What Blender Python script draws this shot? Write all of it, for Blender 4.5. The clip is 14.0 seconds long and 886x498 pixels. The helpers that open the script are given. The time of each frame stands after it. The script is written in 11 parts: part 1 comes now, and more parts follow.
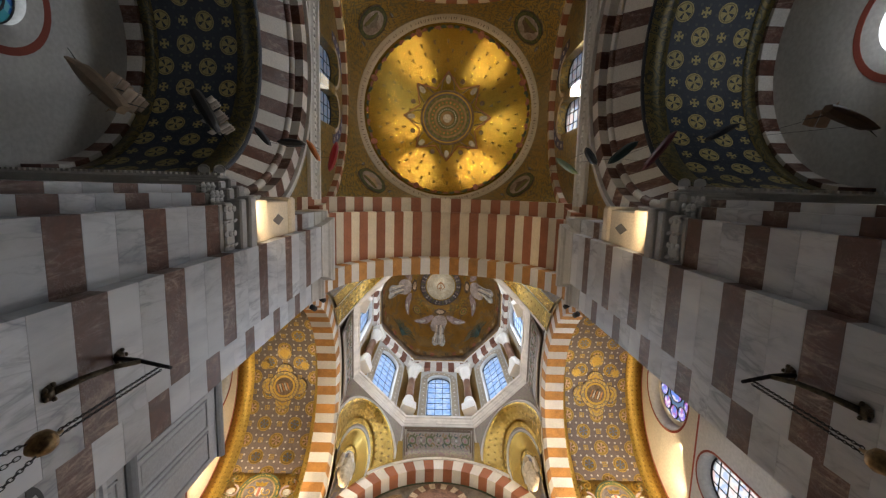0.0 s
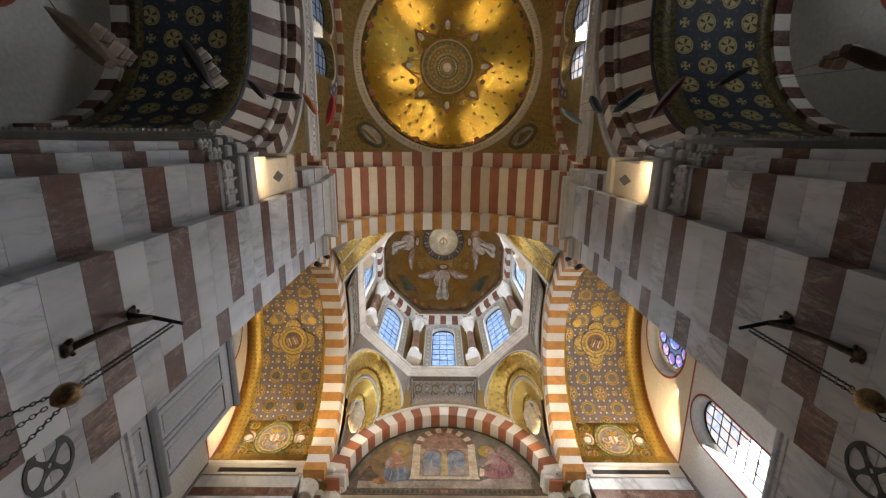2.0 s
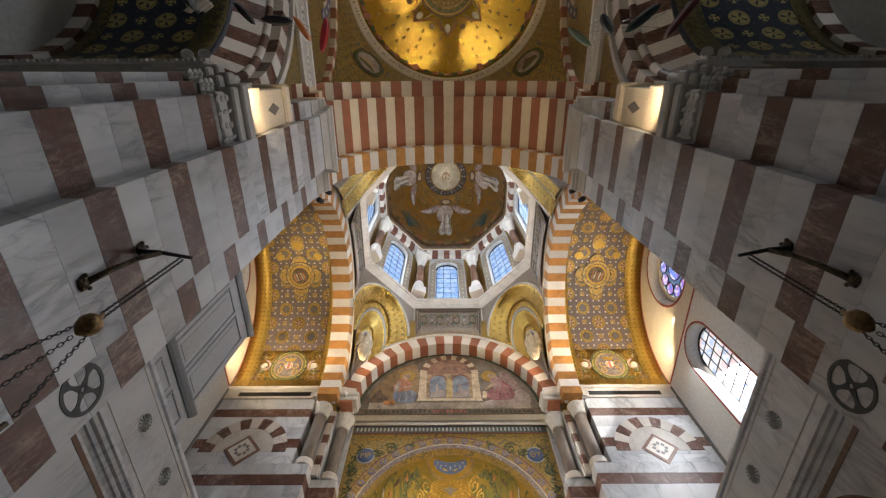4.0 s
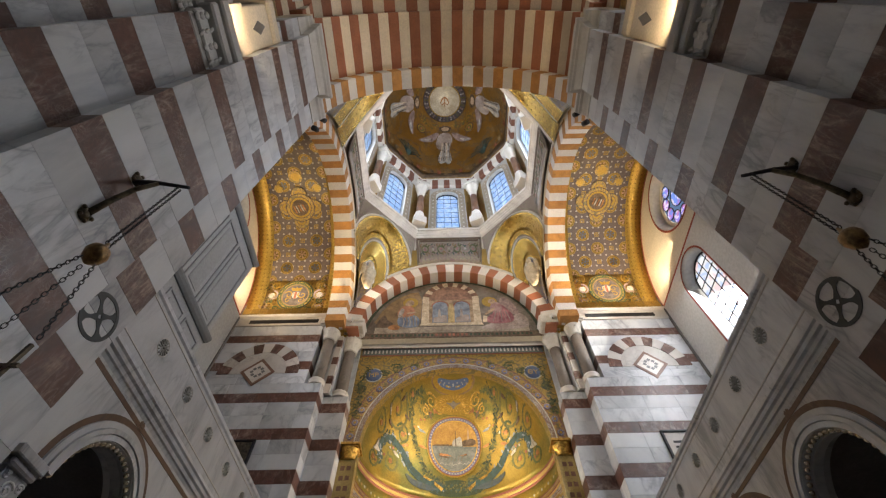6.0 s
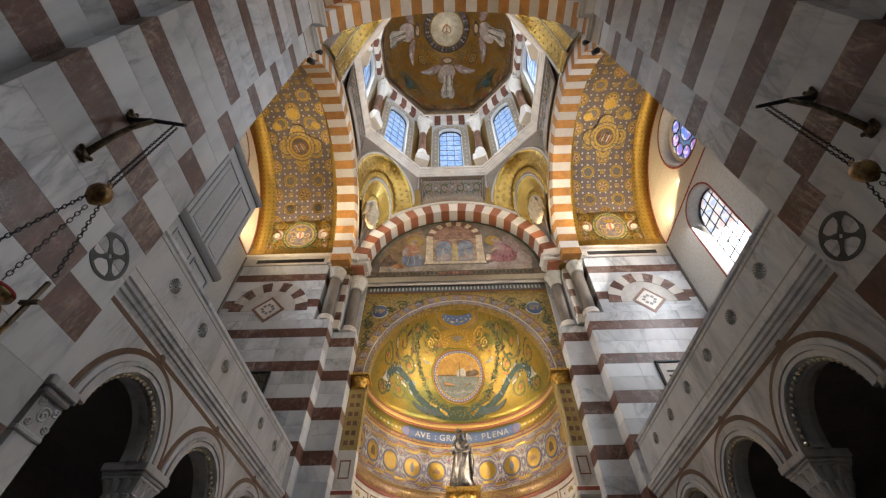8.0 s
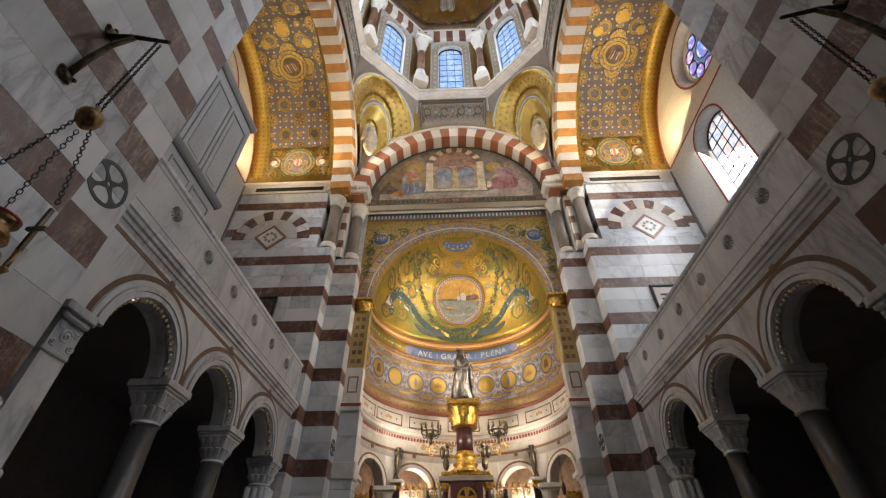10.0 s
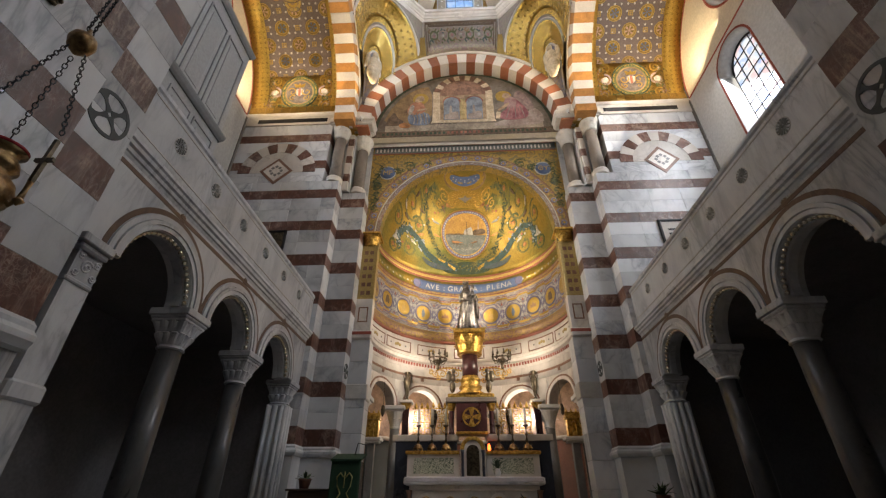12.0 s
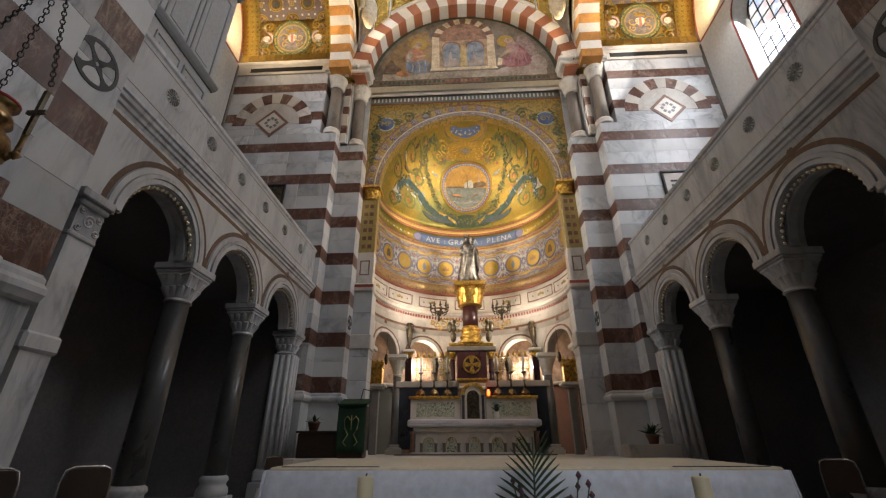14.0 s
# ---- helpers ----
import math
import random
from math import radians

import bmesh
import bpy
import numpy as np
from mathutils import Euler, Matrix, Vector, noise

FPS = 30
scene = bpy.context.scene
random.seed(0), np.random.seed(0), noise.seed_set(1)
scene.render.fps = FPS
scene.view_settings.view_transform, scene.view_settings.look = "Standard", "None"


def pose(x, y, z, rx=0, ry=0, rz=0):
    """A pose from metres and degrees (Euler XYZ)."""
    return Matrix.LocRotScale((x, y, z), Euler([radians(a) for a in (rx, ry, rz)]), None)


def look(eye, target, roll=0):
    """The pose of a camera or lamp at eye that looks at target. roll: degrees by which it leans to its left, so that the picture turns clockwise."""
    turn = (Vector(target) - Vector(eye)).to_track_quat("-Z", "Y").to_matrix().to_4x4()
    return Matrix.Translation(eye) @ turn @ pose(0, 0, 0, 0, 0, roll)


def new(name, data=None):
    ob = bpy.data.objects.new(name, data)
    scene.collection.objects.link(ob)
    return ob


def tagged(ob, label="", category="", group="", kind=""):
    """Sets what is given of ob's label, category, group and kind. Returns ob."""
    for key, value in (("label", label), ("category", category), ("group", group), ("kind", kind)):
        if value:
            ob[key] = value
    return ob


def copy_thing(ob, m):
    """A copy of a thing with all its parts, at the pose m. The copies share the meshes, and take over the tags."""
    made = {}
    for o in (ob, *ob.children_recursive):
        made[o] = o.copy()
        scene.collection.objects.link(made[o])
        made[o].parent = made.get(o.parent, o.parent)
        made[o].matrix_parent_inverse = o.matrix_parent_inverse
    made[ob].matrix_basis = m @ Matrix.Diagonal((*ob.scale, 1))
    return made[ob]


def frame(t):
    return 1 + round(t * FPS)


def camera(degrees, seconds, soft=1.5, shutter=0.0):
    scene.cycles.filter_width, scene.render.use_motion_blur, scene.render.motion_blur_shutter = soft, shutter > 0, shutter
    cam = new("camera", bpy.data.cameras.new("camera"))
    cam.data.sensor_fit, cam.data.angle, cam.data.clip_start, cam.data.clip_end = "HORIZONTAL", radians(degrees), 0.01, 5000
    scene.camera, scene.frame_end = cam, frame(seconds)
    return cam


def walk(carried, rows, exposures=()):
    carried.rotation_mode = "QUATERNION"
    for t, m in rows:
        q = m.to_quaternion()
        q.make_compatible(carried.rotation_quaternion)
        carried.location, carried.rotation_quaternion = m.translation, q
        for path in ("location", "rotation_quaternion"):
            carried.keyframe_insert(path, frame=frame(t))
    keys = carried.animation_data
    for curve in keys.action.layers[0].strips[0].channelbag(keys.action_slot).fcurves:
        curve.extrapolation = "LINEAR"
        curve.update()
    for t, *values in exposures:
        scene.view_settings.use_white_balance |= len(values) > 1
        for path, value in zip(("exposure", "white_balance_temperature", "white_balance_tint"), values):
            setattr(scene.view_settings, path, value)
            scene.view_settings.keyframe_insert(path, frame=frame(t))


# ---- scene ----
cam = camera(92.72, 14.0, soft=1.25)
# seconds, x, y, z, yaw, pitch, roll: a low eye between the nave piers, tilting down from the vaults to the altar
PATH = [
    (0.0, -0.230, -0.000, 1.250, -4.02, 82.10, -2.42),
    (0.5, -0.243, 0.004, 1.255, -2.97, 81.07, -1.70),
    (1.0, -0.239, -0.000, 1.255, -2.32, 79.89, -1.47),
    (1.5, -0.229, 0.008, 1.249, -2.16, 77.98, -1.30),
    (2.0, -0.232, 0.016, 1.244, -1.44, 76.08, -0.84),
    (2.5, -0.228, 0.027, 1.238, -0.89, 74.02, -0.60),
    (3.0, -0.231, 0.035, 1.231, -0.46, 71.92, -0.37),
    (5.5, -0.231, 0.078, 1.198, 0.54, 60.26, -0.48),
    (6.0, -0.224, 0.089, 1.190, 0.43, 57.99, -0.83),
    (6.5, -0.221, 0.093, 1.187, 0.55, 55.93, -0.72),
    (7.0, -0.223, 0.097, 1.183, 1.20, 54.22, -0.47),
    (7.5, -0.223, 0.095, 1.182, 1.42, 52.26, -0.49),
    (8.0, -0.223, 0.098, 1.172, 1.39, 49.81, -0.52),
    (10.5, -0.237, 0.104, 1.148, 1.80, 37.51, -0.74),
    (11.0, -0.236, 0.101, 1.144, 2.14, 35.04, -0.82),
    (11.5, -0.232, 0.101, 1.137, 2.32, 33.30, -0.57),
    (12.0, -0.237, 0.099, 1.127, 2.79, 31.26, 0.15),
    (12.5, -0.242, 0.099, 1.119, 2.96, 29.17, 0.19),
    (13.0, -0.242, 0.097, 1.113, 3.19, 27.40, 0.28),
    (13.5, -0.235, 0.086, 1.110, 2.97, 26.09, 0.03),
    (14.0, -0.237, 0.083, 1.107, 2.86, 24.98, -0.18),
]
walk(cam, [(t, pose(x, y, z, 90 + pitch, 0, yaw) @ pose(0, 0, 0, 0, 0, roll)) for t, x, y, z, yaw, pitch, roll in PATH],
     exposures=[(0.0, 0.0), (14.0, 0.0)])

# ---- light ----
world = bpy.data.worlds.new("sky")
scene.world = world
world.use_nodes = True
sky = world.node_tree.nodes.new("ShaderNodeTexSky")
sky.sky_type, sky.sun_disc = "NISHITA", False
sky.sun_elevation, sky.sun_rotation = radians(32), radians(138)
world.node_tree.links.new(sky.outputs["Color"], world.node_tree.nodes["Background"].inputs["Color"])
world.node_tree.nodes["Background"].inputs["Strength"].default_value = 0.15


def lamp(name, kind, watts, colour, m, size=0.3, size_y=None, spot=None, blend=0.6, spread=None):
    d = bpy.data.lights.new(name, kind)
    d.energy, d.color = watts, colour
    if kind == "AREA":
        d.size = size
        if size_y:
            d.shape, d.size_y = "RECTANGLE", size_y
        if spread:
            d.spread = radians(spread)
    elif kind == "SUN":
        d.angle = radians(size)
    else:
        d.shadow_soft_size = size
    if spot:
        d.spot_size, d.spot_blend = radians(spot), blend
    ob = new(name, d)
    ob.matrix_world = m
    return ob


WARM, DAY = (1.0, 0.76, 0.47), (0.92, 0.95, 1.0)
lamp("sun", "SUN", 5.0, (1.0, 0.95, 0.86), look((23.5, -26, 22), (0, 0, 0)), size=2.0)
for k in range(8):
    a = k * math.pi / 4
    lamp("drum_window_light", "AREA", 100, DAY, look((4.46 * math.cos(a), 7.45 + 4.46 * math.sin(a), 24.3), (0, 7.45, 24.3)), size=1.1, size_y=4.2)
    lamp("drum_sky_light", "AREA", 38, DAY, look((4.8 * math.cos(a), 7.45 + 4.8 * math.sin(a), 24.4), (0, 7.45, 24.4)), size=1.3, size_y=4.8)
for s in (-1, 1):
    for y, w, tx, ty, tz in (((9.0, 170, 5.5, 11.3, 9.5), (5.9, 320, -7.2, 11.2, 10.4)) if s > 0 else ((9.0, 80, 6.3, 11.6, 10), (5.9, 14, 3.0, 11.0, 11.0))):
        lamp("transept_window_light", "AREA", w, DAY, look((s * 9.08, y, 12.6), (tx, ty, tz)), size=1.4, size_y=3.0, spread=170 if s > 0 else 70)
    lamp("clerestory_light", "AREA", 235 if s > 0 else 14, DAY, look((s * 4.12, -3.55, 16.7), (-s * 1.5, -2.4, 10)), size=1.8, size_y=1.2)
    lamp("chapel_window_light", "AREA", 24 if s > 0 else 5, DAY, look((s * 8.3, -3.45, 9.6), (s * 5.8, -3.45, 13.2)), size=1.0)
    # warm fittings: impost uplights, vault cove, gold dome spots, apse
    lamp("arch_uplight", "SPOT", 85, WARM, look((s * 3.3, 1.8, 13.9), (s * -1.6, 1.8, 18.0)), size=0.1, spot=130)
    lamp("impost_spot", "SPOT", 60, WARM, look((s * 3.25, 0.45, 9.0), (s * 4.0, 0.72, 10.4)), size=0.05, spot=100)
    lamp("vault_cove", "AREA", 80, WARM, look((s * 8.1, 9.4, 14.75), (s * 6.2, 10.8, 18.0)), size=0.1, size_y=3.6)
    lamp("vault_cove_front", "AREA", 130, WARM, look((s * 6.9, 10.2, 14.8), (s * 6.9, 11.2, 18.0)), size=3.2, size_y=0.1)
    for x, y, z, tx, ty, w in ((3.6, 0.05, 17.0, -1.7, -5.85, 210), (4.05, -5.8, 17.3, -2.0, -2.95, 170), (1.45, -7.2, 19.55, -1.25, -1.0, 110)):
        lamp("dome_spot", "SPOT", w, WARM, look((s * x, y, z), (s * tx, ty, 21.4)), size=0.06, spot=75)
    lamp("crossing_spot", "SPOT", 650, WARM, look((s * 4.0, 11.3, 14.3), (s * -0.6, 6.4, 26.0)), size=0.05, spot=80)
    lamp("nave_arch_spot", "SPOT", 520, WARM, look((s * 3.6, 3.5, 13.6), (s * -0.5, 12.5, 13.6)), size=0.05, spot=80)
    lamp("apse_side_lamp", "SPOT", 700, (1.0, 0.82, 0.6), look((s * 2.9, 13.1, 9.2), (s * -1.6, 16.0, 10.0)), size=0.06, spot=125)
for s in (-1, 1):
    lamp("apse_cove", "SPOT", 560, (1.0, 0.84, 0.66), look((s * 2.7, 13.35, 5.2), (s * -1.2, 16.2, 6.2)), size=0.3, spot=125, blend=1.0)
    # next two: fills added in mid-air to brighten the squinch gold, without fittings
    lamp("squinch_spot", "SPOT", 190, WARM, look((s * 0.9, 4.0, 17.6), (s * 3.2, 10.6, 18.8)), size=0.08, spot=60)
    lamp("near_squinch_spot", "SPOT", 190, WARM, look((s * 1.4, 11.35, 14.5), (s * 3.3, 4.2, 19.0)), size=0.08, spot=50)
for x, y, w in ((3.4, 13.75, 65), (-3.4, 13.75, 65), (1.9, 17.0, 75), (-1.9, 17.0, 75)):
    lamp("ambulatory_lamp", "POINT", w, (1.0, 0.88, 0.72), look((x, y, 3.9), (0, 0, 0)), size=0.1)

# fill added for the table front; there is no opening behind it
lamp("nave_door_light", "AREA", 7, DAY, look((2.4, -8.4, 5.5), (0.1, 2.1, 0.7)), size=1.6, size_y=2.0, spread=22)
for s in (-1, 1):
    lamp("altar_spot", "SPOT", 330, WARM, look((s * 4.0, 11.3, 14.05), (s * 0.4, 14.6, 3.2)), size=0.05, spot=24)
for k in range(4):
    a = math.pi / 4 + k * math.pi / 2
    lamp("dome_uplight", "SPOT", 230, (1.0, 0.86, 0.66), look((3.9 * math.cos(a), 7.45 + 3.9 * math.sin(a), 22.1), (-0.8 * math.cos(a), 7.45 - 0.8 * math.sin(a), 33.0)), size=0.08, spot=48)
    lamp("chapel_sky_light", "AREA", 3, DAY, look(((-9.0, 9.0)[k % 2], -3.45, 9.6), (0, -3.45, 9.6)), size=1.3) if k < 2 else None


# ---- materials ----
def material(name, rough=0.5, metal=0.0, colour=(0.5, 0.5, 0.5)):
    m = bpy.data.materials.new(name)
    m.use_nodes = True
    b = m.node_tree.nodes["Principled BSDF"]
    b.inputs["Roughness"].default_value, b.inputs["Metallic"].default_value = rough, metal
    b.inputs["Base Color"].default_value = (*colour, 1)
    return m


class Net:
    """Short hand for the nodes of one material."""

    def __init__(self, m):
        self.t = m.node_tree
        self.b = self.t.nodes["Principled BSDF"]

    def add(self, kind, props=None, **ins):
        n = self.t.nodes.new("ShaderNode" + kind)
        for k, v in (props or {}).items():
            if k == "operation":
                n.operation = v
            elif k == "blend_type":
                n.blend_type = v
            elif k == "data_type":
                n.data_type = v
            elif k == "feature":
                n.feature = v
            elif k == "wave_type":
                n.wave_type = v
            elif k == "interpolation":
                n.color_ramp.interpolation = v
        for k, v in ins.items():
            self.put(n, k.replace("_", " "), v)
        return n

    def put(self, n, key, v):
        sock = n.inputs[int(key)] if key.isdigit() else n.inputs[key]
        if isinstance(v, bpy.types.NodeSocket):
            self.t.links.new(v, sock)
        elif isinstance(v, tuple) and len(v) == 3 and sock.type == "RGBA":
            sock.default_value = (*v, 1)
        else:
            sock.default_value = v

    def ramp(self, fac, stops, interp="LINEAR"):
        n = self.t.nodes.new("ShaderNodeValToRGB")
        n.color_ramp.interpolation = interp
        els = n.color_ramp.elements
        while len(els) > 1:
            els.remove(els[-1])
        for i, (p, c) in enumerate(stops):
            e = els[0] if i == 0 else els.new(p)
            e.position, e.color = p, (*c, 1)
        self.t.links.new(fac, n.inputs[0])
        return n.outputs[0]

    def mix(self, fac, a, b, blend="MIX"):
        n = self.t.nodes.new("ShaderNodeMix")
        n.data_type, n.blend_type = "RGBA", blend
        for i, v in ((0, fac), (6, a), (7, b)):
            if isinstance(v, bpy.types.NodeSocket):
                self.t.links.new(v, n.inputs[i])
            else:
                n.inputs[i].default_value = (*v, 1) if isinstance(v, tuple) else v
        return n.outputs[2]

    def math(self, op, a, b=0.0, c=0.0):
        n = self.t.nodes.new("ShaderNodeMath")
        n.operation = op
        for i, v in enumerate((a, b, c)):
            if isinstance(v, bpy.types.NodeSocket):
                self.t.links.new(v, n.inputs[i])
            else:
                n.inputs[i].default_value = v
        return n.outputs[0]

    def vmath(self, op, a, b=(0, 0, 0)):
        n = self.t.nodes.new("ShaderNodeVectorMath")
        n.operation = op
        for i, v in enumerate((a, b)):
            if isinstance(v, bpy.types.NodeSocket):
                self.t.links.new(v, n.inputs[i])
            else:
                n.inputs[i].default_value = v
        return n.outputs["Value"] if op in ("LENGTH", "DISTANCE", "DOT_PRODUCT") else n.outputs[0]

    def where(self, scatter=True):
        """World position, shifted by a random step for each block."""
        p = self.t.nodes.new("ShaderNodeNewGeometry").outputs["Position"]
        if not scatter:
            return p
        r = self.t.nodes.new("ShaderNodeObjectInfo").outputs["Random"]
        return self.vmath("ADD", p, self.combine(r))

    def combine(self, r):
        n = self.t.nodes.new("ShaderNodeCombineXYZ")
        for i, k in enumerate((37.0, 91.0, 53.0)):
            self.t.links.new(self.math("MULTIPLY", r, k), n.inputs[i])
        return n.outputs[0]

    def rand(self):
        return self.t.nodes.new("ShaderNodeObjectInfo").outputs["Random"]

    def uv(self):
        return self.t.nodes.new("ShaderNodeTexCoord").outputs["UV"]

    def noise(self, vec, scale, detail=4.0, rough=0.55, dist=0.0):
        n = self.add("TexNoise", None, Vector=vec, Scale=scale, Detail=detail, Roughness=rough, Distortion=dist)
        return n.outputs["Fac"]

    def voronoi(self, vec, scale, feature="F1", out="Distance"):
        n = self.add("TexVoronoi", {"feature": feature}, Vector=vec, Scale=scale)
        return n.outputs[out]

    def bump(self, height, strength=0.3, dist=0.02):
        n = self.add("Bump", None, Height=height, Strength=strength, Distance=dist)
        self.t.links.new(n.outputs[0], self.b.inputs["Normal"])

    def colour(self, c):
        self.put(self.b, "Base Color", c)

    def roughness(self, fac, lo, hi):
        n = self.add("MapRange", None, Value=fac)
        n.inputs["To Min"].default_value, n.inputs["To Max"].default_value = lo, hi
        self.t.links.new(n.outputs[0], self.b.inputs["Roughness"])


def marble(name, base, vein, dark, scale=1.0, rough=0.3, width=0.5, fleck=0.0):
    """Polished marble: clouds, broken veins that run one way in each block, and a tone of its own for each block."""
    m = material(name, rough)
    n = Net(m)
    p = n.where()
    turn = n.add("Mapping", None, Vector=p)
    turn.inputs["Rotation"].default_value = (0.5, 0.7, 0.4)
    turn.inputs["Scale"].default_value = (1.0, 2.6, 0.7)
    q = turn.outputs[0]
    cloud = n.noise(q, 0.9 * scale, 6, 0.62, 0.5)
    c = n.ramp(cloud, [(0.28, dark), (0.52, base), (0.75, tuple(min(1, v * 1.1) for v in base))])
    here = n.ramp(n.noise(p, 0.8 * scale, 3), [(0.42, (0, 0, 0)), (0.62, (1, 1, 1))])
    for k, (sc, w, amt) in enumerate(((0.55, 0.022, 0.75), (1.7, 0.03, 0.5), (4.5, 0.03, 0.12))):
        ridge = n.math("ABSOLUTE", n.math("SUBTRACT", n.noise(q, sc * scale, 5, 0.55, 0.9), 0.5))
        line = n.ramp(ridge, [(0.0, (1, 1, 1)), (w * width, (0.35, 0.35, 0.35)), (3 * w * width, (0, 0, 0))])
        c = n.mix(n.math("MULTIPLY", n.math("MULTIPLY", line, here), amt), c, vein)
    if fleck:
        spot = n.voronoi(n.vmath("ADD", p, n.add("TexNoise", None, Vector=p, Scale=5.0).outputs["Color"]), 6.0 * scale, "DISTANCE_TO_EDGE")
        patch = n.ramp(n.noise(p, 1.6, 4), [(0.46, (0, 0, 0)), (0.62, (1, 1, 1))])
        c = n.mix(n.math("MULTIPLY", n.math("MULTIPLY", n.ramp(spot, [(0.0, (1, 1, 1)), (0.09, (0, 0, 0))]), patch), fleck), c, vein)
        c = n.mix(n.ramp(n.noise(p, 7.0, 5, 0.7), [(0.4, (0.55, 0.55, 0.55)), (0.65, (0, 0, 0))]), c, dark)
    tone = n.add("MapRange", None, Value=n.rand())
    tone.inputs["To Min"].default_value, tone.inputs["To Max"].default_value = 0.82, 1.1
    c = n.mix(1.0, c, n.combine_grey(tone.outputs[0]), "MULTIPLY")
    n.colour(c)
    n.roughness(cloud, rough - 0.08, rough + 0.2)
    n.bump(n.noise(p, 35, 3), 0.08, 0.01)
    return m


def _grey(self, f):
    n = self.t.nodes.new("ShaderNodeCombineXYZ")
    for i in range(3):
        self.t.links.new(f, n.inputs[i])
    return n.outputs[0]


Net.combine_grey = _grey


def stone(name, base, var=0.15, scale=3.0, rough=0.7, bump=0.25, vein=None):
    """Cut or painted stone: blotches, grain, a tone for each block."""
    m = material(name, rough)
    n = Net(m)
    p = n.where()
    a, b = n.noise(p, scale, 5, 0.6), n.noise(p, scale * 11, 4)
    lo, hi = tuple(v * (1 - 2 * var) for v in base), tuple(min(1, v * (1 + var)) for v in base)
    c = n.ramp(a, [(0.3, lo), (0.7, hi)])
    c = n.mix(0.5, c, n.ramp(b, [(0.35, tuple(v * 0.75 for v in base)), (0.65, hi)]))
    tone = n.add("MapRange", None, Value=n.rand())
    tone.inputs["To Min"].default_value, tone.inputs["To Max"].default_value = 0.8, 1.12
    c = n.mix(1.0, c, n.combine_grey(tone.outputs[0]), "MULTIPLY")
    n.colour(c)
    n.roughness(a, rough - 0.12, min(1, rough + 0.12))
    n.bump(b, bump, 0.012)
    return m


def tesserae(n, p, c, gold_fac, bump=0.5, size=45):
    """Small glass cubes: each catches the light at its own angle."""
    v = n.add("TexVoronoi", {"feature": "F1"}, Vector=p, Scale=size)
    c = n.mix(0.55, c, n.mix(1.0, c, n.ramp(v.outputs["Color"], [(0.0, (0.45, 0.45, 0.45)), (1.0, (1.35, 1.35, 1.3))]), "MULTIPLY"))
    n.colour(c)
    nm = n.add("Bump", None, Height=n.math("ADD", v.outputs["Distance"], n.math("MULTIPLY", n.noise(p, 9, 3), 1.3)), Strength=bump, Distance=0.02)
    n.t.links.new(nm.outputs[0], n.b.inputs["Normal"])
    n.put(n.b, "Metallic", gold_fac)
    return c


GOLD, GOLD_DEEP, BLUE, GREY_BLUE = (0.62, 0.40, 0.09), (0.36, 0.21, 0.04), (0.025, 0.045, 0.10), (0.12, 0.12, 0.13)


def rings(n, uv, scale, offset, stops):
    """A lattice of medallions: the colour by the distance from each lattice point."""
    s = n.vmath("MULTIPLY", uv, (scale[0], scale[1], 0))
    s = n.vmath("ADD", s, (*offset, 0))
    d = n.vmath("LENGTH", n.vmath("SUBTRACT", n.vmath("FRACTION", s), (0.5, 0.5, 0)))
    return d


def spokes(n, uv, scale, offset, count):
    s = n.vmath("ADD", n.vmath("MULTIPLY", uv, (scale[0], scale[1], 0)), (*offset, 0))
    q = n.add("SeparateXYZ", None, Vector=n.vmath("SUBTRACT", n.vmath("FRACTION", s), (0.5, 0.5, 0)))
    a = n.math("ARCTAN2", q.outputs[1], q.outputs[0])
    return n.math("SINE", n.math("MULTIPLY", a, count))


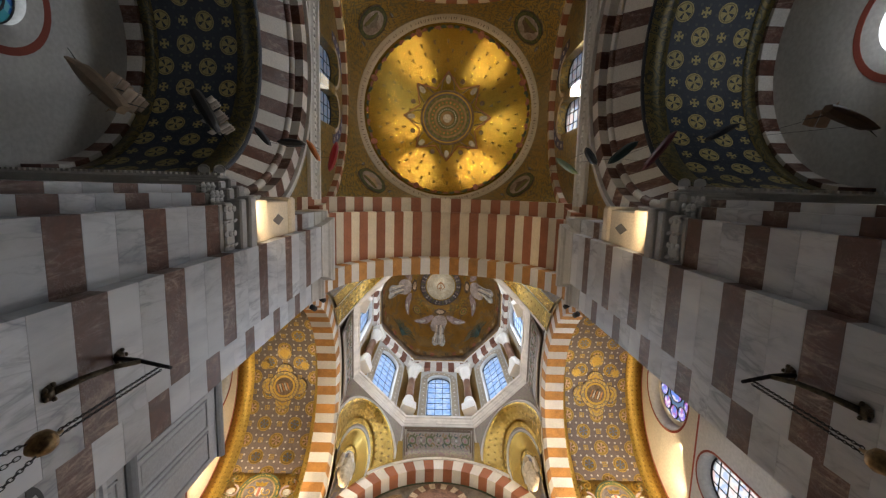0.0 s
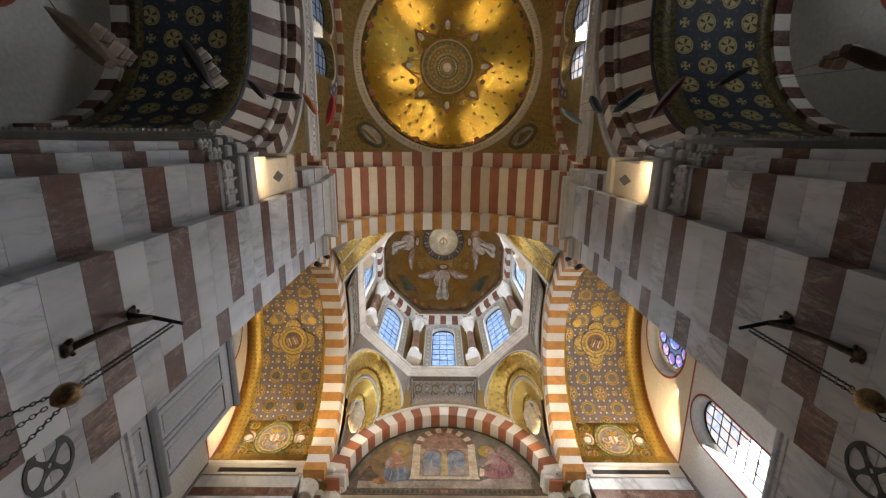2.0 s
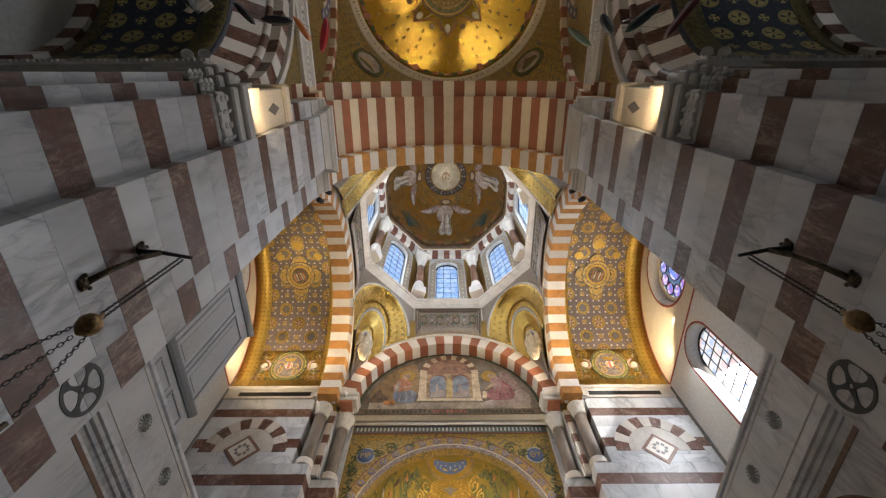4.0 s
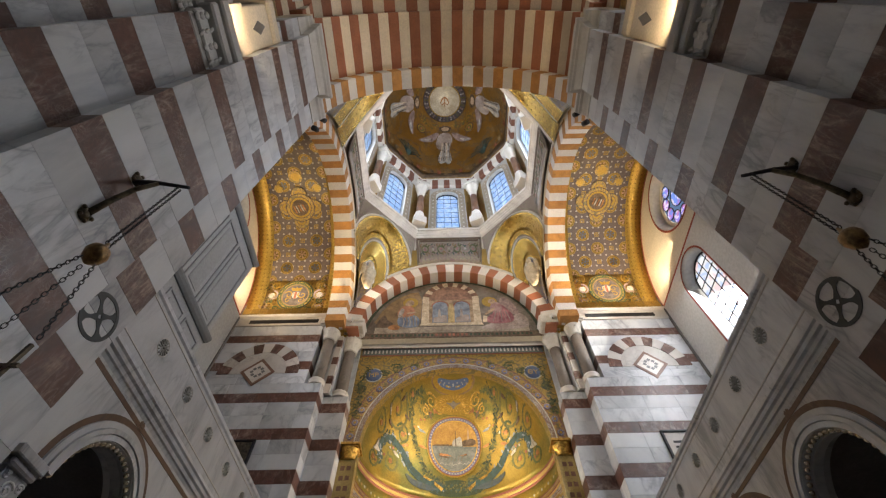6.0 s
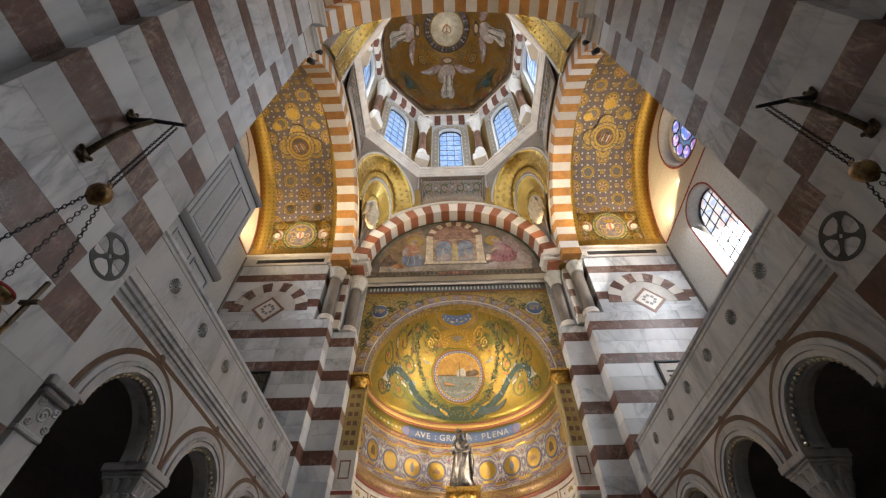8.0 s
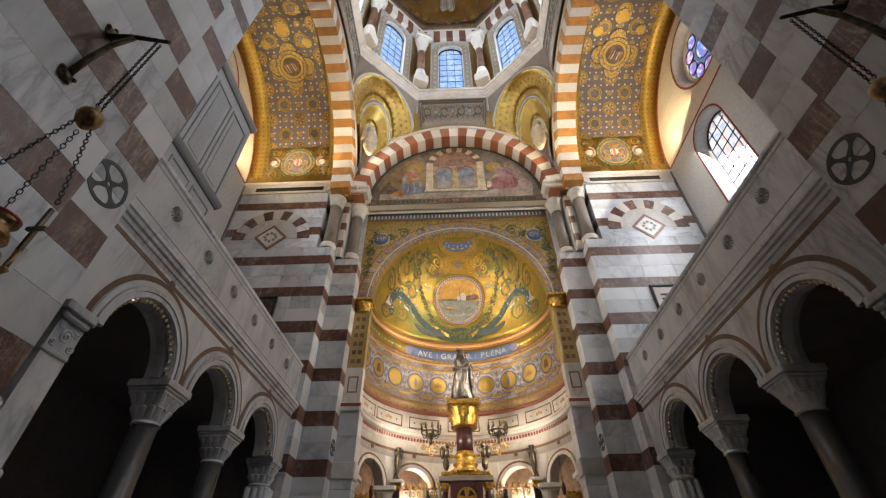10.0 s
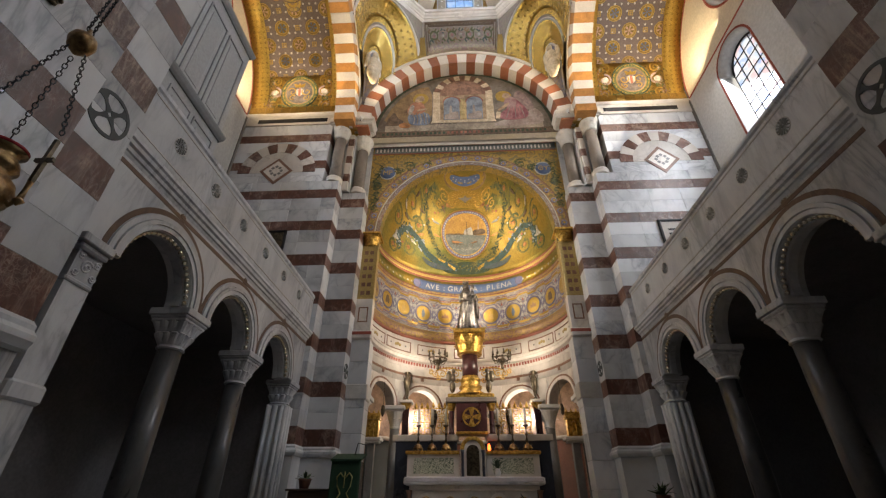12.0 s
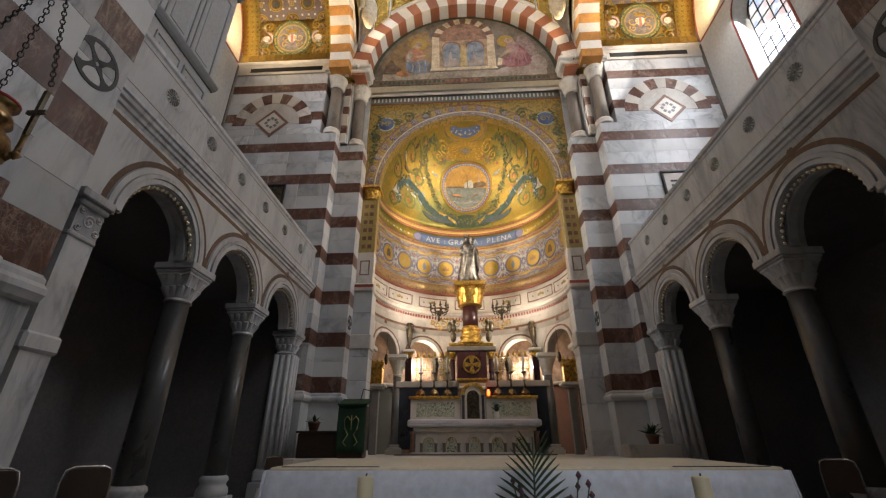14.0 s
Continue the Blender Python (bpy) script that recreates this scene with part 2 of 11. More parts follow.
def vault_mosaic(name, ground, gold, heart_a, heart_b, dot, pitch, radius, offset, rough=0.4, metal=0.4, cross=False, wheel=6.0, solid=False):
    """Vault mosaic by u (across, in metres) and v (along the arc, in metres): two sets of medallions, small crosses or squares between, dots."""
    m = material(name, rough)
    n = Net(m)
    uv, p = n.uv(), n.where(False)
    k = 1.0 / pitch
    less = lambda f, at: n.math("LESS_THAN", f, at)
    band = lambda f, lo, hi: n.math("MULTIPLY", n.math("GREATER_THAN", f, lo), n.math("LESS_THAN", f, hi))
    shift = lambda a, b: (offset[0] + a, offset[1] + b)
    c = n.mix(n.noise(p, 2.0, 3), ground, tuple(v * 1.5 for v in ground))
    d = rings(n, uv, (5 * k, 5 * k), (0.25, 0.25), None)
    c = n.mix(n.math("MULTIPLY", less(d, 0.16), 0.9), c, dot)
    shine = 0.0
    r = radius * k
    for (a, b, heart) in ((0, 0, heart_a), (0.5, 0.5, heart_b)):
        d = rings(n, uv, (k, k), shift(a, b), None)
        spk = spokes(n, uv, (k, k), shift(a, b), wheel)
        c = n.mix(less(d, r), c, gold)
        c = n.mix(band(d, r * 0.80, r * 0.88), c, tuple(v * 0.4 for v in gold))
        if solid:
            inner = n.math("MULTIPLY", band(d, r * 0.15, r * 0.72), n.math("LESS_THAN", spk, -0.55))
        else:
            c = n.mix(less(d, r * 0.62), c, tuple(v * 0.5 for v in gold))
            inner = n.math("MULTIPLY", less(d, r * 0.62), n.math("MAXIMUM", n.math("GREATER_THAN", spk, 0.1), less(d, r * 0.12)))
        c = n.mix(inner, c, heart)
        shine = n.math("MAXIMUM", shine, less(d, r))
    for (a, b) in ((0.5, 0.0), (0.0, 0.5)):
        v = n.vmath("SUBTRACT", n.vmath("FRACTION", n.vmath("ADD", n.vmath("MULTIPLY", uv, (k, k, 0)), (*shift(a, b), 0))), (0.5, 0.5, 0))
        q = n.add("SeparateXYZ", None, Vector=n.vmath("ABSOLUTE", v))
        hi, lo = n.math("MAXIMUM", q.outputs[0], q.outputs[1]), n.math("MINIMUM", q.outputs[0], q.outputs[1])
        if cross:
            f = n.math("MULTIPLY", less(hi, 0.105), n.math("MAXIMUM", less(lo, 0.022), n.math("MULTIPLY", n.math("GREATER_THAN", hi, 0.07), less(lo, 0.05))))
        else:
            f = n.math("SUBTRACT", less(hi, 0.075), n.math("MULTIPLY", less(hi, 0.05), n.math("GREATER_THAN", lo, 0.012)))
        c = n.mix(f, c, gold)
        shine = n.math("MAXIMUM", shine, f)
    tesserae(n, p, c, n.math("MULTIPLY", shine, metal), 0.3)
    return m


def gold_field(name, tint=GOLD, motif=GOLD_DEEP, pitch=0.5, rough=0.3, metal=0.75, scroll=0.0, scroll_colour=(0.06, 0.10, 0.05), relief=0.3, cloud=None):
    """Gold mosaic ground with small motifs and, where asked, scrolling green vines."""
    m = material(name, rough)
    n = Net(m)
    uv, p = n.uv(), n.where(False)
    c = n.mix(n.ramp(n.noise(p, 1.3, 4), [(0.3, (0, 0, 0)), (0.7, (1, 1, 1))]), tint, tuple(v * 0.78 for v in tint))
    gold = 1.0
    if cloud:
        c = n.mix(n.ramp(n.noise(p, 0.75, 4, 0.6), [(0.40, (0, 0, 0)), (0.62, (1, 1, 1))]), c, cloud)
    if pitch:
        d = rings(n, uv, (1 / pitch, 1 / pitch), (0, 0), None)
        s = spokes(n, uv, (1 / pitch, 1 / pitch), (0, 0), 4.0)
        mot = n.math("MULTIPLY", n.math("LESS_THAN", d, 0.24), n.math("GREATER_THAN", s, 0.0))
        c = n.mix(mot, c, motif)
    if scroll:
        w = n.vmath("ADD", p, n.vmath("MULTIPLY", n.add("TexNoise", None, Vector=p, Scale=1.1, Detail=2.0).outputs["Color"], (1.2, 1.2, 1.2)))
        v = n.add("TexVoronoi", {"feature": "SMOOTH_F1"}, Vector=p, Scale=scroll)
        wave = n.math("SINE", n.math("MULTIPLY", n.math("ADD", v.outputs["Distance"], n.math("MULTIPLY", n.noise(p, 3.0, 3), 0.35)), 26.0))
        vine = n.math("GREATER_THAN", wave, 0.45)
        leaf = n.math("LESS_THAN", n.voronoi(p, 9.0), 0.28)
        gr = n.math("MULTIPLY", n.math("MAXIMUM", vine, n.math("MULTIPLY", leaf, n.math("GREATER_THAN", n.noise(p, 1.2, 2), 0.52))), 0.85)
        c = n.mix(gr, c, n.mix(n.noise(p, 5, 2), scroll_colour, tuple(v * 2.2 for v in scroll_colour)))
        gold = n.math("SUBTRACT", 1.0, gr)
        tesserae(n, p, c, n.math("MULTIPLY", gold, metal), relief)
    else:
        tesserae(n, p, c, metal, relief)
    return m


M = {}
M["white"] = marble("white_marble", (0.60, 0.615, 0.63), (0.22, 0.235, 0.27), (0.42, 0.44, 0.48), 0.8, 0.3, 0.8)
M["red"] = marble("red_marble", (0.135, 0.05, 0.031), (0.50, 0.38, 0.32), (0.055, 0.025, 0.018), 1.6, 0.36, 0.7, 0.5)
M["pale"] = marble("pale_marble", (0.62, 0.58, 0.53), (0.40, 0.36, 0.33), (0.48, 0.44, 0.40), 1.2, 0.4, 0.5)
M["grey"] = marble("grey_granite", (0.17, 0.165, 0.16), (0.24, 0.235, 0.22), (0.12, 0.115, 0.11), 3.0, 0.28)
M["granite_dark"] = marble("dark_granite", (0.07, 0.07, 0.072), (0.11, 0.11, 0.11), (0.045, 0.045, 0.046), 3.0, 0.25)
M["arch_red"] = stone("arch_red_stone", (0.34, 0.125, 0.062), 0.18, 2.2)
M["arch_cream"] = stone("arch_cream_stone", (0.72, 0.62, 0.47), 0.08, 2.2)
M["arch_white"] = stone("arch_white_stone", (0.74, 0.71, 0.66), 0.06, 2.2)
M["arch_dark"] = stone("arch_brown_stone", (0.20, 0.085, 0.055), 0.2, 2.2)
M["orange"] = stone("orange_stone", (0.50, 0.235, 0.06), 0.3, 3.0)
M["carved"] = stone("carved_stone", (0.60, 0.58, 0.54), 0.12, 6.0, 0.7, 0.5)
M["plaster"] = stone("cream_plaster", (0.66, 0.60, 0.48), 0.06, 1.2, 0.85, 0.1)
M["plaster_grey"] = stone("grey_plaster", (0.55, 0.55, 0.53), 0.06, 0.9, 0.85, 0.1)
M["vault"] = vault_mosaic("vault_mosaic", (0.085, 0.066, 0.062), (0.36, 0.245, 0.07), (0.13, 0.15, 0.20), (0.42, 0.27, 0.20), (0.42, 0.41, 0.40), 1.27, 0.29, (0.634, 0.504), 0.34, 0.8)
M["chapel_vault"] = vault_mosaic("chapel_vault_mosaic", (0.010, 0.017, 0.032), (0.40, 0.33, 0.13), (0.02, 0.03, 0.04), (0.02, 0.03, 0.04), (0.05, 0.06, 0.06), 1.12, 0.235, (0.3, 0.3), 0.45, 0.15, True, 4.0, True)
M["gold"] = gold_field("gold_mosaic", tint=(0.52, 0.34, 0.06), pitch=0, rough=0.17, metal=0.93, relief=0.11)
M["gold_plain"] = gold_field("plain_gold_mosaic", tint=(0.40, 0.26, 0.07), pitch=0.2, motif=(0.09, 0.055, 0.025), rough=0.34, metal=0.92, relief=0.2)
M["squinch_dark"] = stone("umber_mosaic", (0.10, 0.06, 0.03), 0.2, 20, 0.5, 0.2)
M["vault_gold"] = gold_field("vault_border_mosaic", tint=(0.56, 0.38, 0.09), pitch=0.2, motif=(0.22, 0.14, 0.04), rough=0.3, metal=0.85, relief=0.4)
M["gold_vine"] = gold_field("gold_mosaic_ground", tint=(0.40, 0.27, 0.05), pitch=0, metal=0.62, rough=0.3, relief=0.23, cloud=(0.17, 0.17, 0.045))
M["squinch_gold"] = gold_field("patterned_squinch_mosaic", tint=(0.60, 0.40, 0.10), pitch=0.24, motif=(0.24, 0.14, 0.03), metal=0.85, rough=0.27, relief=0.35)
M["gold_border"] = gold_field("gold_mosaic_border", tint=(0.46, 0.31, 0.09), pitch=0.3, motif=(0.09, 0.08, 0.06), metal=0.6, scroll=4.0, scroll_colour=(0.10, 0.09, 0.045), relief=0.2)
M["band"] = gold_field("patterned_mosaic_band", tint=(0.36, 0.28, 0.16), pitch=0.34, motif=(0.06, 0.06, 0.09), metal=0.3, scroll=5.0, scroll_colour=(0.12, 0.06, 0.05))
M["dome_brown"] = gold_field("dome_mosaic", tint=(0.34, 0.19, 0.045), pitch=0.0, metal=0.7, scroll=0.5, scroll_colour=(0.11, 0.065, 0.022))
M["chapel_border"] = gold_field("dark_green_gold_border", tint=(0.20, 0.16, 0.06), pitch=0.26, motif=(0.03, 0.035, 0.03), metal=0.3, scroll=4.0, scroll_colour=(0.025, 0.03, 0.022))
M["colonnette"] = marble("grey_brown_granite", (0.16, 0.135, 0.115), (0.22, 0.19, 0.17), (0.10, 0.085, 0.075), 3.0, 0.5)
M["gilt_panel"] = gold_field("pale_gold_mosaic_panel", tint=(0.46, 0.34, 0.13), pitch=0.22, motif=(0.30, 0.20, 0.08), metal=0.3)
M["inlay_dark"] = stone("dark_green_inlay", (0.03, 0.038, 0.04), 0.2, 5.0, 0.55, 0.1)
M["inlay_brown"] = marble("brown_inlay_marble", (0.125, 0.068, 0.042), (0.22, 0.14, 0.10), (0.07, 0.04, 0.03), 2.5, 0.35, 0.4)
M["inlay_grey"] = stone("grey_green_inlay", (0.29, 0.30, 0.29), 0.2, 6.0, 0.5, 0.1)
# aisle and gallery deck plaster, darkened in colour to stand for shade
M["aisle_shaded"] = stone("shaded_aisle_plaster", (0.2, 0.19, 0.19), 0.15, 1.5, 0.9)
M["bead_brass"] = material("bright_brass_bead", 0.16, 1.0, (0.9, 0.82, 0.66))
M["gilt"] = material("gilded_bronze", 0.28, 1.0, (0.75, 0.48, 0.14))
M["bronze"] = material("dark_bronze", 0.4, 0.9, (0.10, 0.085, 0.06))
M["brass"] = material("aged_brass", 0.3, 1.0, (0.30, 0.20, 0.10))
M["iron"] = material("black_iron", 0.5, 0.6, (0.02, 0.02, 0.022))
M["silver"] = material("tarnished_silver", 0.3, 1.0, (0.40, 0.38, 0.37))


def worn(m, low, high, scale=7.0, bump=0.4):
    """Uneven metal: darker in patches, with chased relief."""
    n = Net(m)
    p = n.where(False)
    a = n.noise(p, scale, 5, 0.65)
    n.colour(n.ramp(a, [(0.35, low), (0.62, high)]))
    n.roughness(n.noise(p, scale * 2.5, 3), 0.22, 0.5)
    n.bump(n.noise(p, scale * 4, 4), bump, 0.012)


worn(M["silver"], (0.04, 0.036, 0.033), (0.25, 0.235, 0.225), 6.0)
worn(M["gilt"], (0.27, 0.15, 0.03), (0.74, 0.48, 0.12), 11.0, 0.8)
worn(M["brass"], (0.10, 0.065, 0.035), (0.36, 0.24, 0.11), 12.0, 0.3)
worn(M["bronze"], (0.035, 0.028, 0.02), (0.13, 0.105, 0.07), 12.0, 0.3)
# plaster with shade put into its colour: arch backs, ground, unseen slabs
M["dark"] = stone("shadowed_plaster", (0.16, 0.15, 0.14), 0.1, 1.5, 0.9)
M["floor"] = marble("floor_marble", (0.27, 0.255, 0.24), (0.18, 0.17, 0.165), (0.21, 0.20, 0.19), 1.0, 0.25)


def stained(name, tints, clear=0.6):
    """Leaded coloured glass: lets the day through, and glows where the sun meets it."""
    m = material(name, 0.2)
    n = Net(m)
    c = n.ramp(n.math("FRACT", n.math("ADD", n.rand(), n.voronoi(n.where(False), 7.0, "F1", "Color"))), [(i / len(tints), t) for i, t in enumerate(tints)], "CONSTANT")
    tr, tl, gl = n.add("BsdfTransparent", None, Color=c), n.add("BsdfTranslucent", None, Color=c), n.add("BsdfGlossy", None, Roughness=0.15)
    mx = n.add("MixShader")
    mx.inputs[0].default_value = 1 - clear
    n.t.links.new(tr.outputs[0], mx.inputs[1]), n.t.links.new(tl.outputs[0], mx.inputs[2])
    m2 = n.add("MixShader")
    m2.inputs[0].default_value = 0.05
    n.t.links.new(mx.outputs[0], m2.inputs[1]), n.t.links.new(gl.outputs[0], m2.inputs[2])
    n.t.links.new(m2.outputs[0], n.t.nodes["Material Output"].inputs["Surface"])
    return m


M["glass_blue"] = stained("pale_blue_leaded_glass", [(0.75, 0.85, 1.0), (0.6, 0.78, 1.0), (0.85, 0.92, 1.0), (0.55, 0.7, 0.95)], 0.65)
M["glass_mix"] = stained("coloured_leaded_glass", clear=0.4, tints=[(0.95, 0.97, 1.0), (0.85, 0.92, 1.0), (1.0, 0.97, 0.95), (0.7, 0.8, 1.0), (0.97, 0.98, 1.0), (1.0, 0.85, 0.86)])
M["glass_rose"] = stained("violet_leaded_glass", [(0.5, 0.4, 0.9), (0.9, 0.85, 1.0), (0.75, 0.4, 0.7), (0.35, 0.5, 0.95), (0.95, 0.9, 1.0)])


# ---- building blocks ----
def mesh_from(name, verts, faces, mat=None, uvs=None, smooth=False):
    me = bpy.data.meshes.new(name)
    me.from_pydata([tuple(v) for v in verts], [], faces)
    if uvs:
        lay = me.uv_layers.new(name="UVMap")
        for poly in me.polygons:
            for li in poly.loop_indices:
                lay.data[li].uv = uvs[me.loops[li].vertex_index]
    if mat:
        me.materials.append(mat)
    if smooth:
        for poly in me.polygons:
            poly.use_smooth = True
    me.update()
    return me


def outward(me):
    bm = bmesh.new()
    bm.from_mesh(me)
    bmesh.ops.recalc_face_normals(bm, faces=bm.faces)
    bm.to_mesh(me)
    bm.free()
    return me


def part(name, me, parent=None, label="", m=None, mat=None):
    """One mesh object, under a thing or under a part of it."""
    if isinstance(me, bmesh.types.BMesh):
        bm, me = me, bpy.data.meshes.new(name)
        bmesh.ops.recalc_face_normals(bm, faces=bm.faces)
        bm.to_mesh(me)
        bm.free()
    if mat is not None and not me.materials:
        me.materials.append(mat)
    ob = new(name, me)
    if parent is not None:
        ob.parent = parent
    if m is not None:
        ob.matrix_basis = m
    if label:
        ob["label"] = label
    return ob


def thing(name, label, category, x=0.0, y=0.0, z=0.0, group="", kind="", rz=0.0):
    ob = new(name)
    ob.empty_display_size = 0.2
    ob.matrix_world = pose(x, y, z, 0, 0, rz)
    return tagged(ob, label, category, group, kind)


def setting(name, label=""):
    ob = new(name)
    return tagged(ob, label, "", "", "structure")


def add_box(bm, x0, x1, y0, y1, z0, z1, bevel=0.0):
    x0, x1, y0, y1, z0, z1 = min(x0, x1), max(x0, x1), min(y0, y1), max(y0, y1), min(z0, z1), max(z0, z1)
    r = bmesh.ops.create_cube(bm, size=1.0, matrix=Matrix.Translation(((x0 + x1) / 2, (y0 + y1) / 2, (z0 + z1) / 2)) @ Matrix.Diagonal((x1 - x0, y1 - y0, z1 - z0, 1)))
    if bevel:
        es = list({e for v in r["verts"] for e in v.link_edges})
        bmesh.ops.bevel(bm, geom=es, offset=bevel, segments=1, affect="EDGES")
    return bm


def box(name, x0, x1, y0, y1, z0, z1, mat, parent=None, label="", bevel=0.0):
    return part(name, add_box(bmesh.new(), x0, x1, y0, y1, z0, z1, bevel), parent, label, mat=mat)


def prism_mesh(name, poly, z0, z1, mat):
    """A solid on a plan outline."""
    n = len(poly)
    v = [(x, y, z0) for x, y in poly] + [(x, y, z1) for x, y in poly]
    f = [tuple(range(n))[::-1], tuple(range(n, 2 * n))] + [(i, (i + 1) % n, n + (i + 1) % n, n + i) for i in range(n)]
    return outward(mesh_from(name, v, f, mat))


def extrude(name, axis, poly, t0, t1, mat):
    """A solid whose outline (a, z) lies in the plane across axis 'x' (a is y) or 'y' (a is x), from t0 to t1."""
    n = len(poly)
    put = (lambda a, z, t: (t, a, z)) if axis == "x" else (lambda a, z, t: (a, t, z))
    v = [put(a, z, t0) for a, z in poly] + [put(a, z, t1) for a, z in poly]
    f = [tuple(range(n)), tuple(range(n, 2 * n))[::-1]] + [(i, (i + 1) % n, n + (i + 1) % n, n + i) for i in range(n)]
    return outward(mesh_from(name, v, f, mat))


def lathe_mesh(name, prof, mat, seg=24, a0=0.0, a1=360.0, smooth=True, caps=True):
    """A turned solid about z: (radius, z) from the bottom up."""
    full = a1 - a0 >= 359.9
    n = seg if full else seg + 1
    v, f = [], []
    for r, z in prof:
        for i in range(n):
            a = radians(a0 + (a1 - a0) * i / seg)
            v.append((r * math.cos(a), r * math.sin(a), z))
    for j in range(len(prof) - 1):
        for i in range(seg):
            k = (i + 1) % n
            f.append((j * n + i, j * n + k, (j + 1) * n + k, (j + 1) * n + i))
    if full and not caps:
        for i in range(seg):
            k = (i + 1) % n
            j = len(prof) - 1
            f.append((j * n + i, j * n + k, k, i))
    elif full:
        f.append(tuple(range(n))[::-1])
        f.append(tuple(range((len(prof) - 1) * n, len(prof) * n)))
    me = mesh_from(name, v, f, mat)
    if smooth:
        for p in me.polygons:
            p.use_smooth = len(p.vertices) == 4
    return me


def shell_mesh(name, fn, nu, nv, mat, thick=0.25, smooth=True, uvscale=(1, 1), wrap=False):
    """A curved sheet with a back: fn(u, v, o) for u and v from 0 to 1 and o metres behind the face; wrap: u runs full circle."""
    v, f, fuv = [], [], []
    cols = nu if wrap else nu + 1
    for o in (0.0, thick):
        for j in range(nv + 1):
            for i in range(cols):
                v.append(fn(i / nu, j / nv, o))
    k = cols * (nv + 1)
    uv = lambda i, j: (i / nu * uvscale[0], j / nv * uvscale[1])
    at = lambda i, j, side: side * k + j * cols + (i % cols)
    for j in range(nv):
        for i in range(nu):
            f.append((at(i, j, 0), at(i + 1, j, 0), at(i + 1, j + 1, 0), at(i, j + 1, 0)))
            fuv.append((uv(i, j), uv(i + 1, j), uv(i + 1, j + 1), uv(i, j + 1)))
            if thick:
                f.append((at(i, j, 1), at(i, j + 1, 1), at(i + 1, j + 1, 1), at(i + 1, j, 1)))
                fuv.append((uv(i, j), uv(i, j + 1), uv(i + 1, j + 1), uv(i + 1, j)))
    if thick:
        for i in range(nu):
            for j, flip in ((0, False), (nv, True)):
                q = (at(i, j, 0), at(i, j, 1), at(i + 1, j, 1), at(i + 1, j, 0))
                f.append(q[::-1] if flip else q)
                fuv.append((uv(i, j),) * 4)
        if not wrap:
            for j in range(nv):
                for i, flip in ((0, True), (nu, False)):
                    q = (at(i, j, 0), at(i, j, 1), at(i, j + 1, 1), at(i, j + 1, 0))
                    f.append(q[::-1] if flip else q)
                    fuv.append((uv(i, j),) * 4)
    me = mesh_from(name, v, f, mat, None, smooth)
    lay = me.uv_layers.new(name="UVMap")
    flat = [c for q in fuv for p in q for c in p]
    lay.data.foreach_set("uv", flat)
    return me


def arch_wall(name, axis, a0, a1, z1, ca, zs, r, t0, t1, mat, z0=None, seg=28):
    """A wall over a round-headed opening, solid from t0 to t1; with z0 also its jambs."""
    arc = [(ca + r * math.cos(math.pi * i / seg), zs + r * math.sin(math.pi * i / seg)) for i in range(seg + 1)]
    low = zs if z0 is None else z0
    poly = [(a1, low), (a1, z1), (a0, z1), (a0, low), (ca - r, low)] + arc[::-1] + [(ca + r, low)]
    clean = []
    for q in poly:
        if not clean or abs(q[0] - clean[-1][0]) + abs(q[1] - clean[-1][1]) > 1e-5:
            clean.append(q)
    return extrude(name, axis, clean, t0, t1, mat)


def arch_ring(name, parent, axis, ca, zs, r0, r1, t0, t1, count, mats, piece="voussoir", ang0=0.0, ang1=180.0, gap=0.004):
    """Voussoirs, each a stone of its own, alternating in the given materials."""
    da = radians(ang1 - ang0) / count
    meshes = {}
    for i in range(count):
        mt = mats[i % len(mats)]
        if mt.name not in meshes:
            g, seg, poly = gap / r0, 3, []
            for k in range(seg + 1):
                a = g / 2 + (da - g) * k / seg
                poly.append((r0 * math.cos(a), r0 * math.sin(a)))
            for k in range(seg, -1, -1):
                a = g / 2 + (da - g) * k / seg
                poly.append((r1 * math.cos(a), r1 * math.sin(a)))
            meshes[mt.name] = extrude(piece, axis, poly, t0, t1, mt)
        a = radians(ang0) + da * i
        if axis == "x":
            m = Matrix.Translation((0, ca, zs)) @ Matrix.Rotation(a, 4, "X")
        else:
            m = Matrix.Translation((ca, 0, zs)) @ Matrix.Rotation(-a, 4, "Y")
        part(piece, meshes[mt.name], parent, m=m)


def mirrored(poly):
    return [(-x, y) for x, y in poly]


def moulding(name, parent, path, prof, mat, closed=False):
    """A profile (out, up) carried along a level path of (x, y, z); out is to the right of the way."""
    n, v, f = len(path), [], []
    for i, (x, y, z) in enumerate(path):
        a = Vector(path[i - 1] if (i or closed) else path[i])
        b = Vector(path[(i + 1) % n] if (i < n - 1 or closed) else path[i])
        here = Vector((x, y, z))
        d1, d2 = (here - a), (b - here)
        d1 = d1.normalized() if d1.length > 1e-6 else d2.normalized()
        d2 = d2.normalized() if d2.length > 1e-6 else d1
        n1, n2 = Vector((d1.y, -d1.x, 0)), Vector((d2.y, -d2.x, 0))
        s = (n1 + n2)
        s = s / max(0.3, s.length_squared / 2) if s.length > 1e-6 else n1
        for o, u in prof:
            v.append((x + s.x * o, y + s.y * o, z + u))
    k = len(prof)
    for i in range(n if closed else n - 1):
        j = (i + 1) % n
        for q in range(k):
            r = (q + 1) % k
            f.append((i * k + q, i * k + r, j * k + r, j * k + q))
    if not closed:
        f += [tuple(range(k)), tuple(range((n - 1) * k, n * k))[::-1]]
    return part(name, outward(mesh_from(name, v, f, mat)), parent)


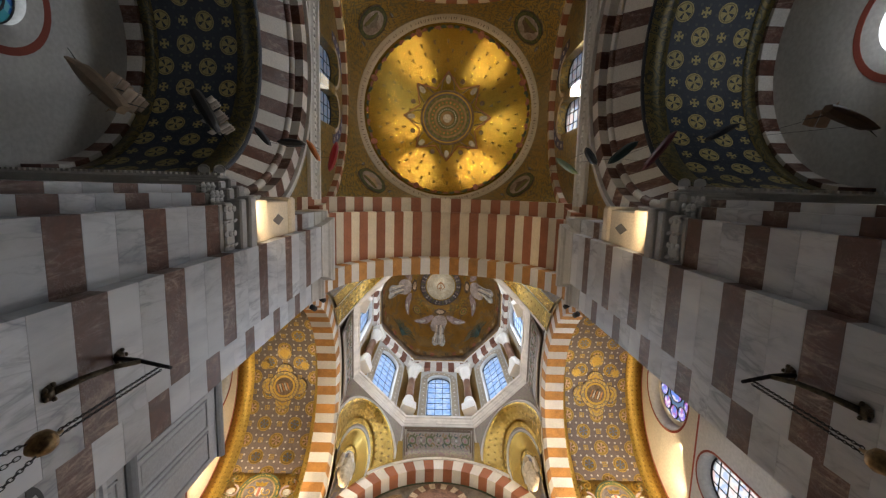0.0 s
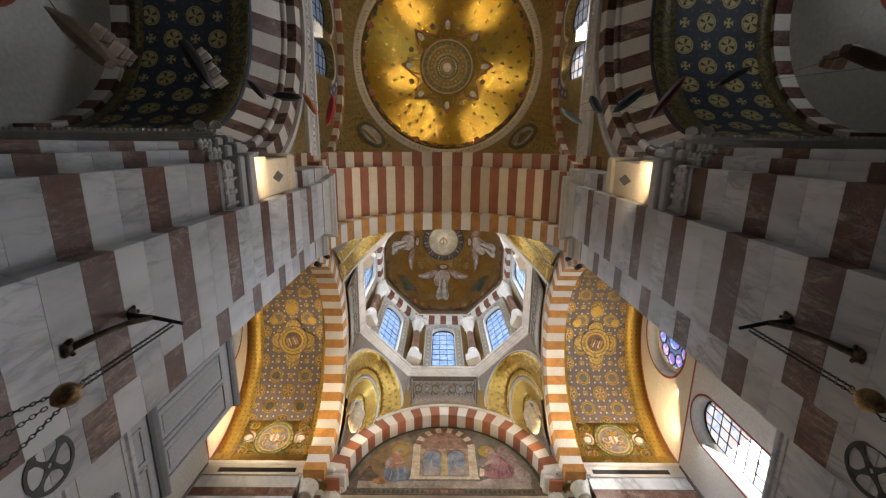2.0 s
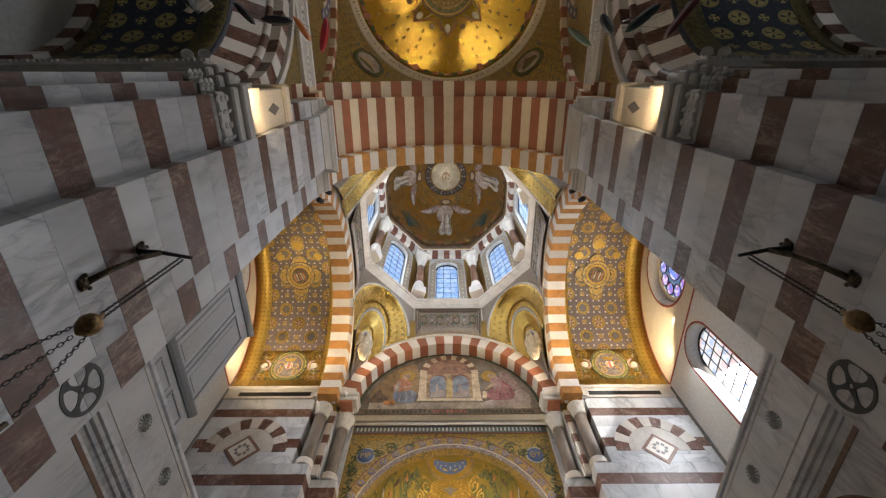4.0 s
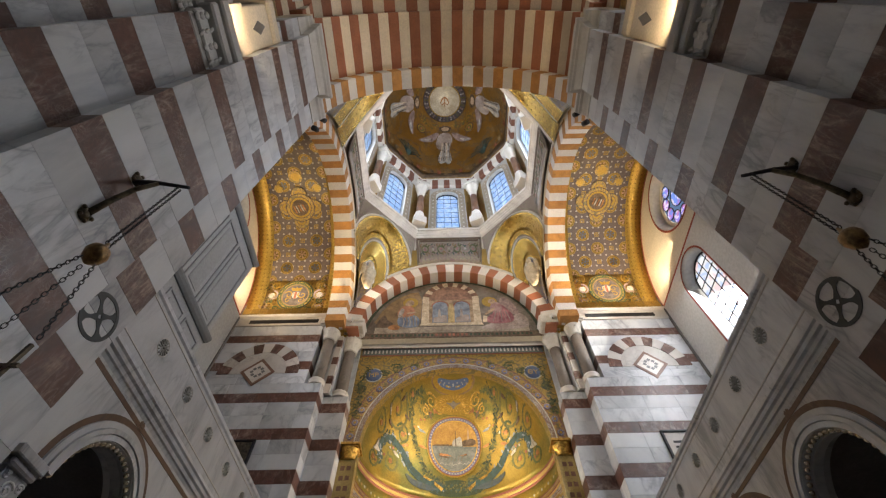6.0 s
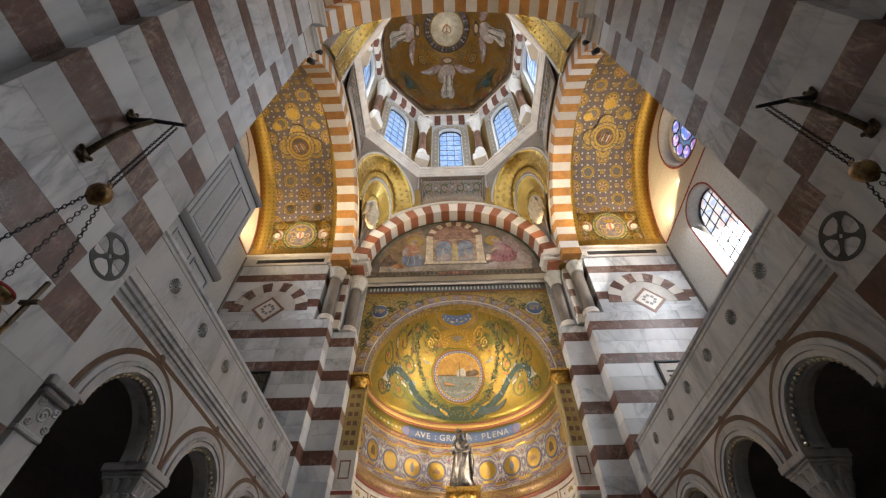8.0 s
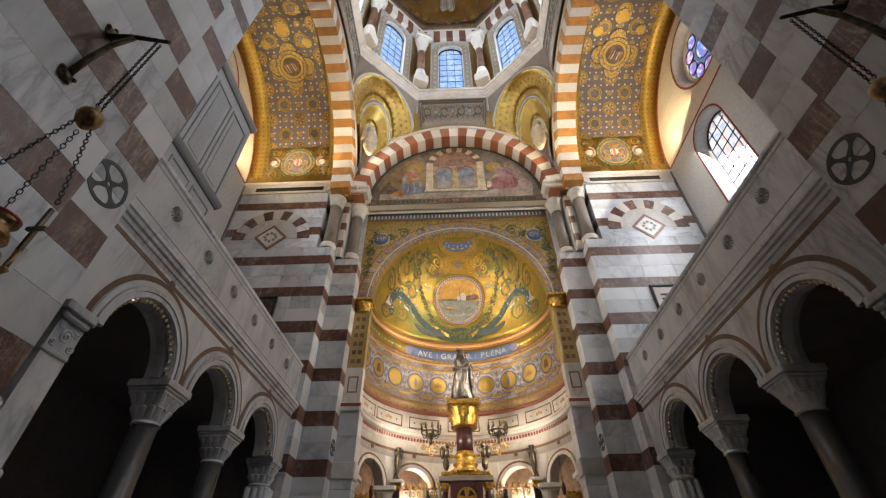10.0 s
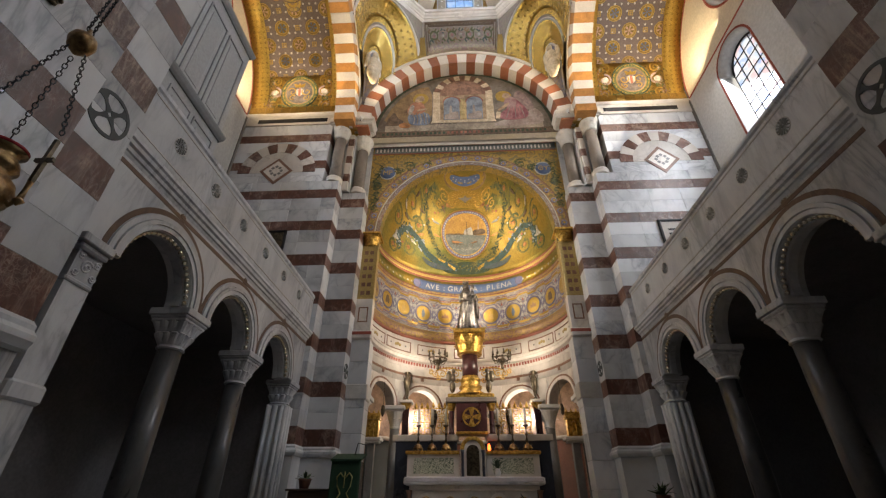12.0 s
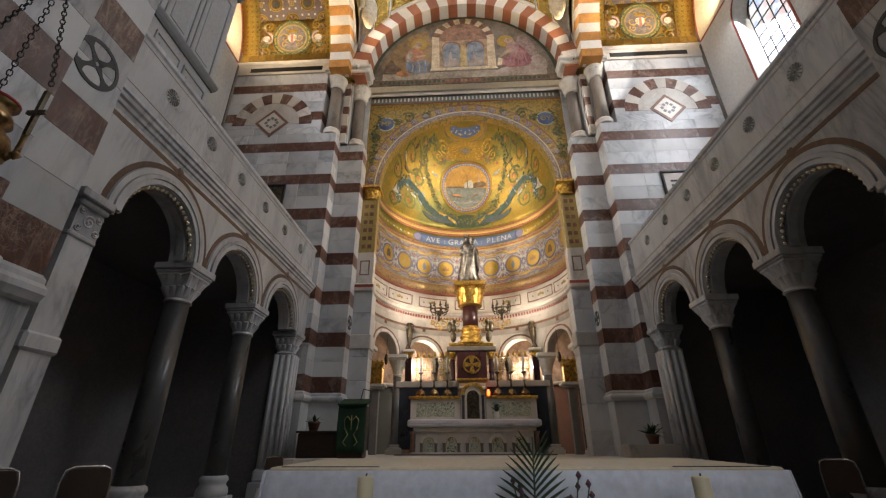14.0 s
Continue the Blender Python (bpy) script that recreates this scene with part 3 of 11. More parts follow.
REDS = [(2.45, 2.88), (3.72, 4.14), (5.0, 5.42), (6.3, 6.71), (7.63, 8.04), (8.98, 9.36), (10.33, 10.71), (11.72, 12.1), (13.1, 13.48)]


def courses(name, parent, poly, z0, z1, cuts=None, piece="block"):
    """Striped masonry on a plan outline: red courses, and white ones in two beds."""
    beds = []
    z = z0
    for lo, hi in REDS:
        if hi <= z0 or lo >= z1:
            continue
        if lo > z:
            beds.append((z, lo, "white"))
        beds.append((max(lo, z0), min(hi, z1), "red"))
        z = hi
    if z < z1:
        beds.append((z, z1, "white"))
    for lo, hi, kind in beds:
        k = 2 if kind == "white" and hi - lo > 0.6 else 1
        for i in range(k):
            a, b = lo + (hi - lo) * i / k, lo + (hi - lo) * (i + 1) / k
            if not cuts:
                part(piece, prism_mesh(piece, poly, a, b - 0.004, M[kind]), parent)
                continue
            # blocks end to end along x, breaking joint from bed to bed
            xs = [q[0] for q in poly]
            ys = [q[1] for q in poly]
            x0, x1 = min(xs), max(xs)
            ends = [x0] + [x0 + (x1 - x0) * (j + (0.5 if (i + len(beds) + int(a * 7)) % 2 else 0.0)) / cuts for j in range(1, cuts)] + [x1]
            for e0, e1 in zip(ends, ends[1:]):
                part(piece, prism_mesh(piece, [(e0 + 0.003, min(ys)), (e1 - 0.003, min(ys)), (e1 - 0.003, max(ys)), (e0 + 0.003, max(ys))], a, b - 0.005, M[kind]), parent)

# ---- the setting ----
# x across the nave (0 on its axis), y towards the apse, z up from the nave floor
SIDES = (-1, 1)
YC, RC = 7.45, 4.15          # middle of the crossing, half its depth
ZS = 13.8                    # springing of the four great arches

ground = box("ground", -40, 40, -40, 60, -0.6, -0.2, M["dark"])
tagged(ground, "", "", "", "structure")
floor = setting("floor", "pale grey marble slab floor of the nave")
box("bed", -9.2, 9.2, -16.5, 19.2, -0.2, -0.006, M["floor"], floor)
slab = prism_mesh("slab", [(0, 0), (0.996, 0), (0.996, 0.996), (0, 0.996)], -0.03, 0.0, M["floor"])
for i in range(-5, 5):
    for j in range(-2, 12):
        part("slab", slab, floor, m=pose(i, j, 0))

# the raised sanctuary floor
sanct = setting("sanctuary_floor", "raised marble sanctuary floor with steps")
for k in range(5):
    box("step", -4.5, 4.5, 9.3 + 0.3 * k, 18.6, 0.17 * k, 0.17 * (k + 1) - 0.002, M["pale"], sanct, bevel=0.01)


def pier_nave(s):
    """Striped pier between the nave bay and the crossing, stepped on plan."""
    p = setting("wall_pier_nave", "red and white striped marble pier, stepped")
    poly = [(4.08, 0.02), (4.08, 0.14), (3.95, 0.14), (3.95, 0.33), (3.75, 0.33), (3.75, 1.1), (3.55, 1.1), (3.55, 2.53), (3.85, 2.53), (3.85, 3.3), (6.6, 3.3), (6.6, 0.02)]
    poly2 = [(4.4, 0.7), (3.75, 0.7), (3.75, 1.1), (3.55, 1.1), (3.55, 2.53), (3.85, 2.53), (3.85, 3.3), (6.6, 3.3), (6.6, 0.7)]
    put = (lambda q: q) if s > 0 else mirrored
    courses("pier", p, put(poly), 2.45, 8.0)
    courses("pier", p, put(poly2), 8.0, 13.1)
    part("dado", prism_mesh("dado", put(poly), 0.0, 2.2, M["white"]), p)
    path = [(s * x, y, 2.2) for x, y in poly[0:10]]
    prof = [(0, -0.02), (0.06, 0), (0.10, 0.06), (0.10, 0.11), (0.05, 0.16), (0.05, 0.2), (0.0, 0.248), (-0.4, 0.248), (-0.4, -0.02)]
    moulding("dado_cornice", p, path if s < 0 else path[::-1], prof, M["white"])
    prof2 = [(0, 0), (0.1, 0), (0.1, 0.28), (0.06, 0.33), (0.05, 0.42), (0.0, 0.45)]
    moulding("plinth", p, [(x, y, 0) for x, y, z in (path if s < 0 else path[::-1])], prof2, M["white"])
    # impost of the great arch
    cap = [(s * x, y, 13.1) for x, y in ((3.75, 0.7), (3.75, 1.1), (3.55, 1.1), (3.55, 2.53), (3.85, 2.53), (3.85, 3.3))]
    prof3 = [(-0.3, 0), (0.02, 0), (0.03, 0.12), (0.10, 0.35), (0.16, 0.40), (0.16, 0.46), (0.22, 0.52), (0.22, 0.66), (-0.3, 0.70)]
    moulding("capital", p, cap if s < 0 else cap[::-1], prof3, M["carved"])
    part("pier_head", prism_mesh("pier_head", put(poly2), 13.1, 14.6, M["arch_cream"]), p)
    return p


for s in SIDES:
    pier_nave(s)

# ---- nave arch between the bay and the crossing, in three orders ----
nave_arch = setting("wall_nave_arch", "striped red and cream transverse arch")
PAIR = (M["arch_red"], M["arch_cream"])
arch_ring("order", nave_arch, "y", 0, ZS, 4.45, 5.0, 0.32, 0.85, 35, PAIR)
arch_ring("order", nave_arch, "y", 0, ZS, 4.15, 5.0, 0.85, 2.62, 35, PAIR)
arch_ring("order", nave_arch, "y", 0, ZS, 3.68, 4.4, 2.62, 3.25, 31, (M["orange"], M["arch_white"]))
part("spandrel", arch_wall("spandrel", "y", -6.6, 6.6, 21.0, 0, ZS, 4.6, 0.36, 3.2, M["gold_plain"]), nave_arch)

# ---- transepts ----
XO = 8.75                    # face of the outer wall
for s in SIDES:
    right = s > 0
    ta = setting("wall_transept_arch", "striped orange and white arch of the crossing")
    lo, hi = (4.25, 5.0)
    x0, x1 = (lo, hi) if right else (-hi, -lo)
    arch_ring("order", ta, "x", YC, ZS, 3.72, 4.35, x0, x1, 33, (M["orange"], M["arch_white"]))
    part("spandrel", arch_wall("spandrel", "x", YC - RC, YC + RC, 19.6, YC, ZS, 4.1, s * 4.45, s * 4.95, M["gold_plain"]), ta)

    # barrel vault over the transept, its axis across the church
    def barrel(u, v, o, s=s):
        a = math.pi * v
        return (s * (5.0 + 3.75 * u), YC + (4.12 + o) * math.cos(a), 14.6 + (4.12 + o) * math.sin(a))
    vault = part("ceiling_transept", shell_mesh("ceiling_transept", barrel, 8, 48, M["vault"], 0.3, True, (3.75, 12.9)))
    tagged(vault, "barrel vault mosaic with gold medallions on grey blue", "vault", "", "structure")
    # gold borders of the vault
    def border(u, v, o, s=s, x0=5.0, w=0.42):
        a = math.pi * v
        return (s * (x0 + w * u), YC + (4.11 + o) * math.cos(a), 14.6 + (4.11 + o) * math.sin(a))
    bd = setting("trim_transept_vault", "gold mosaic borders of the transept vault")
    part("border", shell_mesh("border", border, 2, 48, M["vault_gold"], 0.01, True, (0.45, 12.9)), bd)
    part("border", shell_mesh("border", lambda u, v, o, s=s: border(u, v, o, s, 8.05, 0.7), 2, 48, M["vault_gold"], 0.01, True, (0.7, 12.9)), bd)
    def foot(u, v, o, s=s, far=True, hgt=1.9):
        a = hgt / 4.1 * v
        y = math.cos(a) if far else -math.cos(a)
        return (s * (5.42 + 2.63 * u), YC + (4.105 + o) * y, 14.6 + (4.105 + o) * math.sin(a))
    part("lower_field", shell_mesh("lower_field", foot, 3, 10, M["gold_plain"], 0.01, True, (2.6, 1.9)), bd)
    part("lower_field", shell_mesh("lower_field", lambda u, v, o, s=s: foot(u, v, o, s, False), 3, 10, M["gold_border"], 0.01, True, (2.6, 1.9)), bd)

# ---- front wall of the crossing, stepping in towards the apse ----
for s in SIDES:
    fw = setting("wall_front", "striped marble front wall stepping in to the apse")
    put = (lambda q: q) if s > 0 else mirrored
    A = [(4.55, 11.6), (8.75, 11.6), (8.75, 13.4), (4.55, 13.4)]
    B = [(3.7, 12.2), (4.56, 12.2), (4.56, 13.4), (3.7, 13.4)]
    A2 = [(5.15, 11.6), (8.75, 11.6), (8.75, 13.4), (5.15, 13.4)]
    courses("wall", fw, put(A), 2.45, 11.1, 4)
    courses("wall", fw, put(B), 2.45, 11.0)
    courses("wall", fw, put(A2), 11.1, 14.0, 3)
    part("back", prism_mesh("back", put([(4.3, 12.1), (5.15, 12.1), (5.15, 13.4), (3.75, 13.4), (3.75, 12.7), (4.3, 12.7)]), 11.0, 14.0, M["white"]), fw)
    part("dado", prism_mesh("dado", put([(3.7, 12.2), (4.55, 12.2), (4.55, 11.6), (8.75, 11.6), (8.75, 13.4), (3.7, 13.4)]), 0.0, 2.3, M["white"]), fw)
    path = [(s * x, y, 2.2) for x, y in ((3.7, 13.3), (3.7, 12.2), (4.55, 12.2), (4.55, 11.6), (5.6, 11.6))]
    prof = [(0, -0.02), (0.06, 0), (0.10, 0.06), (0.10, 0.11), (0.05, 0.16), (0.05, 0.2), (0.0, 0.248), (-0.3, 0.248), (-0.3, -0.02)]
    moulding("dado_cornice", fw, path if s > 0 else path[::-1], prof, M["white"])
    part("frieze", prism_mesh("frieze", put([(4.3, 11.55), (8.75, 11.55), (8.75, 13.4), (4.3, 13.4)]), 14.0, 14.62, M["pale"]), fw)

# ---- apse arch with its tympanum ----
apse_arch = setting("wall_apse_arch", "striped arch over the painted tympanum")
arch_ring("order", apse_arch, "y", 0, ZS, 3.75, 4.35, 11.58, 12.25, 31, (M["arch_red"], M["arch_white"]))
part("spandrel", arch_wall("spandrel", "y", -4.6, 4.6, 19.6, 0, ZS, 4.2, 11.65, 12.2, M["gold_plain"]), apse_arch)
tym = extrude("tympanum", "y", [(3.8 * math.cos(math.pi * i / 30), ZS + 3.8 * math.sin(math.pi * i / 30)) for i in range(31)], 12.2, 12.5, M["plaster"])
part("tympanum", tym, apse_arch)
part("cornice", extrude("cornice", "x", [(12.58, 14.3), (12.58, 13.72), (12.64, 13.70), (12.66, 13.74), (12.775, 13.86), (13.4, 13.86), (13.4, 14.3)], -3.78, 3.78, M["pale"]), apse_arch)

# ---- triumphal arch of the apse ----
RA, YA, ZA = 3.15, 12.78, 9.56
tri = setting("wall_triumphal_arch", "gold mosaic wall with the apse arch")
part("spandrel", arch_wall("spandrel", "y", -3.74, 3.74, 13.88, 0, ZA, RA, YA, 13.1, M["gold_border"], z0=9.0, seg=40), tri)

# ---- apse ----
apse = setting("wall_apse", "apse wall with mosaic bands over a round-arched arcade")
CA = 12.95
RP = 3.3


def conch(u, v, o):
    a, e = math.pi * u, math.pi / 2 * v
    r = RP + o
    return (r * math.cos(a) * math.cos(e), CA + r * math.sin(a) * math.cos(e), 9.5 + r * math.sin(e))


semi = part("ceiling_apse", shell_mesh("ceiling_apse", conch, 48, 24, M["gold_vine"], 0.25, True, (10.3, 5.2)))
tagged(semi, "gold mosaic half dome with green vines", "half dome", "", "structure")


def drumwall(name, z0, z1, mat, r=RP, thick=0.3, a0=0.0, a1=180.0, seg=48, parent=None):
    def fn(u, v, o):
        a = radians(a0 + (a1 - a0) * u)
        return ((r + o) * math.cos(a), CA + (r + o) * math.sin(a), z0 + (z1 - z0) * v)
    return part(name, shell_mesh(name, fn, seg, 2, mat, thick, True, (r * radians(a1 - a0), z1 - z0)), parent)


drumwall("mosaic_band", 6.5, 9.5, M["band"], parent=apse)
drumwall("panel_course", 4.9, 6.5, M["pale"], parent=apse)

# ---- crossing: octagon, drum and dome ----
def octagon(ap, z):
    return [(ap / math.cos(math.pi / 8) * math.cos(math.pi / 8 + k * math.pi / 4), YC + ap / math.cos(math.pi / 8) * math.sin(math.pi / 8 + k * math.pi / 4), z) for k in range(8)]


def eightside(theta, ap):
    k = (theta + math.pi / 8) % (math.pi / 4) - math.pi / 8
    return ap / math.cos(k)


pend = setting("ceiling_crossing", "gold mosaic squinches under the octagon")
def crossing_web(u, v, o):
    th = 2 * math.pi * u
    c, s_ = math.cos(th), math.sin(th)
    d = 4.25 / max(abs(c), abs(s_))
    t = d * (s_ if abs(c) >= abs(s_) else c)
    zb = ZS + math.sqrt(max(0.0, 4.35 ** 2 - t * t))
    top = eightside(th, 4.34)
    rr = d + (top - d) * v ** 0.7
    return ((rr + o) * c, YC + (rr + o) * s_, zb + (20.96 - zb) * v + (0.0 if o == 0 else 0.05))
for k in range(4):
    part("web", shell_mesh("web", lambda u, v, o, k=k: crossing_web((k * 0.25 + (u - 0.5) * 0.127) % 1.0, v, o), 20, 8, M["squinch_dark"], 0.2, True, (3.5, 2)), pend)

drum = setting("wall_drum", "octagonal drum with eight arched windows")
oct_path = octagon(4.3, 20.92)[::-1]
moulding("cornice", drum, oct_path, [(-0.5, 0.0), (0.0, 0.0), (0.03, 0.05), (0.05, 0.07), (0.06, 0.2), (0.10, 0.23), (0.11, 0.34), (0.16, 0.4), (0.19, 0.5), (0.25, 0.54), (0.25, 0.72), (0.2, 0.76), (0.1, 0.93), (-0.5, 0.93)], M["pale"], closed=True)
APD = 4.3
for k in range(8):
    side = APD * math.tan(math.pi / 8)
    wall = arch_wall("wall", "x", -side - 0.2, side + 0.2, 28.75, 0, 26.3, 0.7, APD, APD + 0.55, M["plaster_grey"], z0=21.85)
    m = Matrix.Translation((0, YC, 0)) @ Matrix.Rotation(k * math.pi / 4, 4, "Z")
    part("wall", wall, drum, m=m)


ZD, HD, RD = 28.7, 5.8, 4.0   # springing, rise and half width of the dome


def dome_fn(u, v, o):
    th, e = 2 * math.pi * u, math.pi / 2 * v
    r0 = eightside(th, RD)
    r = (r0 + (RD - r0) * min(1, 2 * v) + o) * math.cos(e)
    return (r * math.cos(th), YC + r * math.sin(th), ZD + (HD + o) * math.sin(e))


dome = part("ceiling_dome", shell_mesh("ceiling_dome", dome_fn, 64, 20, M["dome_brown"], 0.3, True, (24, 10), True))
tagged(dome, "brown and gold mosaic dome with angels round a disc", "dome", "", "structure")

# ---- nave bay with its gold saucer dome ----
YN, RN, ZN = -3.45, 3.95, 20.4
bay = setting("ceiling_nave_bay", "gold mosaic pendentives of the nave bay")
def bay_web(u, v, o):
    th = 2 * math.pi * u
    c, s_ = math.cos(th), math.sin(th)
    d = 4.05 / max(abs(c), abs(s_))
    t = d * (s_ if abs(c) >= abs(s_) else c)
    zb = 14.6 + math.sqrt(max(0.0, 4.3 ** 2 - t * t))
    rr = d + (RN - d) * v
    return ((rr + o) * c, YN + (rr + o) * s_, zb + (ZN - zb) * v ** 0.9)
part("web", shell_mesh("web", bay_web, 128, 10, M["gold_border"], 0.2, True, (30, 5), True), bay)


def saucer(u, v, o):
    th = 2 * math.pi * u
    r = (RN - 0.25) * (1 - v)
    h = 1.9 * (1 - (r / (RN - 0.25)) ** 2)
    return (r * math.cos(th), YN + r * math.sin(th), ZN + 0.05 + h + o)


sd = part("ceiling_gold_dome", shell_mesh("ceiling_gold_dome", saucer, 64, 24, M["gold"], 0.25, True, (24, 4), True))
tagged(sd, "shallow gold mosaic dome strewn with small motifs", "dome", "", "structure")
part("ring", lathe_mesh("ring", [(RN + 0.1, ZN - 0.1), (RN + 0.02, ZN - 0.1), (RN - 0.27, ZN - 0.02), (RN - 0.27, ZN + 0.1), (RN + 0.1, ZN + 0.1)], M["arch_cream"], 96, caps=False), bay, m=pose(0, YN, 0))



def hole_wall(name, axis, a0, a1, z0, z1, ca, zc, r, t0, t1, mat, parent, seg=32):
    """A wall pierced by a round opening: an upper and a lower half."""
    up = [(a1, zc), (a1, z1), (a0, z1), (a0, zc), (ca - r, zc)] + [(ca + r * math.cos(math.pi - math.pi * i / seg), zc + r * math.sin(math.pi * i / seg)) for i in range(1, seg)] + [(ca + r, zc)]
    dn = [(a0, zc), (a0, z0), (a1, z0), (a1, zc), (ca + r, zc)] + [(ca + r * math.cos(math.pi * i / seg), zc - r * math.sin(math.pi * i / seg)) for i in range(1, seg)] + [(ca - r, zc)]
    part(name, extrude(name, axis, up, t0, t1, mat), parent)
    part(name, extrude(name, axis, dn, t0, t1, mat), parent)


def ring_strip(name, parent, axis, ca, zc, r0, r1, t0, t1, mat, a0=0.0, a1=180.0, seg=32):
    """A flat band bent to an arc."""
    poly = [(ca + r0 * math.cos(radians(a0 + (a1 - a0) * i / seg)), zc + r0 * math.sin(radians(a0 + (a1 - a0) * i / seg))) for i in range(seg + 1)]
    poly += [(ca + r1 * math.cos(radians(a1 + (a0 - a1) * i / seg)), zc + r1 * math.sin(radians(a1 + (a0 - a1) * i / seg))) for i in range(seg + 1)]
    n = seg + 1
    put = (lambda a, z, t: (t, a, z)) if axis == "x" else (lambda a, z, t: (a, t, z))
    v = [put(a, z, t) for t in (t0, t1) for a, z in poly]
    f = []
    for i in range(seg):
        j = 2 * n - 1 - i
        f += [(i, i + 1, j - 1, j), (2 * n + i, 2 * n + j, 2 * n + j - 1, 2 * n + i + 1)]
        f += [(i, 2 * n + i, 2 * n + i + 1, i + 1), (j, j - 1, 2 * n + j - 1, 2 * n + j)]
    f += [(0, n * 2 - 1, 4 * n - 1, 2 * n), (seg, 2 * n + seg, 2 * n + seg + 1, seg + 1)]
    return part(name, outward(mesh_from(name, v, f, mat)), parent)


M["red_line"] = stone("red_painted_line", (0.30, 0.07, 0.045), 0.1, 4, 0.8, 0.1)
M["brown_marble"] = marble("brown_marble", (0.20, 0.10, 0.06), (0.34, 0.22, 0.16), (0.12, 0.06, 0.04), 2.5, 0.35, 0.4)


def window(name, label, axis, t, ca, z0, zs, r, cols, rows, glass, depth=0.06):
    """A round-headed leaded window: bars, frame and single panes."""
    w = setting(name, label)
    put = (lambda a, z, u: (u, a, z)) if axis == "x" else (lambda a, z, u: (a, u, z))
    cw, ch = 2 * r / cols, (zs + r - z0) / rows
    pane = None
    for i in range(cols):
        for j in range(rows):
            a0, zz0 = ca - r + cw * i, z0 + ch * j
            am = max(abs(a0 - ca), abs(a0 + cw - ca)) - cw * 0.45
            if zz0 > zs and math.hypot(am, zz0 - zs) > r:
                continue
            if pane is None:
                g = 0.012
                pts = [(g, g), (cw - g, g), (cw - g, ch - g), (g, ch - g)]
                pane = extrude("pane", axis, pts, -0.006, 0.006, glass)
            part("pane", pane, w, m=Matrix.Translation(put(a0, zz0, t)))
    bm = bmesh.new()
    for i in range(cols + 1):
        a = ca - r + cw * i
        top = zs + math.sqrt(max(0.0, r * r - (a - ca) ** 2))
        p, q = put(a - 0.014, z0, t - 0.02), put(a + 0.014, max(top, z0 + 0.2), t + 0.02)
        add_box(bm, p[0], q[0], p[1], q[1], p[2], q[2])
    for j in range(rows + 1):
        z = z0 + ch * j
        half = r if z < zs else math.sqrt(max(0.0, r * r - (z - zs) ** 2))
        if half > 0.05:
            p, q = put(ca - half, z - 0.014, t - 0.02), put(ca + half, z + 0.014, t + 0.02)
            add_box(bm, p[0], q[0], p[1], q[1], p[2], q[2])
    part("lead_bars", bm, w, mat=M["iron"])
    ring_strip("window_frame", w, axis, ca, zs, r - 0.05, r + 0.06, t - depth / 2, t + depth / 2, M["iron"], 0, 180, 20)
    return w


M["glass_sea"] = stained("blue_green_leaded_glass", [(0.10, 0.25, 0.5), (0.15, 0.45, 0.5), (0.3, 0.55, 0.6), (0.08, 0.15, 0.4), (0.2, 0.5, 0.4)])
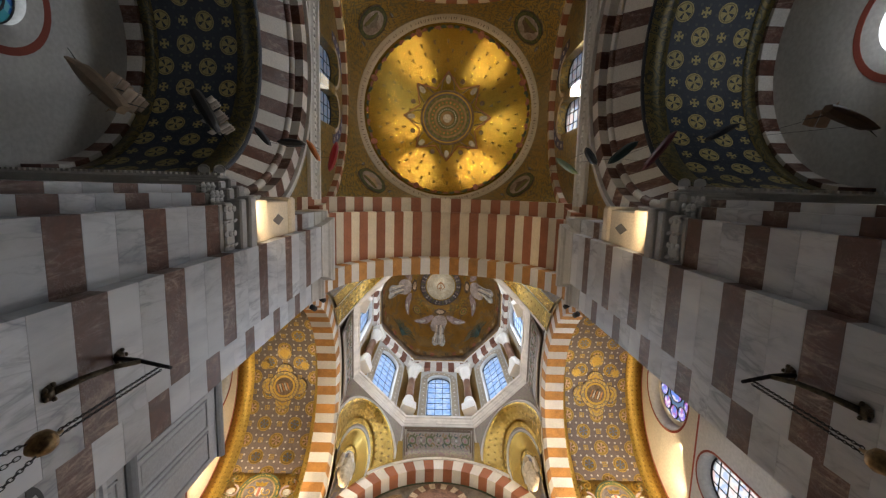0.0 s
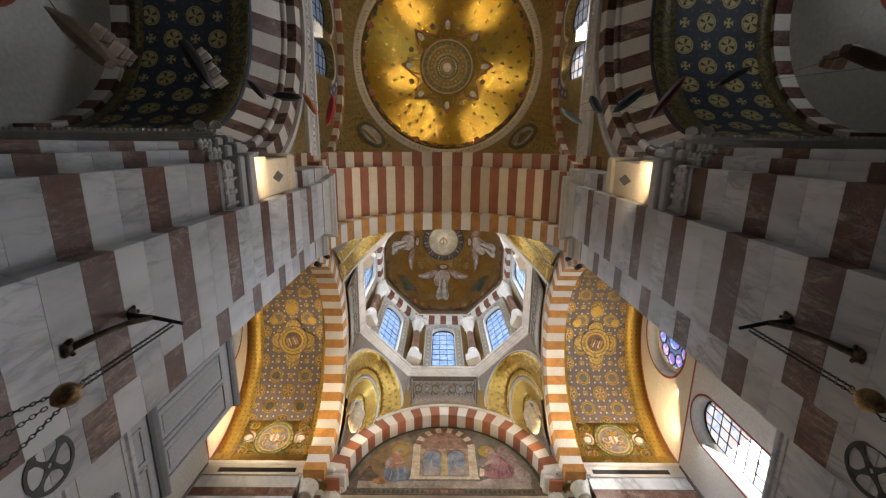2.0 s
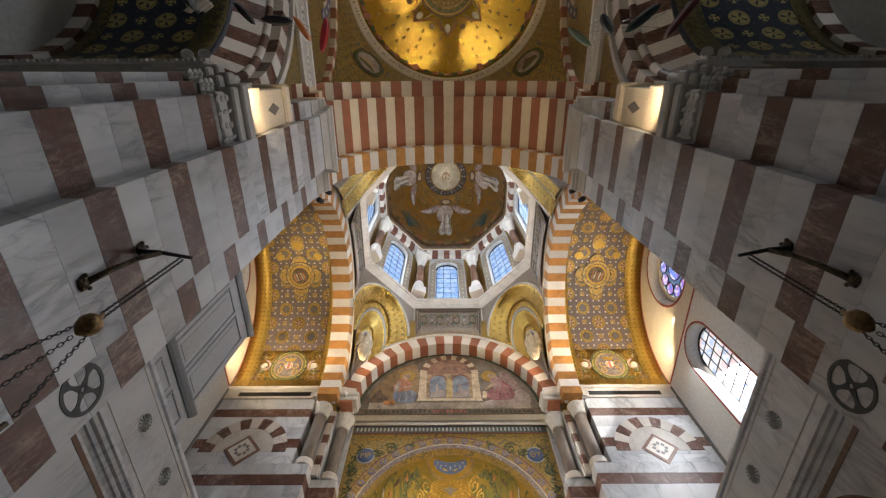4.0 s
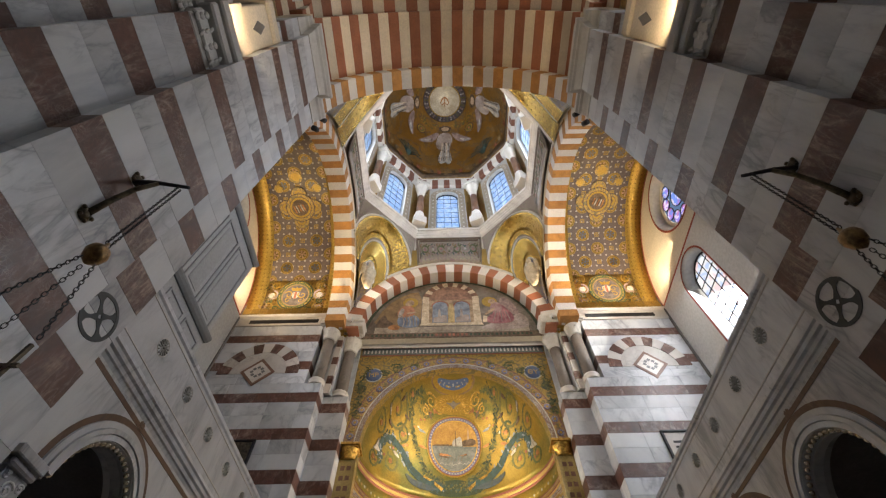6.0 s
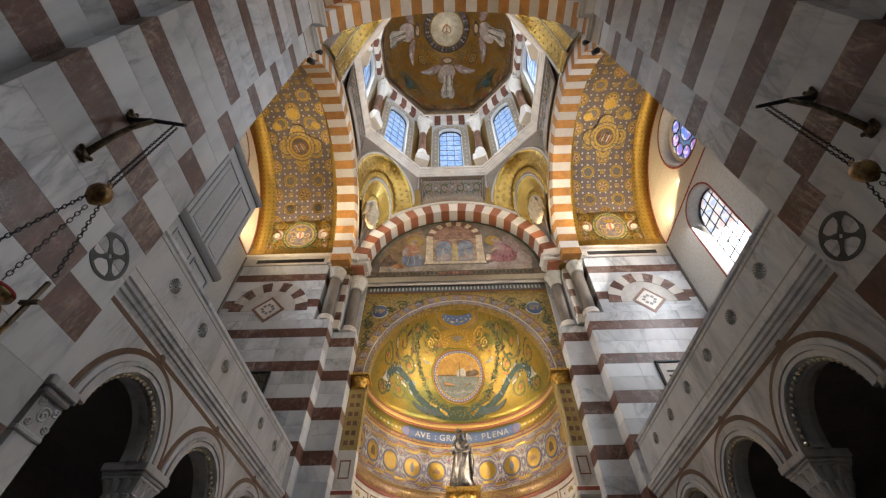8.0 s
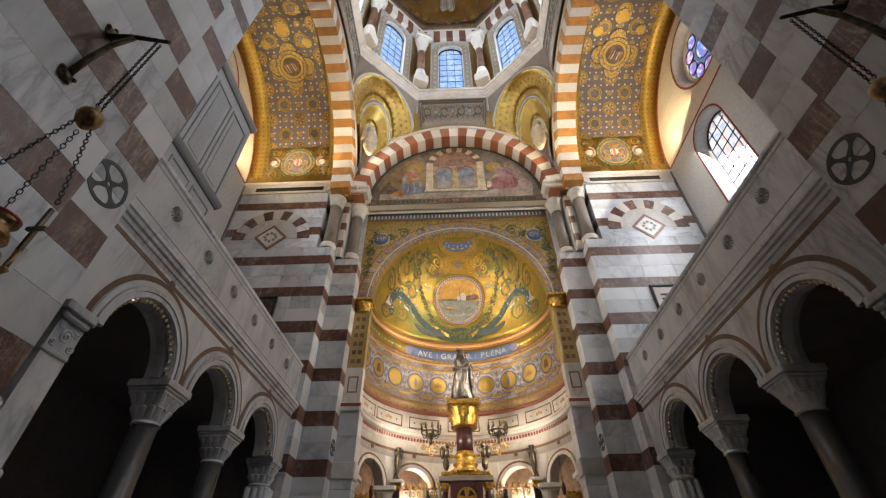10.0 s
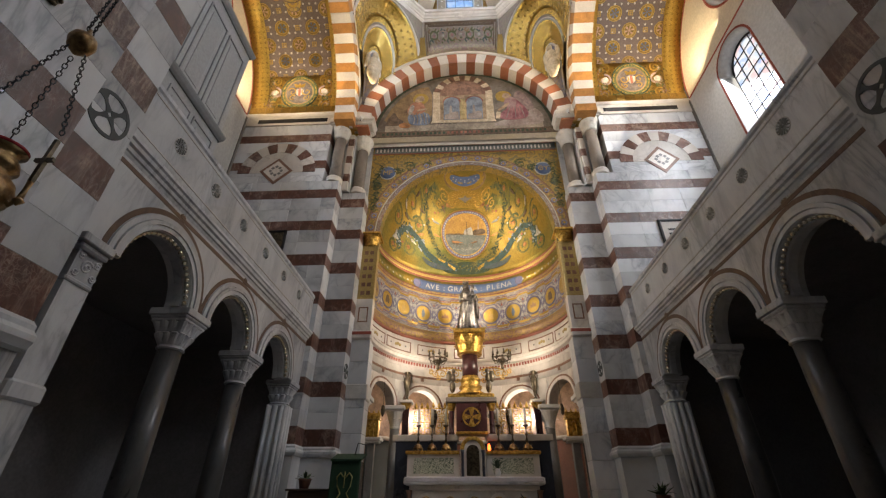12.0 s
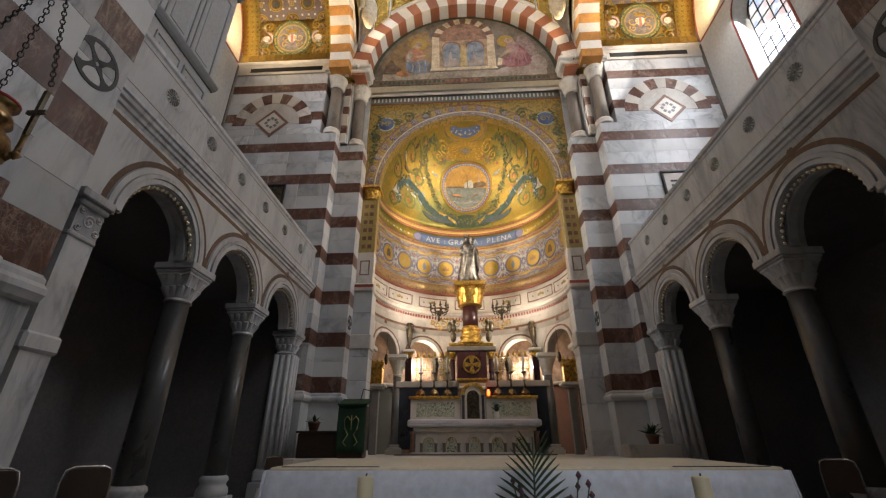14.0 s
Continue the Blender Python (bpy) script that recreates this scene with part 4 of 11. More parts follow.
# ---- outer walls of the transepts ----
for s in SIDES:
    ow = setting("wall_transept_outer", "cream plaster transept wall with arched windows and an oculus")
    x0, x1 = s * XO, s * (XO + 0.55)
    lo = M["plaster_grey"]
    WY, WR, WZ0, WZS = (9.0, 5.9), 0.86, 10.6, 13.55
    part("wall", extrude("wall", "x", [(2.9, -0.1), (12.3, -0.1), (12.3, WZ0), (2.9, WZ0)], x0, x1, lo), ow)
    for k, wy in enumerate(WY):
        a0, a1 = ((7.45, 12.3), (2.9, 7.45))[k]
        part("wall", arch_wall("wall", "x", a0, a1, 14.62, wy, WZS, WR, x0, x1, lo, z0=WZ0), ow)
        ring_strip("red_border", ow, "x", wy, WZS, WR + 0.02, WR + 0.09, s * (XO - 0.006), s * (XO + 0.1), M["red_line"], 0, 180, 24)
        for e in (-1, 1):
            box("red_border", s * (XO - 0.006), s * (XO + 0.1), wy + e * (WR + 0.02), wy + e * (WR + 0.09), WZ0, WZS, M["red_line"], ow)
        # sloping sill
        part("window_sill", extrude("window_sill", "y", [(s * XO, WZ0 - 0.1), (s * (XO + 0.55), WZ0 - 0.1), (s * (XO + 0.55), WZ0 + 0.45)], wy - WR, wy + WR, lo), ow)
        window("window_transept", "round-headed leaded window with pale coloured glass", "x", s * (XO + 0.42), wy, WZ0 + 0.3, WZS, WR - 0.12, 4, 8, M["glass_mix"])
        # splayed lining
        def lining(u, v, o, s=s, wy=wy):
            a = math.pi * u
            rr = WR - 0.14 * v + o
            return (s * (XO + 0.5 * v), wy + rr * math.cos(a), WZS + rr * math.sin(a))
        part("reveal", shell_mesh("reveal", lining, 20, 1, lo, 0.02, True), ow)
    hole_wall("lunette", "x", 2.9, 12.3, 14.62, 19.2, 7.45, 16.7, 1.42, x0, x1, M["plaster"], ow)
    ring_strip("red_border", ow, "x", 7.45, 16.7, 1.44, 1.52, s * (XO - 0.006), s * (XO + 0.05), M["red_line"], 0, 360, 48)
    box("red_line", s * (XO - 0.008), s * (XO + 0.02), 3.3, 11.6, 14.58, 14.66, M["red_line"], ow)
    ring_strip("red_border", ow, "x", YC, 14.6, 4.02, 4.10, s * (XO - 0.007), s * (XO + 0.02), M["red_line"], 0, 180, 48)
    # rose window
    rw = setting("window_oculus", "round leaded window with violet and clear glass lobes")
    tx = s * (XO + 0.4)
    def petal(cy, cz, r, nm="pane"):
        pts = [(cy + r * math.cos(2 * math.pi * i / 14), cz + r * math.sin(2 * math.pi * i / 14)) for i in range(14)]
        ob = part(nm, extrude(nm, "x", pts, tx - 0.006, tx + 0.006, M["glass_rose"]), rw)
        ob.visible_shadow = False
        ring_strip("lead_ring", rw, "x", cy, cz, r, r + 0.035, tx - 0.02, tx + 0.02, M["iron"], 0, 360, 14)
    petal(7.45, 16.7, 0.42)
    for k in range(10):
        a = 2 * math.pi * k / 10
        petal(7.45 + 0.86 * math.cos(a), 16.7 + 0.86 * math.sin(a), 0.245)
    ring_strip("tracery", rw, "x", 7.45, 16.7, 1.12, 1.44, tx - 0.03, tx + 0.03, M["plaster"], 0, 360, 40)
    def oc(u, v, o, s=s):
        a = 2 * math.pi * u
        rr = 1.42 - 0.2 * v + o
        return (s * (XO + 0.5 * v), 7.45 + rr * math.cos(a), 16.7 + rr * math.sin(a))
    part("reveal", shell_mesh("reveal", oc, 40, 1, lo, 0.02, True), ow)
    # near wall of the transept, behind the pier
    box("near_wall", s * 6.5, s * (XO + 0.3), 2.7, 3.3, 0, 19.2, M["plaster_grey"], ow)

# ---- columns ----
def acanthus_capital(name, r, h, top, mat, leaves=8):
    """A leafy capital: a bell with two rows of curled leaves under a square slab."""
    bm = bmesh.new()
    n = 16
    prof = [(r, 0), (r * 1.12, h * 0.04), (r * 1.12, h * 0.08), (r * 1.02, h * 0.11), (r * 1.08 + (top - r) * 0.12, h * 0.3), (r + (top - r) * 0.45, h * 0.52), (top * 0.9, h * 0.74)]
    rows_ = [[bm.verts.new((q * math.cos(2 * math.pi * i / n), q * math.sin(2 * math.pi * i / n), z)) for i in range(n)] for q, z in prof]
    for j in range(len(prof) - 1):
        for i in range(n):
            bm.faces.new((rows_[j][i], rows_[j][(i + 1) % n], rows_[j + 1][(i + 1) % n], rows_[j + 1][i]))
    bm.faces.new(rows_[0][::-1])
    bm.faces.new(rows_[-1])
    for tier, (z0, z1, q0, q1) in enumerate(((0.1, 0.44, 1.05, 0.62 + 0.5 * top / r), (0.34, 0.74, 1.15, 0.25 + 0.85 * top / r))):
        for i in range(leaves):
            a = 2 * math.pi * (i + 0.5 * tier) / leaves
            w = 0.32 * r
            pts = []
            for f, q, ww in ((0.0, q0, 0.8), (0.45, q0 * 1.04, 1.0), (0.8, (q0 + q1) / 2, 0.8), (1.0, q1, 0.35), (0.86, q1 * 1.05, 0.2)):
                z = h * (z0 + (z1 - z0) * f)
                for e in (-1, 0, 1):
                    rr = q * r + (0.05 * r if e == 0 else 0)
                    pts.append(bm.verts.new((rr * math.cos(a) - e * w * ww * math.sin(a), rr * math.sin(a) + e * w * ww * math.cos(a), z)))
            for k in range(4):
                for e in range(2):
                    b = k * 3 + e
                    bm.faces.new((pts[b], pts[b + 1], pts[b + 4], pts[b + 3]))
    add_box(bm, -top * 0.82, top * 0.82, -top * 0.82, top * 0.82, h * 0.74, h * 0.82, 0.01)
    add_box(bm, -top, top, -top, top, h * 0.82, h, 0.015)
    me = bpy.data.meshes.new(name)
    bm.to_mesh(me)
    bm.free()
    me.materials.append(mat)
    return me


def tube(name, pts, r, mat, seg=8, taper=1.0):
    """A round rod along a line of points."""
    v, f = [], []
    n = len(pts)
    pts = [Vector(p) for p in pts]
    for i, p in enumerate(pts):
        d = (pts[min(n - 1, i + 1)] - pts[max(0, i - 1)]).normalized()
        a = d.orthogonal().normalized() if abs(d.z) > 0.99 else d.cross(Vector((0, 0, 1))).normalized()
        b = d.cross(a)
        rr = r * (1 + (taper - 1) * i / max(1, n - 1))
        for k in range(seg):
            t = 2 * math.pi * k / seg
            v.append(p + a * (rr * math.cos(t)) + b * (rr * math.sin(t)))
    for i in range(n - 1):
        for k in range(seg):
            f.append((i * seg + k, i * seg + (k + 1) % seg, (i + 1) * seg + (k + 1) % seg, (i + 1) * seg + k))
    f += [tuple(range(seg))[::-1], tuple(range((n - 1) * seg, n * seg))]
    me = outward(mesh_from(name, v, f, mat))
    for p in me.polygons:
        p.use_smooth = len(p.vertices) == 4
    return me


def spiral(cx, cy, r0, turns, start, n=40, hand=1):
    return [(cx + r0 * (1 - 0.85 * i / n) * math.cos(start + hand * 2 * math.pi * turns * i / n), cy + r0 * (1 - 0.85 * i / n) * math.sin(start + hand * 2 * math.pi * turns * i / n)) for i in range(n + 1)]


def block_capital(name, r, h, top, mat):
    """A round neck that swells to a square block, carved with two rows of drooping leaves, under a stepped slab."""
    bm = bmesh.new()
    n, m = 48, 20
    rows_ = []
    for j in range(m + 1):
        f = j / m
        row = []
        for i in range(n):
            a = 2 * math.pi * i / n
            sq = 2.0 + 7.0 * max(0.0, f - 0.12)
            c, d = abs(math.cos(a)), abs(math.sin(a))
            edge = 1.0 / (c ** sq + d ** sq) ** (1 / sq)
            base = r + (top * 0.80 - r) * max(0.0, f - 0.12) / 0.88
            if f < 0.12:
                base = r * (1.0 + 0.16 * math.sin(math.pi * f / 0.12))
                carve = 0.0
            else:
                tier = 0 if f < 0.56 else 1
                t = (f - 0.12) / 0.44 if tier == 0 else (f - 0.56) / 0.44
                lobe = abs(math.cos(6 * a + tier * math.pi / 2)) ** 0.7
                vein = 0.25 * abs(math.sin(24 * a))
                carve = 0.30 * r * t ** 1.6 * (lobe - 0.25 - vein)
            q = base * edge + carve
            row.append(bm.verts.new((q * math.cos(a), q * math.sin(a), h * 0.68 * f)))
        rows_.append(row)
    for j in range(m):
        for i in range(n):
            bm.faces.new((rows_[j][i], rows_[j][(i + 1) % n], rows_[j + 1][(i + 1) % n], rows_[j + 1][i]))
    bm.faces.new(rows_[0][::-1])
    bm.faces.new(rows_[-1])
    add_box(bm, -top * 0.86, top * 0.86, -top * 0.86, top * 0.86, h * 0.66, h * 0.74, 0.012)
    add_box(bm, -top * 0.93, top * 0.93, -top * 0.93, top * 0.93, h * 0.74, h * 0.82, 0.02)
    add_box(bm, -top, top, -top, top, h * 0.82, h, 0.012)
    me = bpy.data.meshes.new(name)
    bm.to_mesh(me)
    bm.free()
    me.materials.append(mat)
    return me


def column(label, x, y, z0, z1, r, hb, hc, shaft_mat, cap_mat, top, group, plinth=None, cap=acanthus_capital):
    c = thing("column", label, "column", x, y, z0, group)
    pl = plinth or r * 1.6
    bm = bmesh.new()
    add_box(bm, -pl, pl, -pl, pl, 0, hb * 0.45, 0.015)
    part("plinth", bm, c, mat=cap_mat)
    part("base", lathe_mesh("base", [(pl * 0.97, hb * 0.45), (pl, hb * 0.55), (pl * 0.95, hb * 0.66), (r * 1.15, hb * 0.72), (r * 1.12, hb * 0.8), (r * 1.28, hb * 0.87), (r * 1.2, hb * 0.95), (r, hb)], cap_mat, 20), c)
    part("shaft", lathe_mesh("shaft", [(r, hb), (r * 1.0, hb + (z1 - z0 - hb - hc) * 0.35), (r * 0.9, z1 - z0 - hc)], shaft_mat, 24), c)
    part("capital", cap("capital", r * 0.92, hc, top, cap_mat), c, m=pose(0, 0, z1 - z0 - hc))
    return c


# ---- galleries: arcade, string course, parapet ----
PX, KN, ZK, ZAR, RAR = 4.7, (5.46, 7.71, 9.93), 5.09, 3.88, 0.8
gallery_column = column("grey granite column with white carved leafy capital", 4.97, 6.58, 0, 3.88, 0.2, 0.62, 0.64, M["granite_dark"], M["white"], 0.335, "arcade columns", 0.28, block_capital)
copy_thing(gallery_column, pose(4.97, 8.82, 0))
copy_thing(gallery_column, pose(-4.97, 6.58, 0))
copy_thing(gallery_column, pose(-4.97, 8.82, 0))


def half_pier(x, y):
    """Fluted end pier of an arcade."""
    h = thing("arcade_pier", "fluted white marble end pier with carved capital", "pier", x, y, 0, "arcade end piers")
    bm = bmesh.new()
    add_box(bm, -0.24, 0.24, -0.2, 0.2, 0.62, 3.3)
    part("shaft", bm, h, mat=M["white"])
    for e in (-0.16, 0.0, 0.16):
        part("flute_rib", lathe_mesh("flute_rib", [(0.06, 0.66), (0.06, 3.26)], M["white"], 10), h, m=pose(e, -0.2, 0))
        part("flute_rib", lathe_mesh("flute_rib", [(0.06, 0.66), (0.06, 3.26)], M["white"], 10), h, m=pose(math.copysign(0.24, -x), e, 0))
    bm = bmesh.new()
    add_box(bm, -0.34, 0.34, -0.3, 0.3, 0, 0.35, 0.02)
    add_box(bm, -0.3, 0.3, -0.26, 0.26, 0.35, 0.62, 0.05)
    part("base", bm, h, mat=M["white"])
    part("capital", block_capital("capital", 0.22, 0.58, 0.33, M["white"]), h, m=pose(0, 0, 3.3))
    return h


for s in SIDES:
    half_pier(s * 4.97, 11.22)
    np_ = thing("arcade_pilaster", "plain white marble pilaster with carved capital beside the pier", "pilaster", s * 4.97, 4.36, 0, "arcade pilasters")
    bm = bmesh.new()
    add_box(bm, -0.26, 0.26, -0.22, 0.14, 0.5, 3.3)
    part("shaft", bm, np_, mat=M["white"])
    bm = bmesh.new()
    add_box(bm, -0.33, 0.33, -0.3, 0.22, 0, 0.5, 0.03)
    part("base", bm, np_, mat=M["white"])
    bm = bmesh.new()
    add_box(bm, -0.3, 0.3, -0.26, 0.18, 2.0, 2.2, 0.03)
    part("dado_band", bm, np_, mat=M["white"])
    bm = bmesh.new()
    add_box(bm, -0.29, 0.29, -0.25, 0.14, 3.3, 3.36, 0.015)
    add_box(bm, -0.265, 0.265, -0.225, 0.14, 3.36, 3.7)
    add_box(bm, -0.33, 0.33, -0.29, 0.14, 3.7, 3.77, 0.02)
    add_box(bm, -0.38, 0.38, -0.34, 0.14, 3.77, 3.88, 0.012)
    part("capital", bm, np_, mat=M["white"])
    for cu, cz, r, hd in ((-0.04, 3.54, 0.09, 1), (0.09, 3.45, 0.05, -1), (0.09, 3.62, 0.05, 1), (-0.16, 3.43, 0.045, -1), (-0.16, 3.64, 0.045, 1)):
        part("carved_scroll", tube("carved_scroll", [(-s * 0.267, u, z) for u, z in spiral(cu, cz, r, 1.6, 0.5, 22, hd)], 0.014, M["white"], 5), np_)
        part("carved_scroll", tube("carved_scroll", [(1.2 * u, -0.227, z) for u, z in spiral(cu, cz, r, 1.6, 0.5, 22, hd)], 0.014, M["white"], 5), np_)
    ga = setting("wall_gallery", "white marble gallery front over a round-arched arcade")
    x0, x1 = s * PX, s * (PX + 0.40)
    edges = [3.3, (KN[0] + KN[1]) / 2, (KN[1] + KN[2]) / 2, 11.6]
    for k, ky in enumerate(KN):
        part("spandrel", arch_wall("spandrel", "x", edges[k] + 0.001, edges[k + 1] - 0.001, ZK + 0.05, ky, ZAR, RAR, x0, x1, M["white"]), ga)
        # moulded archivolt, beads and brown inlay
        for q, (r0, r1, pr) in enumerate(((0.81, 0.88, 0.035), (0.89, 0.95, 0.055), (0.96, 1.04, 0.03))):
            ring_strip("archivolt", ga, "x", ky, ZAR, r0, r1, s * (PX - pr), s * (PX + 0.05), M["white"], 0, 180, 28)
        ring_strip("inlay", ga, "x", ky, ZAR, 1.05, 1.135, s * (PX - 0.006), s * (PX + 0.02), M["inlay_brown"], 0, 180, 28)
        bead = lathe_mesh("bead", [(0.001, -0.044), (0.03, -0.026), (0.04, 0), (0.03, 0.026), (0.001, 0.044)], M["bead_brass"], 8)
        for i in range(25):
            a = math.pi * (i + 0.5) / 25
            part("bead", bead, ga, m=pose(s * (PX + 0.05), ky + 0.765 * math.cos(a), ZAR + 0.775 * math.sin(a)))
        ring_strip("soffit_roll", ga, "x", ky, ZAR, 0.745, 0.8, s * (PX + 0.12), s * (PX + 0.26), M["white"], 0, 180, 28)
        bm = bmesh.new()
        add_box(bm, s * (PX - 0.008), s * (PX + 0.02), ky - 0.035, ky - 0.012, ZK - 0.09, ZK + 0.05)
        add_box(bm, s * (PX - 0.008), s * (PX + 0.02), ky + 0.012, ky + 0.035, ZK - 0.09, ZK + 0.05)
        add_box(bm, s * (PX - 0.01), s * (PX + 0.02), ky - 0.06, ky + 0.06, ZK - 0.03, ZK + 0.03)
        part("knot", bm, ga, mat=M["inlay_brown"])
    box("inlay", s * (PX - 0.006), s * (PX + 0.02), 3.3, 11.6, 5.02, 5.09, M["inlay_brown"], ga)
    # string course
    path = [(s * PX, 3.3, 5.14), (s * PX, 11.6, 5.14)]
    prof = [(-0.3, 0), (0.0, 0.0), (0.02, 0.05), (0.05, 0.06), (0.06, 0.11), (0.1, 0.13), (0.11, 0.18), (0.14, 0.2), (0.14, 0.25), (0.02, 0.28), (-0.3, 0.28)]
    moulding("string_course", ga, path if s < 0 else path[::-1], prof, M["white"])
    box("parapet", s * PX, s * (PX + 0.28), 3.3, 11.6, 5.42, 6.44, M["white"], ga)
    path = [(s * PX, 3.3, 6.44), (s * PX, 11.6, 6.44)]
    moulding("coping", ga, path if s < 0 else path[::-1], [(-0.3, 0), (0.0, 0), (0.03, 0.03), (0.03, 0.1), (0.0, 0.13), (-0.3, 0.13)], M["white"])
    box("gallery_deck", s * 5.2, s * XO, 3.3, 11.6, 4.95, 5.3, M["aisle_shaded"], ga)
    ros = bmesh.new()
    for i in range(14):
        a = 2 * math.pi * i / 14
        bmesh.ops.create_cube(ros, size=1.0, matrix=Matrix.Rotation(a, 4, "X") @ Matrix.Translation((0, 0.085, 0)) @ Matrix.Diagonal((0.03, 0.09, 0.018, 1)))
    bmesh.ops.create_uvsphere(ros, u_segments=8, v_segments=6, radius=0.03)
    ros_me = bpy.data.meshes.new("rosette")
    ros.to_mesh(ros_me)
    ros.free()
    ros_me.materials.append(M["inlay_grey"])
    for k in range(6):
        y = 4.86 + 1.12 * k
        part("rosette", ros_me, ga, m=pose(s * (PX - 0.005), y, 6.06))
        ring_strip("rosette_rim", ga, "x", y, 6.06, 0.14, 0.15, s * (PX - 0.006), s * (PX + 0.01), M["carved"], 0, 360, 20)
    for z in (5.62, 6.36):
        box("groove_fillet", s * (PX - 0.01), s * (PX + 0.01), 3.4, 11.55, z, z + 0.02, M["carved"], ga)

# panelled grey cabinet on the gallery
cab = thing("gallery_cabinet", "grey painted panelled wooden case standing on the gallery", "cabinet", -4.78, 3.3, 5.3)
bm = bmesh.new()
add_box(bm, -1.2, 0, 0.0, 2.36, 0, 4.35)
M["grey_paint"] = stone("grey_painted_wood", (0.44, 0.455, 0.47), 0.06, 2.0, 0.5, 0.08)
part("body", bm, cab, mat=M["grey_paint"])
for y0, y1, z0, z1 in ((0.95, 1.55, 1.9, 3.9), (1.62, 2.24, 1.9, 3.9), (0.95, 1.55, 0.4, 1.55), (1.62, 2.24, 0.4, 1.55), (0.25, 0.88, 1.9, 3.9)):
    bm = bmesh.new()
    for p in ((y0, y1, z1 - 0.04, z1), (y0, y1, z0, z0 + 0.04), (y0, y0 + 0.04, z0, z1), (y1 - 0.04, y1, z0, z1)):
        add_box(bm, -0.01, 0.025, *p, 0.006)
    part("panel_moulding", bm, cab, mat=M["grey_paint"])
    bm = bmesh.new()
    add_box(bm, -0.01, 0.012, y0 + 0.12, y1 - 0.12, z0 + 0.12, z1 - 0.12, 0.008)
    part("panel", bm, cab, mat=M["grey_paint"])
M["grey_dark"] = stone("dark_grey_painted_wood", (0.22, 0.235, 0.25), 0.06, 2.0, 0.45, 0.08)
for z in (1.7, 4.2):
    moulding("rail", cab, [(0, 0, z), (0, 2.36, z), (-1.2, 2.36, z)], [(-0.02, 0), (0.03, 0), (0.06, 0.05), (0.08, 0.12), (0.08, 0.16), (-0.02, 0.16)], M["grey_dark"])

# aisles under the galleries, their shade put into the plaster colour
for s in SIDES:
    ai = setting("wall_aisle", "plaster aisle behind the arcade, its shade put into the colour")
    # strip in the same darkened colour, as shade over the floor
    box("aisle_floor_strip", s * 5.3, s * XO, 3.3, 11.6, 0.002, 0.01, M["aisle_shaded"], ai)
    box("aisle_back", s * (XO - 0.2), s * XO, 3.3, 11.6, 0.01, 4.95, M["aisle_shaded"], ai)
    box("aisle_end", s * 5.3, s * XO, 11.45, 11.6, 0.01, 4.95, M["aisle_shaded"], ai)
    box("aisle_end", s * 6.0, s * XO, 3.3, 3.45, 0.01, 4.95, M["aisle_shaded"], ai)

